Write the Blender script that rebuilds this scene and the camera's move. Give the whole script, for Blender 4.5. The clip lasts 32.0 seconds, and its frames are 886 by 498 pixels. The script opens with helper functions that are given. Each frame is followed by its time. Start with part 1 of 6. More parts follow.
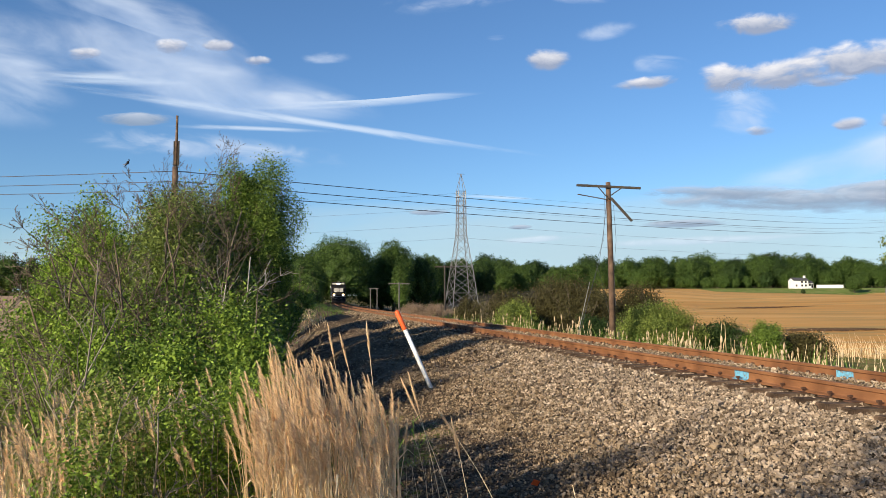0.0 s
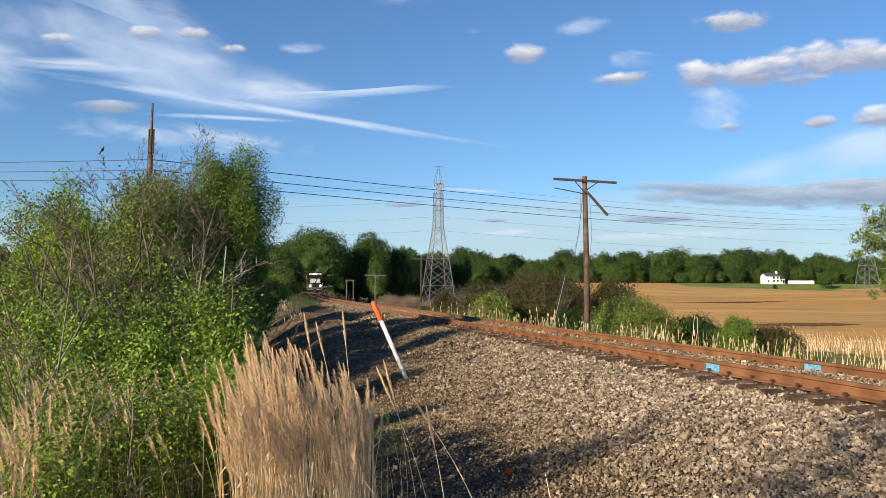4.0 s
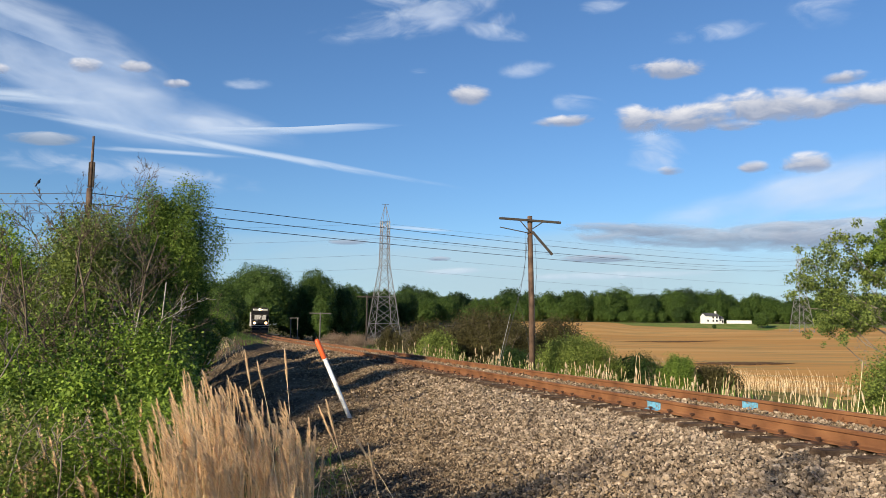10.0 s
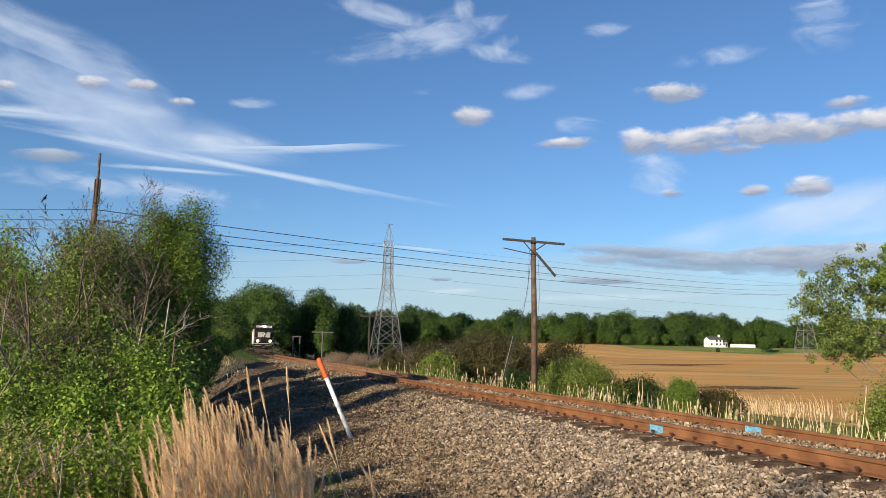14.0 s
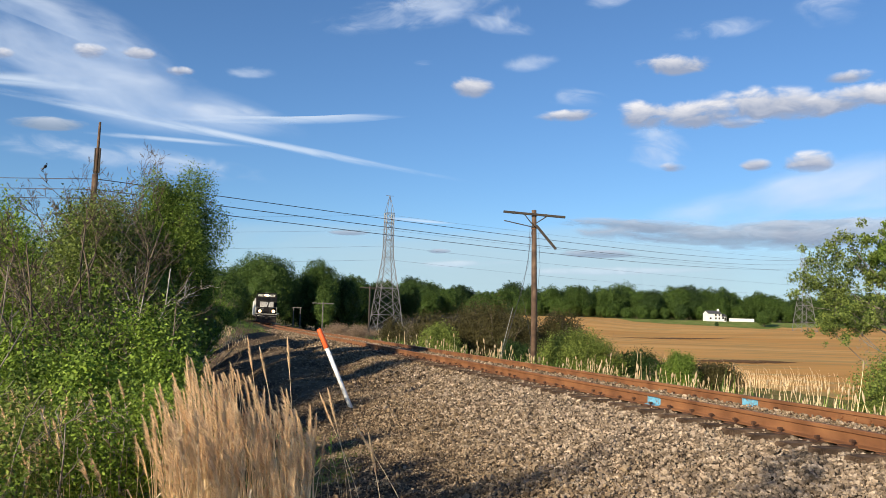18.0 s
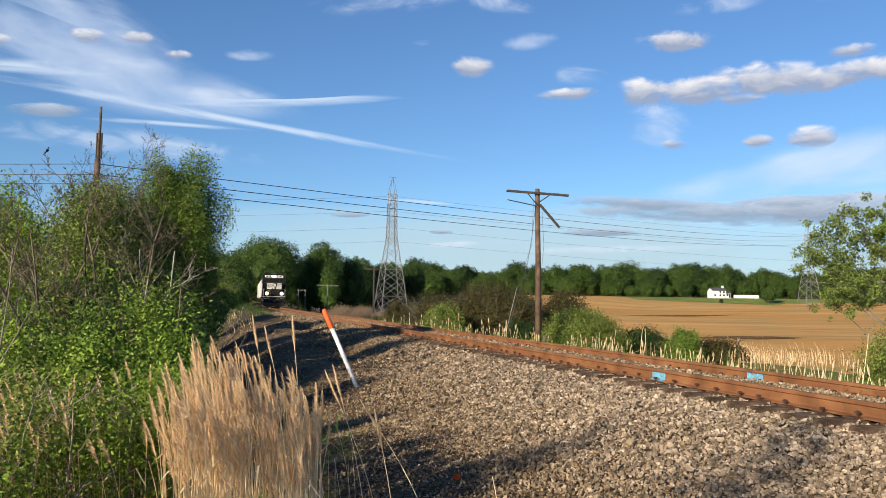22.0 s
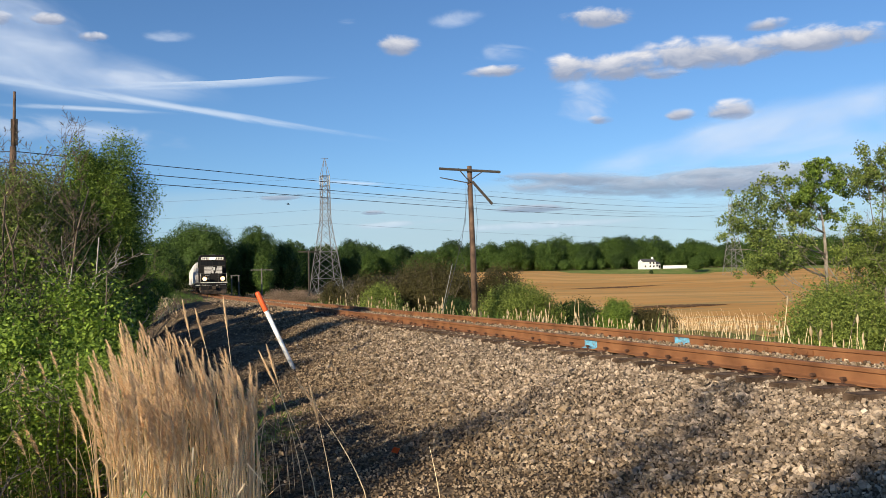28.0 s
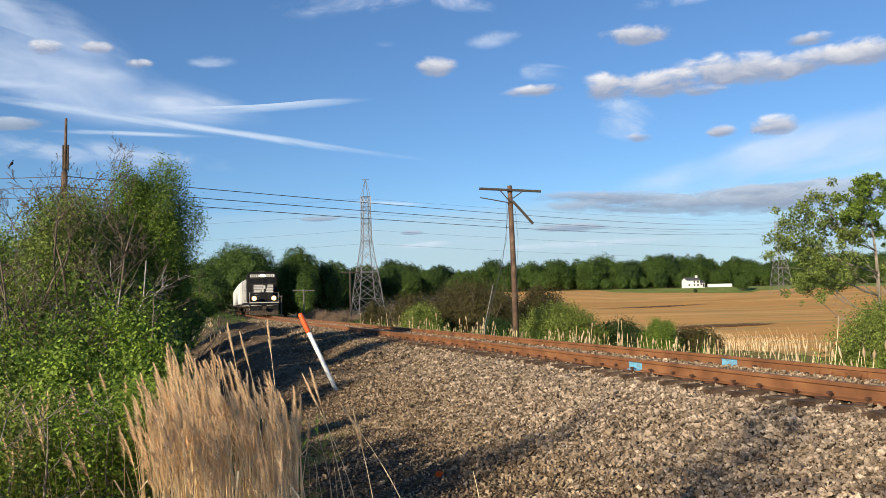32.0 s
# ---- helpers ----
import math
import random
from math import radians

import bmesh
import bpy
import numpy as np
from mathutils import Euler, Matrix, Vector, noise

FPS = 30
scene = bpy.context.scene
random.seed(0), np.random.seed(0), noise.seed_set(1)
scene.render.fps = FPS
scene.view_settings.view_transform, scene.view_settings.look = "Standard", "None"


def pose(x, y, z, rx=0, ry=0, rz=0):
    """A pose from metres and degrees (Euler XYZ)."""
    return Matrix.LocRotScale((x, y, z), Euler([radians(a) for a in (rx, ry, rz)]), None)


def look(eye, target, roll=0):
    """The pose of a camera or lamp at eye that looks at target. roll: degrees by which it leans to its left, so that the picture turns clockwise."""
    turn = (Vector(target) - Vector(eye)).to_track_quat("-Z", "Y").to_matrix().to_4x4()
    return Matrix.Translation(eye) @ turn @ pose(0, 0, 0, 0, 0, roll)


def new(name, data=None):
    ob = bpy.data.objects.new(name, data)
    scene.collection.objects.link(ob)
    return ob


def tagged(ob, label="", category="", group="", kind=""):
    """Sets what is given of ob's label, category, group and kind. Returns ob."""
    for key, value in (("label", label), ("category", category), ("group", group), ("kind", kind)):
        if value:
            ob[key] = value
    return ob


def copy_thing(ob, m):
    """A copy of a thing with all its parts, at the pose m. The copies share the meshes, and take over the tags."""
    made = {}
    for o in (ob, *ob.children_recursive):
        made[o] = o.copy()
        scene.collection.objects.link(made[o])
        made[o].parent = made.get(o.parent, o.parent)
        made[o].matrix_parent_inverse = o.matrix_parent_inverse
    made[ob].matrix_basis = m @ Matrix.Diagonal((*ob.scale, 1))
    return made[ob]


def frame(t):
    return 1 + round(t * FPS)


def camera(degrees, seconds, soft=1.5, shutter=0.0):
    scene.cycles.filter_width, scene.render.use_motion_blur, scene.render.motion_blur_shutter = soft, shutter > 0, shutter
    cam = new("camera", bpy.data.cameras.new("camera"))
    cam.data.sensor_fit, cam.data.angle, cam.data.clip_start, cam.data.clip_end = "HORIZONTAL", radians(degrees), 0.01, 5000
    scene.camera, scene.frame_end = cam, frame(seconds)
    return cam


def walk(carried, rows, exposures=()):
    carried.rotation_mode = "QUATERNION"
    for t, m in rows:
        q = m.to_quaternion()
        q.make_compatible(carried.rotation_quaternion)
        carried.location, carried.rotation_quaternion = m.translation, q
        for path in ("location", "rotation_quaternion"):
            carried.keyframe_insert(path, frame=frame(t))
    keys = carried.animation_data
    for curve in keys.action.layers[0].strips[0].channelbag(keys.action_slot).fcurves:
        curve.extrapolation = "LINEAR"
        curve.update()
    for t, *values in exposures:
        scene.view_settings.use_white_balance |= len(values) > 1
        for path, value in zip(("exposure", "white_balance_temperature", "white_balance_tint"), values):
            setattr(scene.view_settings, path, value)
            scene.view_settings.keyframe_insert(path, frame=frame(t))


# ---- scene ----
cam = camera(58.0, 32.0, soft=0.72)
PATH = [
    (0.0, -0.051, 0.081, 1.082, 93.50, 0.26, 6.69),
    (0.5, -0.055, -0.015, 1.072, 93.57, 0.43, 6.45),
    (1.0, -0.048, -0.002, 1.070, 93.69, 0.09, 6.32),
    (1.5, -0.052, -0.011, 1.071, 93.53, -0.35, 5.80),
    (2.0, -0.048, 0.008, 1.067, 93.29, -0.24, 5.18),
    (2.5, -0.038, 0.034, 1.066, 92.93, 0.32, 5.06),
    (4.5, -0.048, 0.032, 1.061, 93.02, -0.48, 4.84),
    (5.0, -0.051, 0.029, 1.065, 93.37, -0.69, 4.54),
    (5.5, -0.057, 0.006, 1.062, 93.78, -0.70, 3.92),
    (6.0, -0.044, 0.036, 1.060, 94.37, -0.60, 3.63),
    (6.5, -0.041, 0.024, 1.062, 94.96, -0.66, 3.05),
    (7.0, -0.040, 0.029, 1.065, 95.46, -0.06, 2.26),
    (7.5, -0.040, 0.046, 1.052, 95.55, 0.18, 1.61),
    (8.0, -0.035, 0.032, 1.056, 95.50, -0.07, 1.29),
    (8.5, -0.032, 0.034, 1.060, 95.36, -0.51, 1.07),
    (9.0, -0.028, 0.035, 1.057, 95.08, -0.72, 0.61),
    (9.5, -0.032, 0.034, 1.055, 95.22, -0.47, 0.71),
    (10.0, -0.029, 0.036, 1.053, 95.72, -0.46, 1.13),
    (10.5, -0.033, 0.024, 1.053, 96.32, -0.80, 1.64),
    (11.0, -0.028, 0.028, 1.058, 96.93, -1.02, 2.07),
    (11.5, -0.029, 0.002, 1.057, 97.49, -0.97, 2.17),
    (12.0, -0.020, 0.018, 1.059, 97.64, -0.81, 2.01),
    (12.5, -0.017, 0.010, 1.052, 97.62, -1.02, 1.80),
    (13.0, -0.019, 0.005, 1.053, 97.56, -1.01, 1.68),
    (13.5, -0.020, 0.017, 1.057, 97.38, -1.03, 1.50),
    (14.0, -0.025, 0.015, 1.048, 97.17, -1.11, 1.30),
    (14.5, -0.031, 0.006, 1.054, 96.99, -1.48, 1.31),
    (15.0, -0.025, 0.006, 1.059, 96.57, -1.65, 1.14),
    (15.5, -0.029, -0.013, 1.051, 95.99, -1.39, 0.74),
    (17.5, -0.030, 0.000, 1.042, 95.25, -1.78, 1.21),
    (18.0, -0.027, 0.008, 1.040, 95.18, -1.56, 1.29),
    (18.5, -0.035, 0.004, 1.033, 95.04, -1.49, 1.20),
    (19.0, -0.038, 0.009, 1.039, 95.02, -1.71, 1.07),
    (19.5, -0.048, -0.012, 1.039, 94.98, -2.02, 0.83),
    (20.0, -0.042, 0.017, 1.033, 94.84, -2.13, 0.56),
    (20.5, -0.033, 0.029, 1.028, 94.72, -2.00, 0.29),
    (21.0, -0.035, 0.027, 1.031, 94.48, -1.78, 0.27),
    (21.5, -0.040, 0.013, 1.025, 94.35, -1.47, 0.81),
    (22.0, -0.022, 0.016, 1.003, 93.80, -0.78, 1.62),
    (22.5, -0.003, 0.014, 0.981, 92.37, 0.06, 2.32),
    (23.0, 0.044, 0.020, 0.946, 91.70, 0.11, 2.52),
    (23.5, 0.052, -0.002, 0.930, 91.29, -0.29, 2.37),
    (24.0, 0.009, -0.009, 0.930, 90.44, 1.27, 2.76),
    (24.5, -0.014, -0.002, 0.930, 90.42, 1.13, 2.37),
    (26.5, -0.010, -0.028, 0.948, 91.18, 1.49, -0.34),
    (27.0, -0.016, -0.029, 0.948, 91.96, 0.96, -1.20),
    (27.5, -0.001, -0.025, 0.951, 92.23, 0.66, -1.84),
    (28.0, 0.014, -0.018, 0.955, 92.32, 1.29, -2.91),
    (28.5, 0.035, -0.003, 0.960, 92.59, 1.56, -3.94),
    (29.0, 0.030, 0.009, 0.976, 93.41, 1.42, -4.38),
    (29.5, 0.005, 0.004, 0.972, 93.91, 1.18, -3.69),
    (30.0, -0.023, -0.015, 0.975, 94.11, 0.84, -2.18),
    (30.5, -0.034, -0.017, 0.976, 93.99, 0.76, -0.71),
    (31.0, -0.017, -0.008, 0.979, 93.98, 0.99, 0.06),
    (31.5, -0.011, -0.014, 0.986, 94.06, 1.38, 0.16),
    (32.0, 0.000, -0.000, 0.980, 93.80, 1.50, -0.00),
]
walk(cam, [(t, pose(x, y, z, rx, ry, rz)) for t, x, y, z, rx, ry, rz in PATH],
     [(0, 0.64), (5, 0.64), (7, 0.57), (13, 0.54), (18, 0.58), (21, 0.6), (24, 0.72), (27, 0.6), (29, 0.51), (32, 0.58)])

# ---- light ----
SUN_AZIMUTH = math.atan2(-0.6, -0.8)      # the sun stands behind the camera, to its left
SUN_HEIGHT = radians(19.5)
world = bpy.data.worlds.new("evening_sky")
scene.world = world
world.use_nodes = True
wn = world.node_tree
wn.nodes.clear()
sky = wn.nodes.new("ShaderNodeTexSky")
sky.sky_type, sky.sun_disc = "NISHITA", False
sky.sun_elevation, sky.sun_rotation = SUN_HEIGHT, SUN_AZIMUTH
sky.air_density, sky.dust_density, sky.ozone_density = 1.0, 0.1, 6.3
sky_light = wn.nodes.new("ShaderNodeBackground")
sky_light.inputs["Strength"].default_value = 0.09
sky_out = wn.nodes.new("ShaderNodeOutputWorld")
wn.links.new(sky.outputs["Color"], sky_light.inputs["Color"])
wn.links.new(sky_light.outputs["Background"], sky_out.inputs["Surface"])
sun_data = bpy.data.lights.new("sun", "SUN")
sun_data.energy, sun_data.angle, sun_data.color = 5.0, radians(0.55), (1.0, 0.85, 0.63)
sun = new("sun", sun_data)
sun.matrix_world = look((0, 0, 60), Vector((0, 0, 60)) - Vector((math.sin(SUN_AZIMUTH) * math.cos(SUN_HEIGHT), math.cos(SUN_AZIMUTH) * math.cos(SUN_HEIGHT), math.sin(SUN_HEIGHT))))
scene.view_settings.exposure = 0.58


# ---- materials ----
def material(name, colours, scale=4.0, rough=0.8, metal=0.0, bump=0.3, bump_scale=40.0, detail=6.0, spots=(), island=0.0, piece=0.0, emit=None, gloss=0.5):
    """A weathered surface: a ramp of colours over two scales of noise, with relief; island and piece vary the brightness from part to part."""
    m = bpy.data.materials.new(name)
    m.use_nodes = True
    nodes, links = m.node_tree.nodes, m.node_tree.links
    bsdf = nodes["Principled BSDF"]
    place = nodes.new("ShaderNodeTexCoord")
    broad = nodes.new("ShaderNodeTexNoise")
    broad.inputs["Scale"].default_value, broad.inputs["Detail"].default_value = scale, detail
    links.new(place.outputs["Object"], broad.inputs["Vector"])
    ramp = nodes.new("ShaderNodeValToRGB")
    while len(ramp.color_ramp.elements) < len(colours):
        ramp.color_ramp.elements.new(0.5)
    for i, c in enumerate(colours):
        e = ramp.color_ramp.elements[i]
        e.position = 0.3 + 0.4 * i / max(1, len(colours) - 1)
        e.color = (*c, 1)
    links.new(broad.outputs["Fac"], ramp.inputs["Fac"])
    colour = ramp.outputs["Color"]
    for value, output in ((island, "Random Per Island"), (piece, "Random")):
        if value:
            source = nodes.new("ShaderNodeNewGeometry" if output == "Random Per Island" else "ShaderNodeObjectInfo")
            span = nodes.new("ShaderNodeMapRange")
            span.inputs["To Min"].default_value, span.inputs["To Max"].default_value = 1 - value, 1 + value
            links.new(source.outputs[output], span.inputs["Value"])
            mix = nodes.new("ShaderNodeVectorMath")
            mix.operation = "SCALE"
            links.new(colour, mix.inputs[0])
            links.new(span.outputs["Result"], mix.inputs["Scale"])
            colour = mix.outputs["Vector"]
    links.new(colour, bsdf.inputs["Base Color"])
    bsdf.inputs["Roughness"].default_value, bsdf.inputs["Metallic"].default_value = rough, metal
    bsdf.inputs["Specular IOR Level"].default_value = gloss
    if bump:
        fine = nodes.new("ShaderNodeTexNoise")
        fine.inputs["Scale"].default_value, fine.inputs["Detail"].default_value = bump_scale, 4
        links.new(place.outputs["Object"], fine.inputs["Vector"])
        relief = nodes.new("ShaderNodeBump")
        relief.inputs["Strength"].default_value, relief.inputs["Distance"].default_value = bump, 0.02
        links.new(fine.outputs["Fac"], relief.inputs["Height"])
        links.new(relief.outputs["Normal"], bsdf.inputs["Normal"])
    if emit:
        bsdf.inputs["Emission Color"].default_value, bsdf.inputs["Emission Strength"].default_value = (*emit[0], 1), emit[1]
    return m


def leaf_material(name, dark, light, through_light=0.27, rough=0.6):
    """Leaves: a colour that varies from leaf to leaf, partly let through by the light."""
    m = bpy.data.materials.new(name)
    m.use_nodes = True
    nodes, links = m.node_tree.nodes, m.node_tree.links
    bsdf, out = nodes["Principled BSDF"], nodes["Material Output"]
    geo, ramp = nodes.new("ShaderNodeNewGeometry"), nodes.new("ShaderNodeValToRGB")
    ramp.color_ramp.elements[0].color, ramp.color_ramp.elements[1].color = (*dark, 1), (*light, 1)
    links.new(geo.outputs["Random Per Island"], ramp.inputs["Fac"])
    links.new(ramp.outputs["Color"], bsdf.inputs["Base Color"])
    bsdf.inputs["Roughness"].default_value = rough
    bsdf.inputs["Specular IOR Level"].default_value = 0.2
    back, mix = nodes.new("ShaderNodeBsdfTranslucent"), nodes.new("ShaderNodeMixShader")
    links.new(ramp.outputs["Color"], back.inputs["Color"])
    mix.inputs["Fac"].default_value = through_light
    links.new(bsdf.outputs["BSDF"], mix.inputs[1])
    links.new(back.outputs["BSDF"], mix.inputs[2])
    links.new(mix.outputs["Shader"], out.inputs["Surface"])
    return m


M = {
    "ballast": material("ballast", [(0.16, 0.12, 0.085), (0.3, 0.24, 0.18), (0.42, 0.35, 0.27)], 9, 0.95, bump=0.8, bump_scale=60, island=0.3),
    "stone": material("ballast_stone", [(0.1, 0.074, 0.052), (0.265, 0.205, 0.148), (0.47, 0.38, 0.285)], 7, 0.95, bump=0.25, bump_scale=90, island=0.5, piece=0.4, gloss=0.1),
    "dirty_stone": material("dirty_gravel", [(0.1, 0.07, 0.044), (0.215, 0.157, 0.1), (0.37, 0.29, 0.2)], 5, 0.95, bump=0.3, bump_scale=90, island=0.5, gloss=0.1),
    "old_steel": material("dark_rusty_steel", [(0.05, 0.025, 0.015), (0.12, 0.055, 0.03)], 9, 0.9, 0.1, bump=0.3, bump_scale=120),
    "rust": material("rusty_steel", [(0.13, 0.052, 0.019), (0.21, 0.089, 0.035), (0.28, 0.127, 0.051)], 2.2, 0.75, 0.1, bump=0.3, bump_scale=110),
    "tie": material("old_tie_wood", [(0.05, 0.033, 0.022), (0.11, 0.075, 0.052), (0.19, 0.14, 0.1)], 5, 0.95, bump=0.6, bump_scale=50, piece=0.3, gloss=0.1),
    "blue": material("blue_paint", [(0.2, 0.13, 0.08), (0.12, 0.36, 0.52), (0.22, 0.47, 0.63)], 22, 0.75, bump=0.2, gloss=0.2),
    "white": material("white_plastic", [(0.72, 0.72, 0.72), (0.82, 0.81, 0.8)], 12, 0.5, bump=0.05),
    "orange": material("orange_plastic", [(0.75, 0.1, 0.02), (0.85, 0.14, 0.03)], 12, 0.5, bump=0.05),
    "pole": material("weathered_pole", [(0.05, 0.031, 0.022), (0.105, 0.064, 0.042), (0.165, 0.108, 0.072)], 2.5, 0.9, bump=0.6, bump_scale=30),
    "dark_wood": material("dark_arm_wood", [(0.025, 0.02, 0.018), (0.06, 0.05, 0.04)], 6, 0.9, bump=0.4),
    "steel": material("galvanised_steel", [(0.17, 0.17, 0.17), (0.27, 0.27, 0.27)], 1.0, 0.6, 0.3, bump=0.0),
    "wire": material("dark_wire", [(0.05, 0.05, 0.06), (0.08, 0.08, 0.09)], 1.0, 0.6, 0.3, bump=0.0),
    "bark": material("bark", [(0.07, 0.05, 0.035), (0.14, 0.11, 0.08), (0.22, 0.18, 0.14)], 6, 0.95, bump=0.8, bump_scale=25),
    "twig": material("grey_twig_bark", [(0.075, 0.057, 0.04), (0.2, 0.16, 0.115)], 8, 0.95, bump=0.4, bump_scale=25, gloss=0.15),
    "pale_bark": material("pale_dead_bark", [(0.16, 0.135, 0.11), (0.32, 0.28, 0.235)], 8, 0.9, bump=0.5, bump_scale=25, gloss=0.2),
    "white_bark": material("white_dead_bark", [(0.3, 0.27, 0.23), (0.55, 0.5, 0.44)], 8, 0.9, bump=0.4, bump_scale=25, gloss=0.2),
    "leaf": leaf_material("fresh_leaf", (0.03, 0.066, 0.011), (0.23, 0.33, 0.053)),
    "leaf_bright": leaf_material("bright_leaf", (0.05, 0.1, 0.012), (0.3, 0.42, 0.06)),
    "leaf_dark": leaf_material("deep_leaf", (0.014, 0.035, 0.01), (0.055, 0.095, 0.024)),
    "leaf_wood": leaf_material("woodland_leaf", (0.018, 0.044, 0.01), (0.098, 0.158, 0.032)),
    "leaf_yellow": leaf_material("yellowish_leaf", (0.055, 0.085, 0.016), (0.26, 0.32, 0.068)),
    "leaf_olive": leaf_material("olive_leaf", (0.04, 0.066, 0.016), (0.25, 0.315, 0.074)),
    "leaf_brown": leaf_material("budding_leaf", (0.036, 0.032, 0.014), (0.115, 0.102, 0.036)),
    "leaf_dry": leaf_material("dry_brush_stem", (0.16, 0.11, 0.07), (0.34, 0.25, 0.17)),
    "reed": leaf_material("dry_reed", (0.8, 0.59, 0.34), (0.96, 0.78, 0.5), 0.1),
    "plume": leaf_material("reed_plume", (0.72, 0.52, 0.31), (0.92, 0.71, 0.45), 0.15),
    "grass": leaf_material("green_grass", (0.07, 0.14, 0.02), (0.2, 0.3, 0.06)),
    "black": material("black_engine_paint", [(0.008, 0.008, 0.009), (0.018, 0.017, 0.017)], 2, 0.7, bump=0.1, gloss=0.15),
    "grey_car": material("light_grey_car_paint", [(0.55, 0.54, 0.52), (0.7, 0.69, 0.66)], 0.7, 0.6, bump=0.1),
    "engine_white": material("white_engine_paint", [(0.42, 0.4, 0.37), (0.58, 0.56, 0.52)], 3, 0.5, bump=0.05),
    "under": material("grimy_underframe", [(0.03, 0.025, 0.02), (0.09, 0.06, 0.04)], 3, 0.9, bump=0.4),
    "glass": material("dark_window_glass", [(0.008, 0.009, 0.01), (0.014, 0.015, 0.017)], 1, 0.2, bump=0.0, gloss=0.12),
    "lamp": material("headlamp_glow", [(0.9, 0.8, 0.6), (0.9, 0.8, 0.6)], 1, 0.3, bump=0.0, emit=((1.0, 0.8, 0.5), 30.0)),
    # glow put on the reflectors to stand for the lamps' glare
    "lamp_rim": material("lamp_glare_glow", [(0.5, 0.35, 0.2), (0.5, 0.35, 0.2)], 1, 0.4, bump=0.0, emit=((1.0, 0.55, 0.22), 1.6)),
    "lit_board": material("lit_number_board", [(0.6, 0.58, 0.54), (0.7, 0.68, 0.64)], 3, 0.5, bump=0.0, emit=((1.0, 0.85, 0.6), 0.15)),
    "grey_wood": material("grey_weathered_wood", [(0.09, 0.085, 0.08), (0.17, 0.16, 0.15)], 4, 0.9, bump=0.3, gloss=0.1),
    "siding": material("white_siding", [(0.72, 0.71, 0.68), (0.8, 0.79, 0.76)], 0.5, 0.7, bump=0.1),
    "fluff": leaf_material("cattail_fluff", (0.42, 0.31, 0.18), (0.7, 0.56, 0.37), 0.3),
    "roof": material("grey_shingle_roof", [(0.05, 0.05, 0.055), (0.09, 0.09, 0.095)], 1.5, 0.9, bump=0.3),
}


# ---- building blocks ----
def mesh_of(name, verts, faces, mat, smooth=False):
    me = bpy.data.meshes.new(name)
    me.from_pydata([tuple(v) for v in verts], [], faces)
    me.materials.append(mat)
    if smooth:
        me.shade_smooth()
    return me


def thing(name, label, category, group="", kind="", at=(0, 0, 0), rz=0):
    ob = new(name)
    ob.matrix_basis = pose(*at, 0, 0, rz)
    return tagged(ob, label, category, group, kind)


def part(name, data, material_, parent, label="", m=None):
    """Links a bmesh or a mesh as one mesh object under a thing or a part."""
    if isinstance(data, bmesh.types.BMesh):
        me = bpy.data.meshes.new(name)
        data.to_mesh(me)
        data.free()
        me.materials.append(material_)
        data = me
    ob = new(name, data)
    ob.parent = parent
    if m is not None:
        ob.matrix_basis = m
    return tagged(ob, label)


def box(bm, x0, x1, y0, y1, z0, z1, bevel=0.0, m=None):
    made = bmesh.ops.create_cube(bm, size=1)["verts"]
    bmesh.ops.transform(bm, matrix=Matrix.Translation(((x0 + x1) / 2, (y0 + y1) / 2, (z0 + z1) / 2)) @ Matrix.Diagonal((x1 - x0, y1 - y0, z1 - z0, 1)), verts=made)
    if bevel:
        edges = list({e for v in made for e in v.link_edges})
        out = bmesh.ops.bevel(bm, geom=edges, offset=bevel, segments=2, affect="EDGES")
        made = list({v for f in out["faces"] for v in f.verts} | {v for v in made if v.is_valid})
    if m is not None:
        bmesh.ops.transform(bm, matrix=m, verts=made)
    return bm


def tube(verts, faces, points, radii, sides=6):
    """Adds a tapered tube along the points to the lists."""
    base = len(verts)
    n = len(points)
    for i, (p, r) in enumerate(zip(points, radii)):
        d = Vector(points[min(i + 1, n - 1)]) - Vector(points[max(i - 1, 0)])
        d = d.normalized() if d.length > 1e-9 else Vector((0, 0, 1))
        a = d.orthogonal().normalized() if abs(d.z) < 0.9 else Vector((1, 0, 0)).cross(d).normalized()
        b = d.cross(a)
        for k in range(sides):
            w = 2 * math.pi * k / sides
            verts.append(Vector(p) + a * (r * math.cos(w)) + b * (r * math.sin(w)))
    for i in range(n - 1):
        for k in range(sides):
            j = (k + 1) % sides
            faces.append((base + i * sides + k, base + i * sides + j, base + (i + 1) * sides + j, base + (i + 1) * sides + k))
    faces.append(tuple(base + k for k in reversed(range(sides))))
    faces.append(tuple(base + (n - 1) * sides + k for k in range(sides)))


# ---- the track line ----
TRACK = []                       # (distance, x, y, heading to the left in radians)


def lay_line():
    x, y, s = 7.91 + 0.32 * 40, -40.0, 0.0
    heading = math.atan(0.32)
    while y < 420:
        TRACK.append((s, x, y, heading))
        bend = 0.0 if y < 62 else (0.035 if y < 88 else (0.04 if y < 118 else 0.015))
        heading -= radians(bend)
        x -= math.sin(heading)
        y += math.cos(heading)
        s += 1.0


lay_line()
LINE = np.array(TRACK)


def on_line(s, across=0.0, z=0.0):
    """A place s metres along the track, across to its left."""
    x, y, h = (float(np.interp(s, LINE[:, 0], LINE[:, k])) for k in (1, 2, 3))
    return Vector((x - across * math.cos(h), y - across * math.sin(h), z)), h


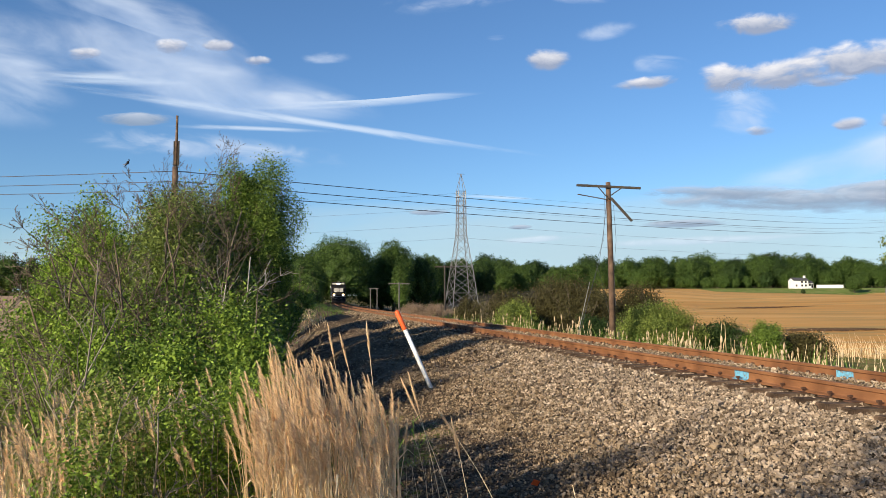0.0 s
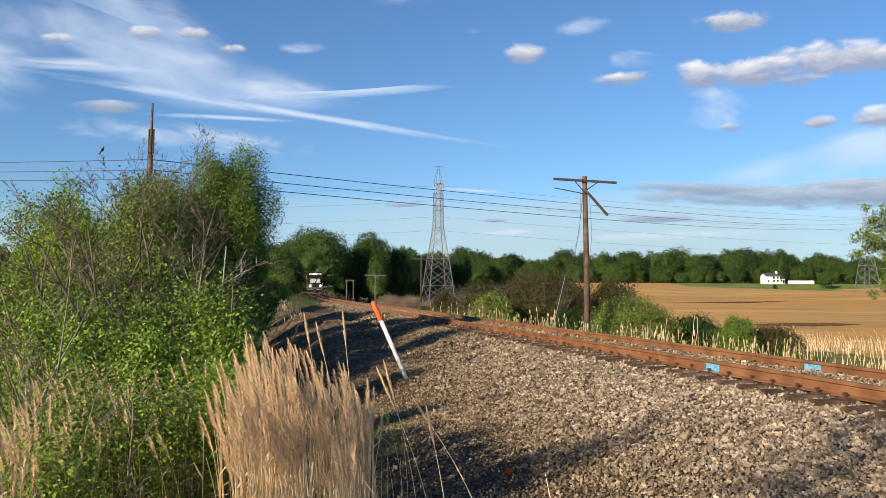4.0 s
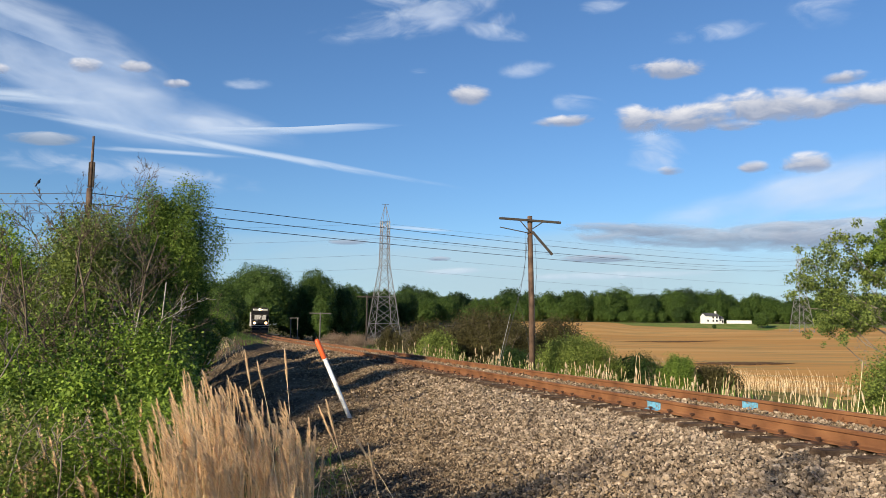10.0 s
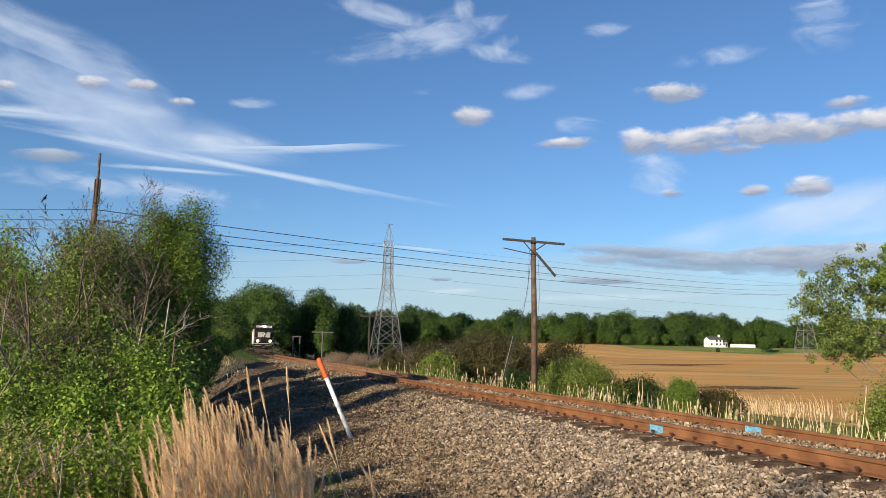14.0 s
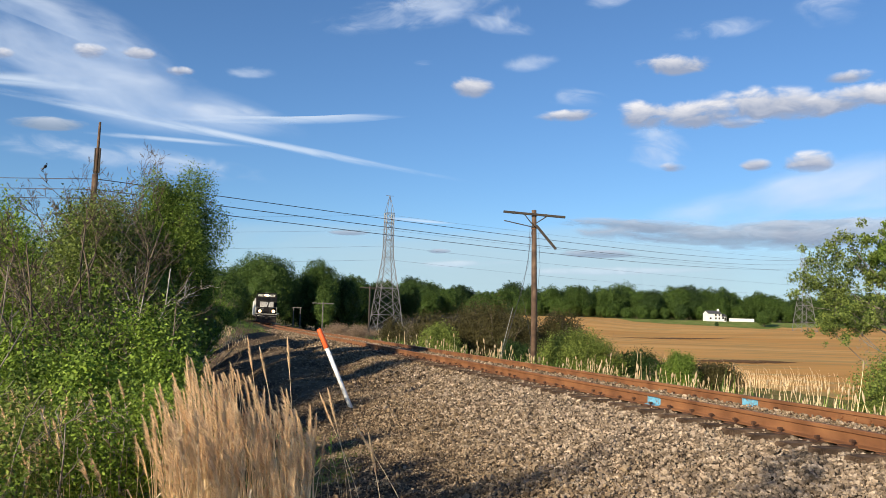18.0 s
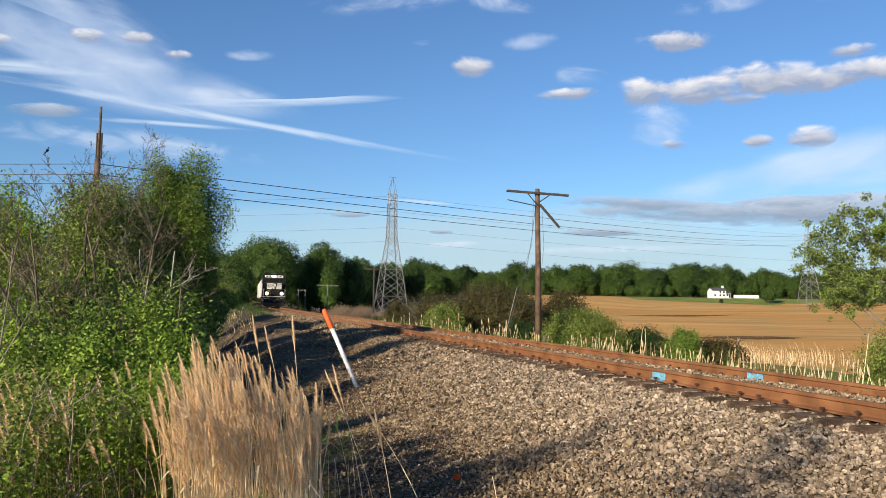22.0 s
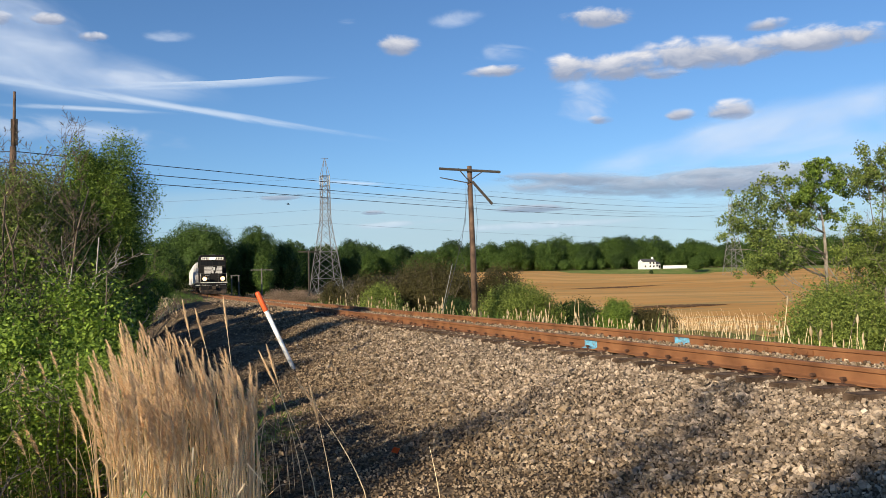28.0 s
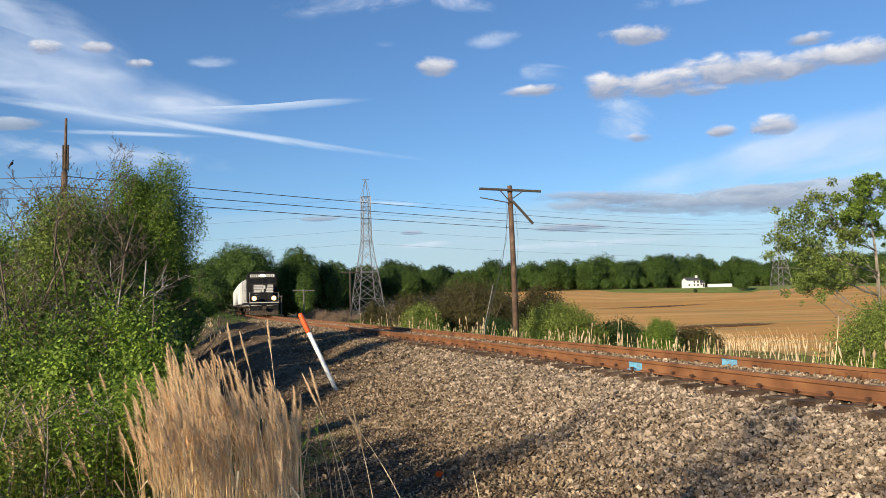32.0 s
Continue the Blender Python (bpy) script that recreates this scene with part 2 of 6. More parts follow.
def off_line(x, y):
    """Signed distance to the left of the track's centre line (arrays)."""
    x, y = np.asarray(x, float), np.asarray(y, float)
    cx, h = np.interp(y, LINE[:, 2], LINE[:, 1]), np.interp(y, LINE[:, 2], LINE[:, 3])
    return (cx - x) * np.cos(h)


# ---- ground ----
def smooth(a, b, v):
    t = np.clip((v - a) / (b - a), 0, 1)
    return t * t * (3 - 2 * t)


def ground_z(x, y):
    x, y = np.asarray(x, float), np.asarray(y, float)
    u = off_line(x, y)
    left = np.interp(u, [0, 0.6, 0.9, 1.3, 1.5, 2.1, 3.1, 4.6, 6.2, 7.6, 9.5, 14.0, 30, 50, 90, 300, 900], [-0.2, -0.2, -0.242, -0.27, -0.285, -0.33, -0.58, -0.74, -0.82, -0.95, -1.3, -2.0, -2.2, -0.6, 2.0, 5.0, 14.0])
    right = np.interp(-u, [0, 1.55, 2.1, 3.0, 5.5, 8.0, 25, 60, 130, 260, 420, 900], [-0.2, -0.2, -0.26, -0.6, -1.7, -2.2, -2.6, -2.6, -1.0, 2.6, 6.5, 16.0])
    field = np.interp(y, [40, 60, 130, 200, 260, 320, 360, 420, 900], [-2.6, -2.5, -1.5, 0.3, 1.6, 2.8, 4.5, 5.6, 17.0]) - 0.014 * np.clip(x - 60, 0, 80) * smooth(180, 240, y) * (1 - smooth(320, 350, y))
    field = field + 2.2 * np.exp(-((x - 32 - 0.12 * (y - 240)) / 17) ** 2 - ((y - 240) / 48) ** 2) + 0.5 * np.sin((x + 0.4 * y) / 23) * smooth(90, 160, y) * (1 - smooth(300, 350, y))
    right = right + (field - right) * smooth(22, 55, -u)
    left = left + smooth(24, 48, y) * np.interp(u, [0, 0.9, 1.6, 3.1, 4.6, 6.2, 7.6, 9.5], [0, 0.06, 0.13, 0.36, 0.4, 0.3, 0.15, 0])
    z = np.where(u > 0, left, right)
    drop = smooth(8.0, 16.0, y) * smooth(4.4, 8.5, u) * (1 - smooth(25, 60, u))
    z = z - 1.0 * drop
    rough = smooth(2.4, 3.6, u) * (1 - smooth(9, 14, u)) * smooth(17, 30, y) * (1 - smooth(100, 130, y))
    z = z + rough * (0.16 * np.sin(0.55 * y + 1.1 * u) + 0.1 * np.sin(1.3 * y - 0.9 * u + 1.0) + 0.3 * np.exp(-((u - 5.2) / 1.3) ** 2) * smooth(45, 60, y))
    z = z + 0.06 * np.sin(y * 0.9 + 1.3 * np.sin(x * 0.7)) * smooth(2.2, 4.0, np.abs(u)) * (1 - smooth(20, 60, np.abs(u)))
    far = smooth(250, 800, np.hypot(x, y))
    return z + far * 3.0 * np.sin(x * 0.006 + 0.5) * np.cos(y * 0.005)


def ground_material(name, colours, scale, stretch=(1, 1, 1), speck=None, speck_scale=30.0, bump=0.6):
    """Ground cover: broad patches, fine grain, and specks of a second colour."""
    m = material(name, colours, scale, 0.95, bump=bump, bump_scale=14, gloss=0.05)
    nodes, links = m.node_tree.nodes, m.node_tree.links
    broad = next(n for n in nodes if n.type == "TEX_NOISE" and n.outputs["Fac"].links and n.outputs["Fac"].links[0].to_node.type == "VALTORGB")
    mapping = nodes.new("ShaderNodeMapping")
    mapping.inputs["Scale"].default_value = stretch
    links.new(next(n for n in nodes if n.type == "TEX_COORD").outputs["Object"], mapping.inputs["Vector"])
    links.new(mapping.outputs["Vector"], broad.inputs["Vector"])
    if speck:
        bsdf = nodes["Principled BSDF"]
        fine, ramp, mix = nodes.new("ShaderNodeTexNoise"), nodes.new("ShaderNodeValToRGB"), nodes.new("ShaderNodeMix")
        fine.inputs["Scale"].default_value, fine.inputs["Detail"].default_value = speck_scale, 3
        links.new(mapping.outputs["Vector"], fine.inputs["Vector"])
        ramp.color_ramp.elements[0].position, ramp.color_ramp.elements[1].position = 0.5, 0.64
        links.new(fine.outputs["Fac"], ramp.inputs["Fac"])
        mix.data_type = "RGBA"
        links.new(ramp.outputs["Color"], mix.inputs["Factor"])
        links.new(bsdf.inputs["Base Color"].links[0].from_socket, mix.inputs["A"])
        mix.inputs["B"].default_value = (*speck, 1)
        links.new(mix.outputs["Result"], bsdf.inputs["Base Color"])
    return m


GROUND = [
    # kept dark to paint the shade in the gaps between stones
    ground_material("ballast_ground", [(0.035, 0.025, 0.016), (0.075, 0.054, 0.035), (0.13, 0.095, 0.062)], 12, speck=(0.16, 0.12, 0.08), speck_scale=24, bump=1.0),
    ground_material("rough_grass_ground", [(0.06, 0.075, 0.016), (0.13, 0.13, 0.03), (0.24, 0.18, 0.065)], 0.6, speck=(0.26, 0.2, 0.1), speck_scale=9),
    ground_material("stubble_field", [(0.43, 0.21, 0.062), (0.54, 0.29, 0.093), (0.63, 0.38, 0.145)], 0.03, (0.35, 2.2, 1), speck=(0.36, 0.25, 0.1), speck_scale=0.25),
    ground_material("mown_lawn", [(0.1, 0.16, 0.03), (0.2, 0.25, 0.06)], 0.08, speck=(0.26, 0.24, 0.08), speck_scale=0.4),
    ground_material("brown_field", [(0.42, 0.27, 0.17), (0.55, 0.37, 0.24)], 0.08, (0.5, 1.6, 1)),
    # brown brush, its tone lowered to put in the shade by the trees
    ground_material("bare_brush", [(0.11, 0.085, 0.06), (0.18, 0.14, 0.1), (0.26, 0.2, 0.14)], 0.2, speck=(0.2, 0.19, 0.1), speck_scale=1.5),
    # soil of the hollow, the thicket's shade put into its dark tone
    ground_material("shaded_hollow_soil", [(0.04, 0.028, 0.019), (0.085, 0.062, 0.043), (0.16, 0.12, 0.08)], 0.8, speck=(0.2, 0.15, 0.1), speck_scale=6, bump=0.8),
]


def build_ground():
    def graded(stops):
        out = []
        for (a, b, n) in stops:
            out += list(np.linspace(a, b, n, endpoint=False))
        return np.array(out + [stops[-1][1]])
    xs = graded([(-4500, -900, 10), (-900, -200, 28), (-200, -40, 32), (-40, -12, 28), (-12, 12, 80), (12, 40, 28), (40, 240, 60), (240, 900, 30), (900, 4500, 10)])
    ys = graded([(-4500, -300, 8), (-300, -30, 18), (-30, -14, 14), (-14, 2, 50), (2, 34, 100), (34, 110, 76), (110, 420, 90), (420, 1000, 22), (1000, 4500, 10)])
    X, Y = np.meshgrid(xs, ys)
    Z = ground_z(X, Y)
    nx, ny = len(xs), len(ys)
    verts = np.stack([X.ravel(), Y.ravel(), Z.ravel()], 1)
    i = (np.arange(ny - 1)[:, None] * nx + np.arange(nx - 1)[None, :]).ravel()
    me = bpy.data.meshes.new("ground")
    me.from_pydata(verts.tolist(), [], np.stack([i, i + 1, i + nx + 1, i + nx], 1).tolist())
    mx, my = (X[:-1, :-1] + X[1:, 1:]).ravel() / 2, (Y[:-1, :-1] + Y[1:, 1:]).ravel() / 2
    u = off_line(mx, my)
    kind = np.ones(len(mx), int)
    kind[(u > -2.6) & (u < 6.6 + 1.1 * np.sin(my * 0.4) + 0.25 * np.sin(my * 3.1) + 0.2 * np.sin(mx * 5.3))] = 0
    kind[(u > 6.0) & (my > 18)] = 1
    kind[(u > -2.6) & (u < 3.6) & (my > 60)] = 0
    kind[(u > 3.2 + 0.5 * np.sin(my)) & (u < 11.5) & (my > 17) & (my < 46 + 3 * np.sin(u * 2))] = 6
    kind[(u > 2.0) & (u < 6.8 + np.sin(my * 0.7)) & (my > 46) & (my < 130)] = 0
    kind[(u < -5.5) & (mx < 6) & (my > 75) & (my < 340)] = 5
    kind[(u > 5) & (my > 135) & (my < 420)] = 5
    edge = 24 + 3 * np.sin(my * 0.05)
    field = (u < -edge) & (my > 20) & (mx > 6 + 0.06 * my)
    kind[field] = 2
    kind[(u < -edge) & (mx > 70) & (my > np.minimum(280 + 0.85 * (mx - 75), 336) + 3 * np.sin(mx * 0.3))] = 3
    kind[(u > 34) & (my > 20)] = 4
    kind[np.hypot(mx, my) > 430] = 1
    for g in GROUND:
        me.materials.append(g)
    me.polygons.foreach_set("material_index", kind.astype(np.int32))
    me.shade_smooth()
    tagged(new("ground", me), "rolling ground of ballast, rough grass and tan stubble fields", "ground", kind="structure")


build_ground()


# ---- plants ----
def limb(rng, start, way, length, radius, depth, verts, faces, up=0.12, wiggle=0.2, shoots=3):
    """A crooked branch that tapers and puts out finer shoots along its length."""
    steps = 4 + depth
    pts, p, d = [Vector(start)], Vector(start), Vector(way).normalized()
    ways = [d.copy()]
    for k in range(steps):
        d = (d + Vector((rng.uniform(-1, 1), rng.uniform(-1, 1), rng.uniform(-0.8, 0.8) + up)) * wiggle).normalized()
        p = p + d * (length / steps)
        pts.append(p.copy())
        ways.append(d.copy())
    tube(verts, faces, pts, [max(radius * (1 - 0.75 * k / steps), 0.0045) for k in range(steps + 1)], 6 if depth > 2 else (4 if depth > 1 else 3))
    if depth > 0:
        for k in range(shoots + depth):
            i = rng.randint(1 if depth < 3 else 2, steps)
            a = rng.uniform(0, 6.283)
            side = ways[i].orthogonal()
            side = (side * math.cos(a) + ways[i].cross(side) * math.sin(a)) * rng.uniform(0.5, 1.15)
            limb(rng, pts[i], ways[i] + side, length * rng.uniform(0.32, 0.6) * (1 - 0.58 * i / steps), radius * (1 - 0.75 * i / steps) * 0.62, depth - 1, verts, faces, up, wiggle, shoots)


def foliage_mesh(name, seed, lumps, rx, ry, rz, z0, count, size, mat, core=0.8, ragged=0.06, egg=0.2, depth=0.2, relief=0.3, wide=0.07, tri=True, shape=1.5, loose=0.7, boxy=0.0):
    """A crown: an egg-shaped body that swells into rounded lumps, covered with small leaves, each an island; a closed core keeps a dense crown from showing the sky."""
    rs = np.random.RandomState(seed)
    k = np.arange(lumps) + 0.5
    bz = 1 - 2 * k / lumps
    w = 2.39996 * k + rs.uniform(-0.6, 0.6, lumps)
    b = np.stack([np.sqrt(1 - bz * bz) * np.cos(w), np.sqrt(1 - bz * bz) * np.sin(w), bz], 1) + rs.normal(0, 0.1, (lumps, 3))
    b /= np.linalg.norm(b, axis=1, keepdims=True)
    tall, spread = rs.uniform(0.45, 1.15, lumps), wide * rs.uniform(0.6, 1.5, lumps)

    def surface(d, inward=0.0):
        swell = tall[None] * np.exp(-(1 - np.clip(d @ b.T, -1, 1)) / spread[None])
        j = np.argmax(swell, 1)
        r = (1 - relief + relief * swell[np.arange(len(d)), j]) * (1 - inward)
        q = d * (r * np.sum(d ** 4, 1) ** (-0.25 * boxy))[:, None] * [rx, ry, rz]
        q[:, :2] *= (1 - egg * d[:, 2])[:, None]
        mid = b[j] * (1 - relief) * 0.8 * [rx, ry, rz]
        mid[:, :2] *= (1 - egg * b[j][:, 2])[:, None]
        return q, q - mid
    d = rs.normal(size=(count, 3))
    d /= np.linalg.norm(d, axis=1, keepdims=True)
    d[:, 2] = np.where((d[:, 2] < -0.3) & (rs.uniform(size=count) < 0.5), -d[:, 2], d[:, 2])
    p, out = surface(d, np.abs(rs.normal(0, depth, count)) - 0.3 * depth)
    p = p + rs.normal(0, ragged * (rx * ry * rz) ** (1 / 3), (count, 3))
    out /= np.linalg.norm(out, axis=1, keepdims=True) + 1e-9
    normal = out + rs.normal(0, loose, (count, 3))
    a = np.cross(normal, rs.normal(size=(count, 3)))
    a[:, 2] -= 0.25 * np.linalg.norm(a, axis=1)
    a /= np.linalg.norm(a, axis=1, keepdims=True) + 1e-9
    c = np.cross(normal, a)
    c /= np.linalg.norm(c, axis=1, keepdims=True) + 1e-9
    s = size * rs.uniform(0.55, 1.35, (count, 1))
    p = p + [0, 0, z0]
    p[:, 2] = np.maximum(p[:, 2], 0.04)
    if tri:
        corners = [p - a * s * shape * 0.5, p + a * s * shape * 0.5 + c * s * 0.55, p + a * s * shape * 0.5 - c * s * 0.55]
    else:
        corners = [p - a * s * shape * 0.5, p + c * s * 0.4, p + a * s * shape * 0.5, p - c * s * 0.4]
    verts = np.stack(corners, 1).reshape(-1, 3).tolist()
    faces = np.arange(len(corners) * count).reshape(-1, len(corners)).tolist()
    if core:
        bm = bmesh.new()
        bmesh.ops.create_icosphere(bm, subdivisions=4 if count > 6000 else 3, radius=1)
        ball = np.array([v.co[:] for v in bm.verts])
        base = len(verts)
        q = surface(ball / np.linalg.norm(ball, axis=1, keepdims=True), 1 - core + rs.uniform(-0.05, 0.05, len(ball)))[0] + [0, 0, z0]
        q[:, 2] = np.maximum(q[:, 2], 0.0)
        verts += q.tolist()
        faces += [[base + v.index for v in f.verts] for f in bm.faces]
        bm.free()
    me = bpy.data.meshes.new(name)
    me.from_pydata(verts, [], faces)
    me.materials.append(mat)
    return me


def leafage(seed, centres, radii, count, size, mat, name="crown", ragged=0.35, shape=1.5):
    """Small loose leaves in clumps, each leaf an island."""
    rs = np.random.RandomState(seed)
    centres, radii = np.asarray(centres, float), np.asarray(radii, float)
    pick = rs.choice(len(centres), count, p=radii ** 2 / np.sum(radii ** 2))
    d = rs.normal(size=(count, 3))
    d /= np.linalg.norm(d, axis=1, keepdims=True)
    p = centres[pick] + d * (radii[pick] * (1 + rs.normal(0, ragged, count)))[:, None]
    normal = d + rs.normal(0, 1, (count, 3))
    a = np.cross(normal, rs.normal(size=(count, 3)))
    a[:, 2] -= 0.25 * np.linalg.norm(a, axis=1)
    a /= np.linalg.norm(a, axis=1, keepdims=True) + 1e-9
    b = np.cross(normal, a)
    b /= np.linalg.norm(b, axis=1, keepdims=True) + 1e-9
    k = size * rs.uniform(0.55, 1.35, (count, 1))
    verts = np.stack([p - a * k * shape * 0.5, p + a * k * shape * 0.5 + b * k * 0.55, p + a * k * shape * 0.5 - b * k * 0.55], 1).reshape(-1, 3)
    me = bpy.data.meshes.new(name)
    me.from_pydata(verts.tolist(), [], np.arange(3 * count).reshape(-1, 3).tolist())
    me.materials.append(mat)
    return me


def tree(name, seed, height, radius, bare, count, size, leaf, bark, label, category="tree", lumps=40, core=0.8, ragged=0.03, egg=0.2, depth=0.07, relief=0.3, wide=0.05, at=(0, 0, 0), limbs=5, trunk=0.026, group="", tri=True, boxy=0.0):
    """A tree on its ground point: tapered trunk with limbs, and a crown of rounded masses of small leaves."""
    rng = random.Random(seed)
    ob = thing(name, label, category, group, at=at)
    verts, faces = [], []
    lean = Vector((rng.uniform(-0.05, 0.05), rng.uniform(-0.05, 0.05), 1))
    top = height * 0.85
    pts = [lean * (top * k / 6) + Vector((rng.uniform(-1, 1), rng.uniform(-1, 1), 0)) * height * 0.01 * (k > 0) for k in range(7)]
    pts[0].z = -0.3
    tube(verts, faces, pts, [height * trunk * (1 - 0.14 * k) for k in range(7)], 7)
    crown_h = height - bare
    for k in range(limbs):
        z = max(bare * 0.85, 0.1 * height) + crown_h * 0.6 * k / limbs
        w = k * 2.4 + rng.uniform(-0.4, 0.4)
        limb(rng, lean * z, (math.cos(w), math.sin(w), 0.8), radius * 0.85, height * trunk * 0.42, 2, verts, faces, 0.2)
    part("trunk", mesh_of("trunk", verts, faces, bark, True), bark, ob)
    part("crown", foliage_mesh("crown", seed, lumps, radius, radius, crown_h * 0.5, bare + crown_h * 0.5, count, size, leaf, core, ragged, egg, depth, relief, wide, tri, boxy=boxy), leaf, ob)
    return ob


def shrub(name, seed, wx, wy, h, count, size, leaf, bark, label, at, lumps=34, stems=7, twigs=False, core=0.62, ragged=0.09, depth=0.2, relief=0.46, wide=0.06, group="", category="shrub", tri=True):
    """A bush: stems from the ground, rounded masses of leaves with gaps, and bare twigs where it has them."""
    rng = random.Random(seed)
    ob = thing(name, label, category, group, at=at)
    verts, faces = [], []
    for k in range(stems):
        w = rng.uniform(0, 6.28)
        r = rng.uniform(0, 0.5)
        start = Vector((wx * r * math.cos(w), wy * r * math.sin(w), -0.15))
        limb(rng, start, (math.cos(w) * 0.4, math.sin(w) * 0.4, 1), h * rng.uniform(0.65, 1.0), h * 0.008 + 0.006, 2, verts, faces, 0.15, 0.2, 5 if twigs else 3)
    part("branchwork", mesh_of("branchwork", verts, faces, bark, True), bark, ob)["kind"] = "stuff"
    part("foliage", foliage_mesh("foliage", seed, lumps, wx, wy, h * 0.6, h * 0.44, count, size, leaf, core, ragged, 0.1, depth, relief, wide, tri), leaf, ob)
    return ob


def bare_tree(name, seed, height, bark, label, at, stems=2, depth=3, lean=0.2, group="", shoots=4, girth=0.0055):
    rng = random.Random(seed)
    ob = thing(name, label, "tree", group, at=at)
    for k in range(stems):
        verts, faces = [], []
        w = 6.283 * k / stems + rng.uniform(-0.5, 0.5)
        way = (math.cos(w) * lean * rng.uniform(0.4, 1), math.sin(w) * lean * rng.uniform(0.4, 1), 1)
        limb(rng, (0.06 * math.cos(w), 0.06 * math.sin(w), -0.2), way, height * rng.uniform(0.74, 0.9), height * girth, depth, verts, faces, 0.3, 0.27, shoots)
        part("stem", mesh_of("stem", verts, faces, bark, True), bark, ob)["kind"] = "stuff"
    return ob


def gz(x, y):
    return float(ground_z(x, y))


def rise(x, y, top):
    """Height of a plant whose top stands at the level given."""
    return top - gz(x, y)


def clump_tree(name, seed, x, y, fork, clumps, count, size, leaf, bark, label, stems=1, trunk=0.09, spread=0.25):
    """An open tree: one or more stems up to a fork, limbs that reach out to each clump of leaves."""
    rng = random.Random(seed)
    base = gz(x, y)
    ob = thing(name, label, "tree", at=(x, y, base))
    lines = []
    for k in range(stems):
        verts, faces = [], []
        foot = Vector((rng.uniform(-1, 1) * 0.12 * (stems - 1), rng.uniform(-0.3, 0.3) * (stems > 1), -0.3))
        tip = Vector((((k + 0.5) / stems - 0.5) * spread * 6 * (stems > 1) + rng.uniform(-0.2, 0.2), rng.uniform(-0.6, 0.6) * (stems > 1), fork - base))
        pts = [foot.lerp(tip, i / 8) + Vector((rng.uniform(-1, 1), rng.uniform(-1, 1), 0)) * 0.06 * (0 < i) for i in range(9)]
        tube(verts, faces, pts, [max(trunk * (1 - 0.11 * i), 0.012) for i in range(9)], 7)
        part("stem", mesh_of("stem", verts, faces, bark, True), bark, ob)
        lines.append(pts)
    centres, radii = [], []
    verts, faces = [], []
    for k, (cx, cz, r) in enumerate(clumps):
        c = Vector((cx - x, rng.uniform(-1.0, 1.0), cz - base))
        start = min((q for pts in lines for q in pts[2:]), key=lambda q: (q - c).length + 2.2 * max(0, q.z - c.z + 0.55 * math.hypot(q.x - c.x, q.y - c.y)))
        mid = start.lerp(c, 0.5) + Vector((rng.uniform(-0.1, 0.1), rng.uniform(-0.2, 0.2), -0.08 * (c - start).length))
        tube(verts, faces, [start, start.lerp(mid, 0.5), mid, mid.lerp(c, 0.55), c], [trunk * 0.3, trunk * 0.25, trunk * 0.2, trunk * 0.14, 0.01], 5)
        for j in range(5):
            limb(rng, mid.lerp(c, rng.uniform(0, 1)), (c - start).normalized() + Vector((rng.uniform(-1, 1), rng.uniform(-1, 1), rng.uniform(-0.3, 1))), r * 1.5, 0.012, 1, verts, faces)
        for j in range(16):
            o = Vector((rng.gauss(0, 1), rng.gauss(0, 1), rng.gauss(0, 0.8))) * r * 0.75
            centres.append(tuple(c + o))
            radii.append(r * rng.uniform(0.18, 0.42))
    part("branchwork", mesh_of("branchwork", verts, faces, bark, True), bark, ob)["kind"] = "stuff"
    part("crown", leafage(seed, centres, radii, count, size, leaf), leaf, ob)
    return ob


# the thicket beside the cutting
PERCH = []                       # the top of the tree that the bird sits on


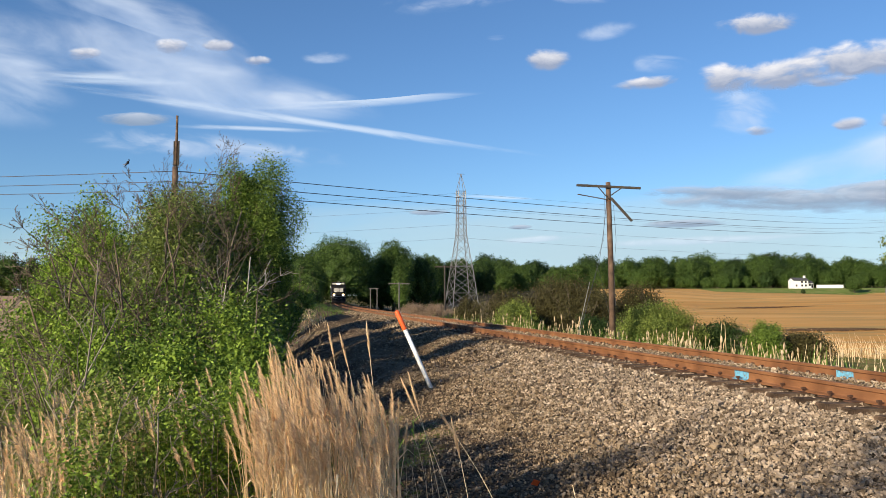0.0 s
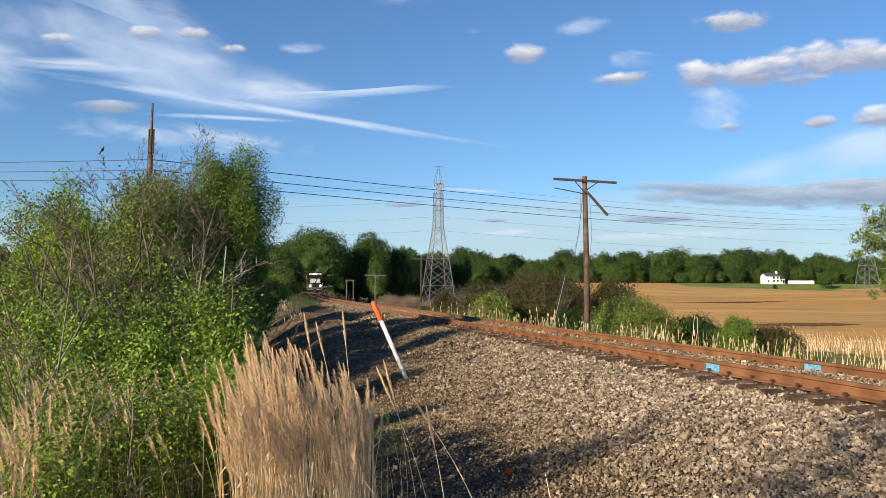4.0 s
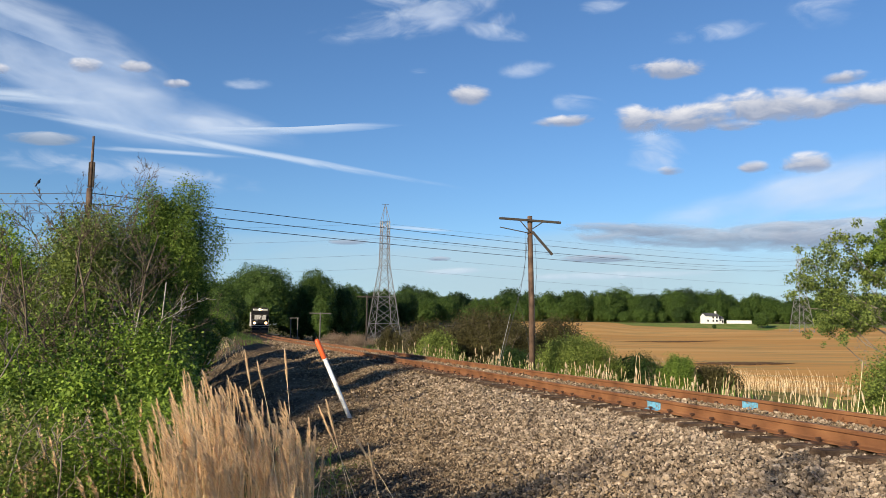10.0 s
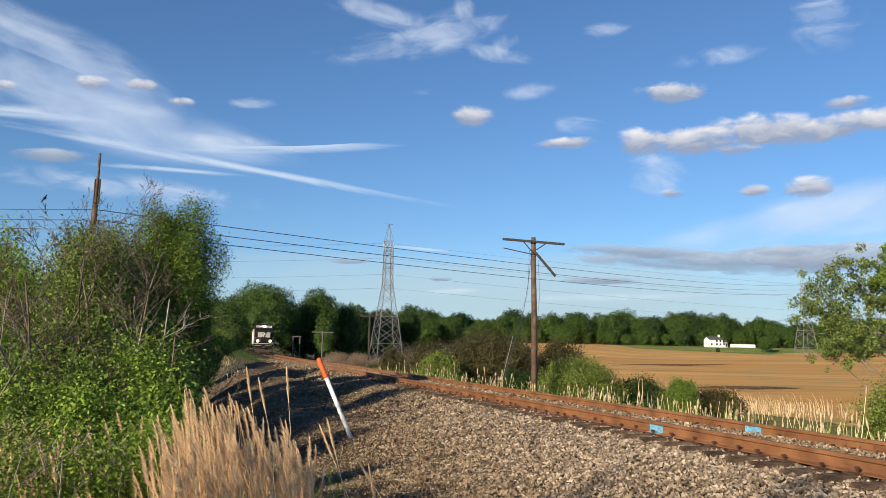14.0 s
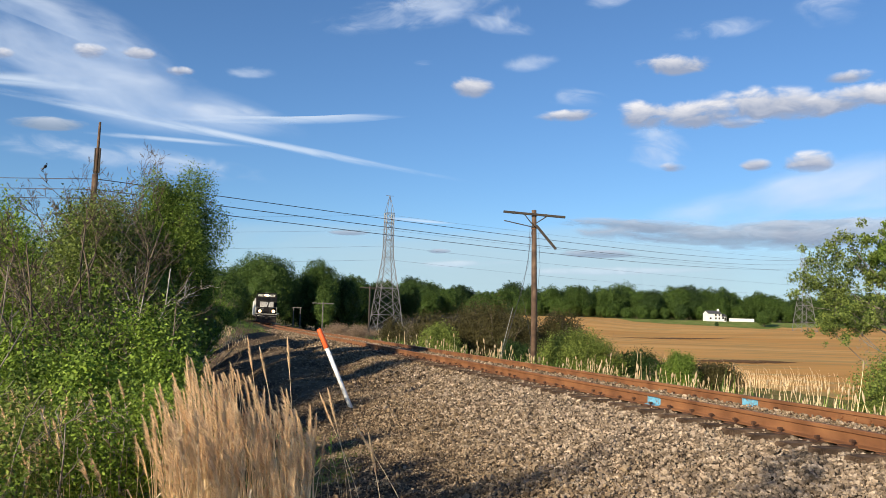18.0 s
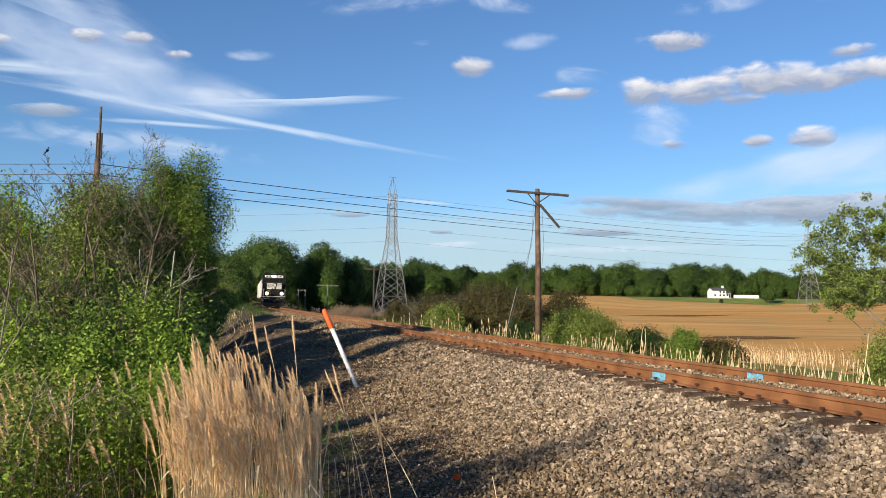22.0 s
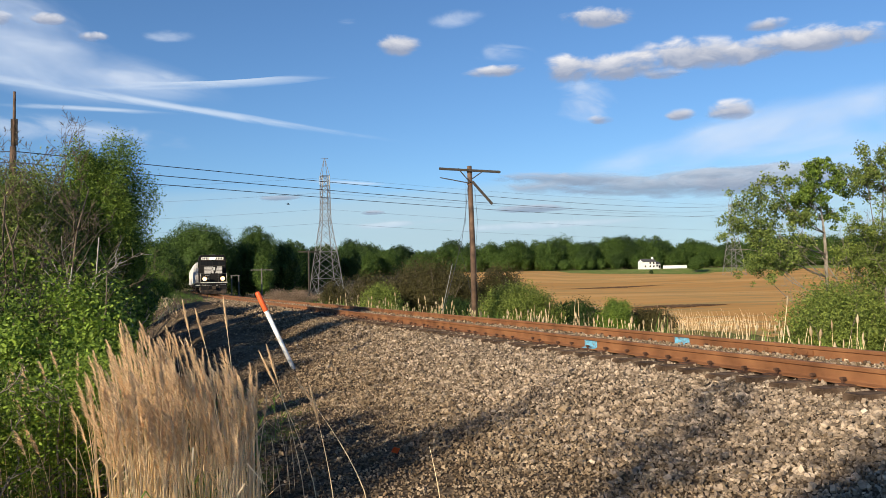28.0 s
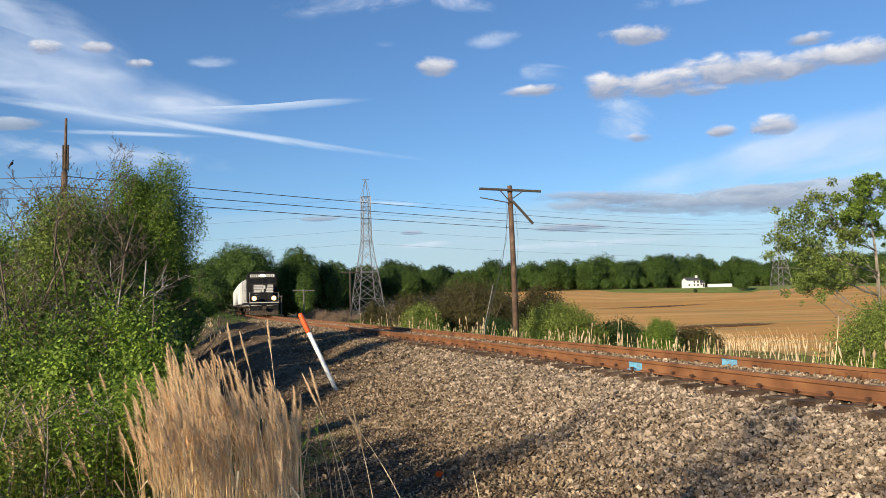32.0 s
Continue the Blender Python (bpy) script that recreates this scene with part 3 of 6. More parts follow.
def thicket():
    def grown(x, y, top):
        return (x, y, gz(x, y)), rise(x, y, top)
    at, h = grown(-8.65, 23.4, 5.45)
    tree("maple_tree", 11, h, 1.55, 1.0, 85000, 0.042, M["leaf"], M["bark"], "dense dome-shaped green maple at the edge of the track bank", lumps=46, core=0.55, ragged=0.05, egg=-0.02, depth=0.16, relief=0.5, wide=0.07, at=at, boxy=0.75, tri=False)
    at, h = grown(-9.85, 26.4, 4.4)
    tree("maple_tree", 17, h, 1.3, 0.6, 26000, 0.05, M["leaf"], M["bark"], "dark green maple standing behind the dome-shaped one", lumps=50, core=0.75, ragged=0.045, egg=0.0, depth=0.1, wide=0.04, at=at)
    # mostly unseen tree, added to cast shade on the hollow
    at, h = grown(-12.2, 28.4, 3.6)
    tree("maple_tree", 18, h, 1.8, 0.4, 24000, 0.06, M["leaf_olive"], M["bark"], "broad leafy maple added deep in the thicket to shade the hollow", lumps=50, core=0.7, depth=0.12, relief=0.4, at=at)
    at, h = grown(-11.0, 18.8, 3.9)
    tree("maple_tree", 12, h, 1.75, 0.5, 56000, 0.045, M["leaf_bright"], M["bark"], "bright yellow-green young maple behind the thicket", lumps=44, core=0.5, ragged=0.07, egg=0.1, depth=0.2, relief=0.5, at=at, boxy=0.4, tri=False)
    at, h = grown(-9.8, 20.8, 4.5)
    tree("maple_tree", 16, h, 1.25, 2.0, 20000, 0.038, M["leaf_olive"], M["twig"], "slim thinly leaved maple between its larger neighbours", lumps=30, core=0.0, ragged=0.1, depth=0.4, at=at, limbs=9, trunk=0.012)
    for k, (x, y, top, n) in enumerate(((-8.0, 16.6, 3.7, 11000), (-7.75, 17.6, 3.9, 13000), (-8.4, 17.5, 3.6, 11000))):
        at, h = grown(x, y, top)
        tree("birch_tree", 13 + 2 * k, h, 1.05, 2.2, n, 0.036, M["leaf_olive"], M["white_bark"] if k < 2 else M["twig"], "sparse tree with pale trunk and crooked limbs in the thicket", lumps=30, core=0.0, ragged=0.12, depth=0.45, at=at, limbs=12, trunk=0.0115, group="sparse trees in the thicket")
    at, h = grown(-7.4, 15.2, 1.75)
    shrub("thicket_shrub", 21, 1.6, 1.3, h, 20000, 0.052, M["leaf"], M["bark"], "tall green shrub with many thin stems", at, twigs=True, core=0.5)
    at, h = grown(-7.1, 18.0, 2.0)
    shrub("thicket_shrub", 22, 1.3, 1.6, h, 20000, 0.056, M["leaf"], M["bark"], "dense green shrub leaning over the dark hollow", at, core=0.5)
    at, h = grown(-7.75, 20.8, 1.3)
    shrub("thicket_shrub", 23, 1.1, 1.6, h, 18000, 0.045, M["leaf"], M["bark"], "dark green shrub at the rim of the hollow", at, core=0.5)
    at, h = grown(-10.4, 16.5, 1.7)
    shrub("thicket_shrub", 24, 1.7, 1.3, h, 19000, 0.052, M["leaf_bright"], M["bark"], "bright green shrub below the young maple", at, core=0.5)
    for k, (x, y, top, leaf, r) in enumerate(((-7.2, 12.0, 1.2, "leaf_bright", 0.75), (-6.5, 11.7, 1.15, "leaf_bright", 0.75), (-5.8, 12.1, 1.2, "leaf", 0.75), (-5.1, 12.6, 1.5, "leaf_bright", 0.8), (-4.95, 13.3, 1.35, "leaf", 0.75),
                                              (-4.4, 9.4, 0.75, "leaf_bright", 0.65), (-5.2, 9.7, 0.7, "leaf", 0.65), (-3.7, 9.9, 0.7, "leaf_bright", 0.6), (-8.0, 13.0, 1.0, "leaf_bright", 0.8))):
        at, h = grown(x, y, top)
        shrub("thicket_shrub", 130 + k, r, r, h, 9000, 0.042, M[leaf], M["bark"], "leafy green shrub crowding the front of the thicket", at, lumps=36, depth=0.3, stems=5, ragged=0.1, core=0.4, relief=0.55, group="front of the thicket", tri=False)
    for k, (x, y, top) in enumerate(((-3.75, 6.7, 0.36), (-3.3, 7.1, 0.44), (-2.95, 7.5, 0.38), (-3.9, 7.6, 0.42), (-3.5, 5.9, 0.1), (-2.9, 8.2, 0.42), (-4.4, 7.9, 0.4), (-3.3, 8.4, 0.5))):
        at, h = grown(x, y, top)
        shrub("sapling_shrub", 150 + k, 0.5, 0.45, h, 4200, 0.027, M["leaf_bright"] if k % 3 else M["leaf_yellow"], M["pale_bark"], "low olive-leaved sapling among the dry reeds", at, lumps=30, core=0.0, depth=0.5, ragged=0.16, stems=4, group="saplings in the reeds", tri=False)
    for k, (x, y, top, stems, lean, depth, bark, label) in enumerate((
            (-6.55, 12.8, 3.2, 5, 0.3, 3, "twig", "many-stemmed leafless tree with crooked grey branches"), (-7.45, 14.2, 3.75, 3, 0.06, 3, "twig", "tall bare tree that a bird perches on"), (-7.1, 15.4, 3.8, 3, 0.2, 3, "twig", "spreading bare grey tree in the thicket"),
            (-10.0, 22.2, 5.5, 9, 0.2, 3, "twig", "bare tree with fine upright twigs behind the thicket"), (-8.3, 17.6, 4.6, 5, 0.2, 3, "twig", "twiggy leafless tree in the middle of the thicket"), (-7.45, 14.8, 4.05, 4, 0.2, 3, "twig", "upright bare tree with a fan of thin twigs"), (-6.9, 13.4, 3.0, 4, 0.4, 3, "twig", "low leafless tree with wide crooked branches"), (-5.75, 13.6, 2.75, 2, 0.07, 2, "white_bark", "dead tree with two white upright trunks"), (-7.0, 16.2, 3.4, 2, 0.2, 3, "pale_bark", "pale leafless tree with twisted limbs"),
            (-6.27, 9.0, 2.3, 2, 0.16, 2, "pale_bark", "slender leafless sapling in the reeds"), (-5.66, 9.0, 2.25, 1, 0.04, 2, "pale_bark", "thin leafless sapling beside the thicket"), (-5.45, 8.3, 1.3, 1, 0.1, 2, "twig", "thin leafless sapling standing in the reeds"))):
        at, h = grown(x, y, top)
        made = bare_tree("dead_tree", 31 + k, h, M[bark], label, at, stems, depth, lean, girth=0.0075 if h > 4.2 else 0.0062, shoots=6 if stems > 6 else 4)
        if "bird" in label:
            PERCH.append(max((Vector(at) + v.co for c in made.children for v in c.data.vertices), key=lambda q: q.z))


thicket()
# slender trees on the bank behind the viewer, whose shade lies across the ballast
tree("bank_tree", 14, 8.8, 0.5, 4.6, 800, 0.07, M["leaf"], M["bark"], "slender tree on the bank behind the viewer", lumps=20, core=0.0, ragged=0.12, depth=0.4, at=(-9.6, -5.0, gz(-9.6, -5.0)), limbs=6, trunk=0.006, group="slender trees behind the viewer")
tree("bank_tree", 19, 8.9, 0.65, 4.4, 650, 0.08, M["leaf"], M["bark"], "slender tree on the bank behind the viewer", lumps=20, core=0.0, ragged=0.14, depth=0.4, at=(-7.3, -6.0, gz(-7.3, -6.0)), limbs=6, trunk=0.006, group="slender trees behind the viewer")

tree("bank_tree", 20, 7.6, 0.6, 4.8, 1500, 0.08, M["leaf"], M["bark"], "slender tree on the bank behind the viewer", lumps=20, core=0.0, ragged=0.12, depth=0.4, at=(-6.15, -7.1, gz(-6.15, -7.1)), limbs=6, trunk=0.006, group="slender trees behind the viewer")

# trees on the left bank, down to the train
for i, (x, y, h, r, leaf) in enumerate(((-14.5, 32, 7.2, 2.5, "leaf_wood"), (-13.0, 37, 4.4, 1.9, "leaf"), (-18.6, 44, 6.6, 2.6, "leaf_dark"), (-17.0, 49, 4.6, 2.2, "leaf_wood"), (-23.6, 57, 6.3, 2.8, "leaf_wood"), (-22.2, 63, 4.8, 2.4, "leaf"),
                                       (-27.0, 76, 6.2, 2.6, "leaf_wood"), (-33.0, 82, 8.3, 3.4, "leaf_dark"), (-30.6, 91, 6.4, 3.0, "leaf_wood"), (-36.0, 104, 9.8, 3.8, "leaf_dark"), (-37.6, 117, 8.0, 3.4, "leaf"),
                                       (-46.0, 127, 12.0, 4.4, "leaf_dark"), (-45.0, 138, 9.4, 3.8, "leaf_wood"))):
    tree("bank_tree", 80 + i, h, r, 0.3, 9000, 0.05 + 0.0011 * y, M[leaf], M["bark"], "leafy tree on the shaded bank beside the track", at=(x, y, gz(x, y)), group="trees along the bank", limbs=3)

for k, (x, y, top, r, leaf) in enumerate(((-24.6, 80, 2.6, 2.3, "leaf"), (-23.4, 74, 1.2, 1.5, "leaf_yellow"), (-27.0, 87, 3.4, 2.4, "leaf_wood"), (-28.2, 94, 2.6, 2.0, "leaf"), (-31.2, 104, 4.2, 2.6, "leaf_wood"), (-21.6, 66, 0.9, 1.3, "leaf"), (-33.6, 115, 3.4, 2.4, "leaf_wood"))):
    shrub("bank_shrub", 300 + k, r, r, rise(x, y, top), 8000, 0.1, M[leaf], M["bark"], "green shrub on the grassy bank beside the line", (x, y, gz(x, y)), core=0.6, stems=3, group="shrubs along the bank")
# dry brush on the low ground beside the line poles
for k, (x, y, top, r) in enumerate(((-13.2, 88, 0.35, 1.6), (-11.0, 84, 0.1, 1.5), (-15.6, 99, 0.3, 1.8), (-11.9, 94, 0.3, 1.9), (-9.2, 86, -0.2, 1.6), (-16.8, 108, 0.3, 2.0), (-13.4, 106, 0.1, 2.0))):
    shrub("dry_brush", 320 + k, r, r, rise(x, y, top), 9000, 0.06, M["leaf_dry"], M["pale_bark"], "low tan brush of dry stems", (x, y, gz(x, y)), twigs=True, core=0.4, depth=0.3, ragged=0.14, stems=6, group="dry brush beside the line")

# bushes beyond the track
shrub("budding_bush", 41, 5.0, 3.0, rise(2.1, 60, 2.5), 30000, 0.075, M["leaf_brown"], M["bark"], "brownish budding bush below the line of poles", (2.1, 60, gz(2.1, 60)), lumps=60, wide=0.035, twigs=True, stems=14, core=0.7)
shrub("budding_bush", 42, 1.9, 1.7, rise(-1.6, 56.5, 0.95), 16000, 0.07, M["leaf_yellow"], M["bark"], "green bush at the end of the brown thicket", (-1.6, 56.5, gz(-1.6, 56.5)), core=0.6)
shrub("budding_bush", 40, 2.6, 1.8, rise(7.6, 63, 2.3), 12000, 0.08, M["leaf_brown"], M["bark"], "dark budding bush at the corner of the stubble field", (7.6, 63, gz(7.6, 63)), twigs=True, core=0.7)
shrub("budding_bush", 48, 2.8, 1.8, rise(-2.4, 62, 1.8), 12000, 0.075, M["leaf_brown"], M["bark"], "twiggy brown bush behind the green one", (-2.4, 62, gz(-2.4, 62)), twigs=True, core=0.6)
shrub("budding_bush", 45, 1.5, 1.5, rise(-5.7, 66, 1.2), 7000, 0.08, M["leaf_brown"], M["bark"], "brown twiggy bush beside the line pole", (-5.7, 66, gz(-5.7, 66)), lumps=26, ragged=0.1, twigs=True, core=0.5)
shrub("field_bush", 43, 2.9, 1.8, rise(6.4, 45, 0.75), 28000, 0.055, M["leaf_yellow"], M["bark"], "rounded green bush by the utility pole", (6.5, 45, gz(6.5, 45)), core=0.65)
shrub("field_bush", 44, 1.1, 1.1, rise(10.8, 40, -0.02), 12000, 0.05, M["leaf"], M["bark"], "small green bush behind the cattails", (10.8, 40, gz(10.8, 40)), core=0.6)
shrub("field_bush", 46, 1.7, 1.1, rise(12.9, 41.5, -0.55), 9000, 0.055, M["leaf_brown"], M["bark"], "low brown scrub between the green bushes", (12.8, 41, gz(12.8, 41)), core=0.5, twigs=True)
shrub("field_bush", 47, 2.4, 1.2, rise(9.9, 46, -0.25), 13000, 0.06, M["leaf_dark"], M["bark"], "low dark scrub beside the rounded bush", (10.0, 46, gz(10.0, 46)), core=0.6)
shrub("field_bush", 49, 1.5, 1.2, rise(3.2, 49, 0.1), 9000, 0.06, M["leaf_dark"], M["bark"], "dark scrub at the foot of the utility pole", (3.2, 49, gz(3.2, 49)), core=0.6)

# open trees at the end of the ditch
clump_tree("willow_tree", 51, 16.4, 30, 4.2, ((13.95, 4.3, 0.45), (13.3, 3.5, 0.55), (14.3, 3.7, 0.55), (13.2, 2.8, 0.55), (14.2, 2.7, 0.6), (13.6, 1.9, 0.6), (14.8, 2.1, 0.55), (13.5, 1.2, 0.4), (15.2, 1.5, 0.5), (15.0, 3.0, 0.5), (14.5, 1.2, 0.4)), 13000, 0.058, M["leaf_olive"], M["pale_bark"], "open-crowned green tree with a pale trunk")
clump_tree("willow_tree", 57, 16.6, 30.4, 4.9, ((15.58, 4.7, 0.42), (16.2, 5.05, 0.35), (15.55, 4.1, 0.45), (16.5, 4.3, 0.4), (15.6, 3.4, 0.45), (16.2, 3.7, 0.4), (16.9, 3.3, 0.4), (16.9, 4.4, 0.4)), 9500, 0.06, M["leaf"], M["pale_bark"], "slim upright green tree with dense leaf clusters", trunk=0.07)
clump_tree("willow_tree", 53, 18.9, 30, 4.7, ((17.4, 4.5, 0.5), (18.0, 4.75, 0.55), (18.6, 5.05, 0.55), (19.3, 5.2, 0.6), (20.0, 5.2, 0.6), (20.8, 5.0, 0.6), (18.4, 4.4, 0.5), (19.5, 4.5, 0.55), (21.5, 4.6, 0.6), (20.5, 4.3, 0.6), (22.2, 4.9, 0.7)), 19000, 0.058, M["leaf_olive"], M["bark"], "spreading flat-crowned green tree with many stems", stems=7, trunk=0.05)
clump_tree("willow_tree", 54, 19.2, 28.6, 3.4, ((17.9, 3.6, 0.5), (17.0, 2.7, 0.5), (19.3, 3.2, 0.55), (18.3, 2.4, 0.55), (20.1, 2.6, 0.6), (17.3, 1.7, 0.5), (19.3, 1.5, 0.55), (20.6, 1.6, 0.6), (20.8, 3.6, 0.55), (18.4, 3.2, 0.5), (16.4, 1.5, 0.45), (18.3, 1.0, 0.5)), 17000, 0.05, M["leaf_yellow"], M["pale_bark"], "young thinly leaved tree crowding the open crowns", stems=5, trunk=0.045)
clump_tree("willow_tree", 58, 21.8, 28.2, 3.6, ((21.0, 3.9, 0.6), (21.9, 3.9, 0.6), (21.4, 3.0, 0.7), (22.2, 2.6, 0.7), (21.0, 2.2, 0.6), (21.8, 1.4, 0.7), (22.8, 3.6, 0.6)), 12000, 0.055, M["leaf"], M["pale_bark"], "leafy green tree beside the flat crown", stems=3, trunk=0.05)
clump_tree("willow_tree", 59, 20.4, 29.4, 7.2, ((20.1, 6.5, 0.22), (19.7, 7.0, 0.22), (20.5, 7.2, 0.2), (20.6, 6.3, 0.25)), 700, 0.06, M["leaf_dark"], M["twig"], "thin tall tree with a few leaves at the top", trunk=0.05)
bare_tree("dead_tree", 55, 6.4, M["twig"], "leafless stems rising out of the green trees", (19.4, 28.9, gz(19.4, 28.9)), 5, 3, 0.34)
shrub("field_bush", 60, 1.8, 1.3, rise(18.4, 29.4, 2.9), 15000, 0.055, M["leaf_olive"], M["pale_bark"], "tall loose green bush among the stems of the open trees", (18.4, 29.4, gz(18.4, 29.4)), core=0.0, depth=0.45, ragged=0.14, twigs=True, stems=10)
shrub("field_bush", 61, 2.2, 1.3, rise(16.0, 28.4, 0.9), 17000, 0.05, M["leaf_yellow"], M["bark"], "spreading green bush below the pale trunk", (16.0, 28.4, gz(16.0, 28.4)), core=0.4, depth=0.3, ragged=0.14, relief=0.5)
shrub("field_bush", 62, 1.6, 1.3, rise(20.6, 28.6, 3.2), 14000, 0.055, M["leaf"], M["pale_bark"], "tall leafy bush closing the row of open trees", (20.6, 28.6, gz(20.6, 28.6)), core=0.3, depth=0.4, ragged=0.14, twigs=True, stems=10)
bare_tree("dead_tree", 63, 6.6, M["pale_bark"], "fan of pale crooked stems among the open trees", (18.2, 28.7, gz(18.2, 28.7)), 7, 3, 0.42)
shrub("field_bush", 52, 2.5, 1.5, rise(14.6, 26, 0.35), 22000, 0.05, M["leaf_yellow"], M["bark"], "low spreading green bush below the trees", (14.6, 26, gz(14.6, 26)), ragged=0.12, relief=0.45)
shrub("field_bush", 56, 2.4, 1.5, rise(18.3, 25.4, 0.3), 22000, 0.05, M["leaf_yellow"], M["bark"], "green bush at the foot of the spreading tree", (18.3, 25.4, gz(18.3, 25.4)), ragged=0.12, relief=0.45)


# ---- far woods ----
def far_woods():
    rng = random.Random(7)
    # the trees that close the line behind the train, one by one
    for k, (x, y, top, r, bare, leaf, n) in enumerate(((-51.0, 203, 17.2, 9.0, -1.0, "leaf_wood", 16000), (-59.5, 197, 13.0, 6.5, 0.3, "leaf_wood", 9000), (-44.0, 224, 12.5, 5.0, -1.0, "leaf_dark", 7000), (-39.0, 216, 16.8, 5.8, -1.0, "leaf_wood", 14000), (-33.5, 226, 13.8, 5.2, -1.0, "leaf_wood", 8000), (-32.6, 191, 10.0, 2.3, -0.6, "leaf_wood", 6000),
                                                       (-33.2, 246, 14.6, 5.0, 0.3, "leaf_wood", 8000), (-28.0, 256, 13.0, 4.6, 0.3, "leaf_dark", 6000), (-25.4, 264, 14.0, 4.6, 0.3, "leaf_wood", 7000), (-18.2, 276, 13.6, 3.8, 0.3, "leaf_dark", 6000), (-12.5, 296, 12.6, 4.6, 0.3, "leaf_wood", 5000), (-6.0, 304, 13.2, 4.6, 0.3, "leaf_wood", 5000),
                                                       (-46.6, 160, 7.2, 2.8, 0.2, "leaf_wood", 7000), (-50.4, 172, 10.0, 4.0, 0.2, "leaf_wood", 8000), (-55.5, 180, 9.5, 4.2, 0.2, "leaf", 8000))):
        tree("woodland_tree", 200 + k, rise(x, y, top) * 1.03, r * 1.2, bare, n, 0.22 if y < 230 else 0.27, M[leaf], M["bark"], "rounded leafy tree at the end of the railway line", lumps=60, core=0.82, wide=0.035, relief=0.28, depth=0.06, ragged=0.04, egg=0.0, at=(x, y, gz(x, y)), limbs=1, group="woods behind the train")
    kinds = []
    for k, (leaf, h, r) in enumerate(((M["leaf_wood"], 17, 6.4), (M["leaf_wood"], 15.5, 5.6), (M["leaf_wood"], 16.5, 6.0), (M["leaf_dark"], 18, 6.0), (M["leaf_wood"], 14.5, 6.4))):
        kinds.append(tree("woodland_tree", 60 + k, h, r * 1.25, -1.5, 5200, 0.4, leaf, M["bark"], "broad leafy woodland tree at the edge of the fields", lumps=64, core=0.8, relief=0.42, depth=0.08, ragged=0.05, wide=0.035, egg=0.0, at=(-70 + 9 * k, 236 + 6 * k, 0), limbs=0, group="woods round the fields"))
    spots = []
    for k in range(14):                                  # woods behind the train
        spots.append((-70 - rng.uniform(0, 46), 205 + rng.uniform(0, 90), 0.75))
    for k in range(22):
        y = 262 + rng.uniform(0, 120)
        spots.append((-30 + (y - 262) * 0.2 + rng.uniform(-14, 4), y, 0.74))
    for k in range(62):                                  # woods behind the right-hand field
        x = -8 + 4.9 * k + rng.uniform(-2, 2)
        spots.append((x, 404 + 0.12 * abs(x - 60) + rng.uniform(-4, 12), 0.86 + 0.06 * float(smooth(60, 125, x))))
    for k in range(40):
        x = -30 + 8.0 * k + rng.uniform(-3, 3)
        spots.append((x, 440 + rng.uniform(-6, 24), 1.0 + 0.08 * float(smooth(60, 125, x))))
    for k in range(44):                                  # young trees along the edge of those woods
        x = 4 + 6.0 * k + rng.uniform(-3, 3)
        spots.append((x, 396 + 0.12 * abs(x - 60) + rng.uniform(-3, 4), rng.uniform(0.42, 0.62)))
    for k in range(22):                                  # woods behind the left-hand field
        spots.append((-250 + 6.5 * k + rng.uniform(-3, 3), 290 + rng.uniform(-10, 20), 0.95))
    for x, y, size in spots:
        s = size * rng.uniform(0.76, 1.16)
        copy_thing(rng.choice(kinds), pose(x, y, gz(x, y), 0, 0, rng.uniform(0, 360)) @ Matrix.Diagonal((s * rng.uniform(1.0, 1.5), s, s, 1)))
    for k in kinds:
        k.location.z = gz(k.location.x, k.location.y)


far_woods()


# ---- railway ----
def sweep(across, profile, s0, s1, step, mat, name):
    """A bar of the given cross-section along the track."""
    verts, faces = [], []
    n = len(profile)
    stations = np.arange(s0, s1 + 0.01, step)
    for s in stations:
        for (a, z) in profile:
            verts.append(on_line(s, across + a, z)[0])
    for i in range(len(stations) - 1):
        for k in range(n):
            j = (k + 1) % n
            faces.append((i * n + k, i * n + j, (i + 1) * n + j, (i + 1) * n + k))
    faces.append(tuple(range(n)))
    faces.append(tuple((len(stations) - 1) * n + k for k in reversed(range(n))))
    me = mesh_of(name, verts, faces, mat)
    bm = bmesh.new()
    bm.from_mesh(me)
    bmesh.ops.recalc_face_normals(bm, faces=bm.faces)
    bm.to_mesh(me)
    bm.free()
    return me


RAIL = [(-0.07, -0.186), (0.07, -0.186), (0.07, -0.172), (0.02, -0.155), (0.01, -0.14), (0.01, -0.055), (0.034, -0.043), (0.036, -0.01), (0.028, 0.0),
        (-0.028, 0.0), (-0.036, -0.01), (-0.034, -0.043), (-0.01, -0.055), (-0.01, -0.14), (-0.02, -0.155), (-0.07, -0.172)]
track = tagged(new("railway_track"), "rusty single railway track on wooden ties in stone ballast", "railway track")
for side in (0.75, -0.75):
    part("rail", sweep(side, RAIL, 20, 330, 2.0, M["rust"], "rail"), M["rust"], track)


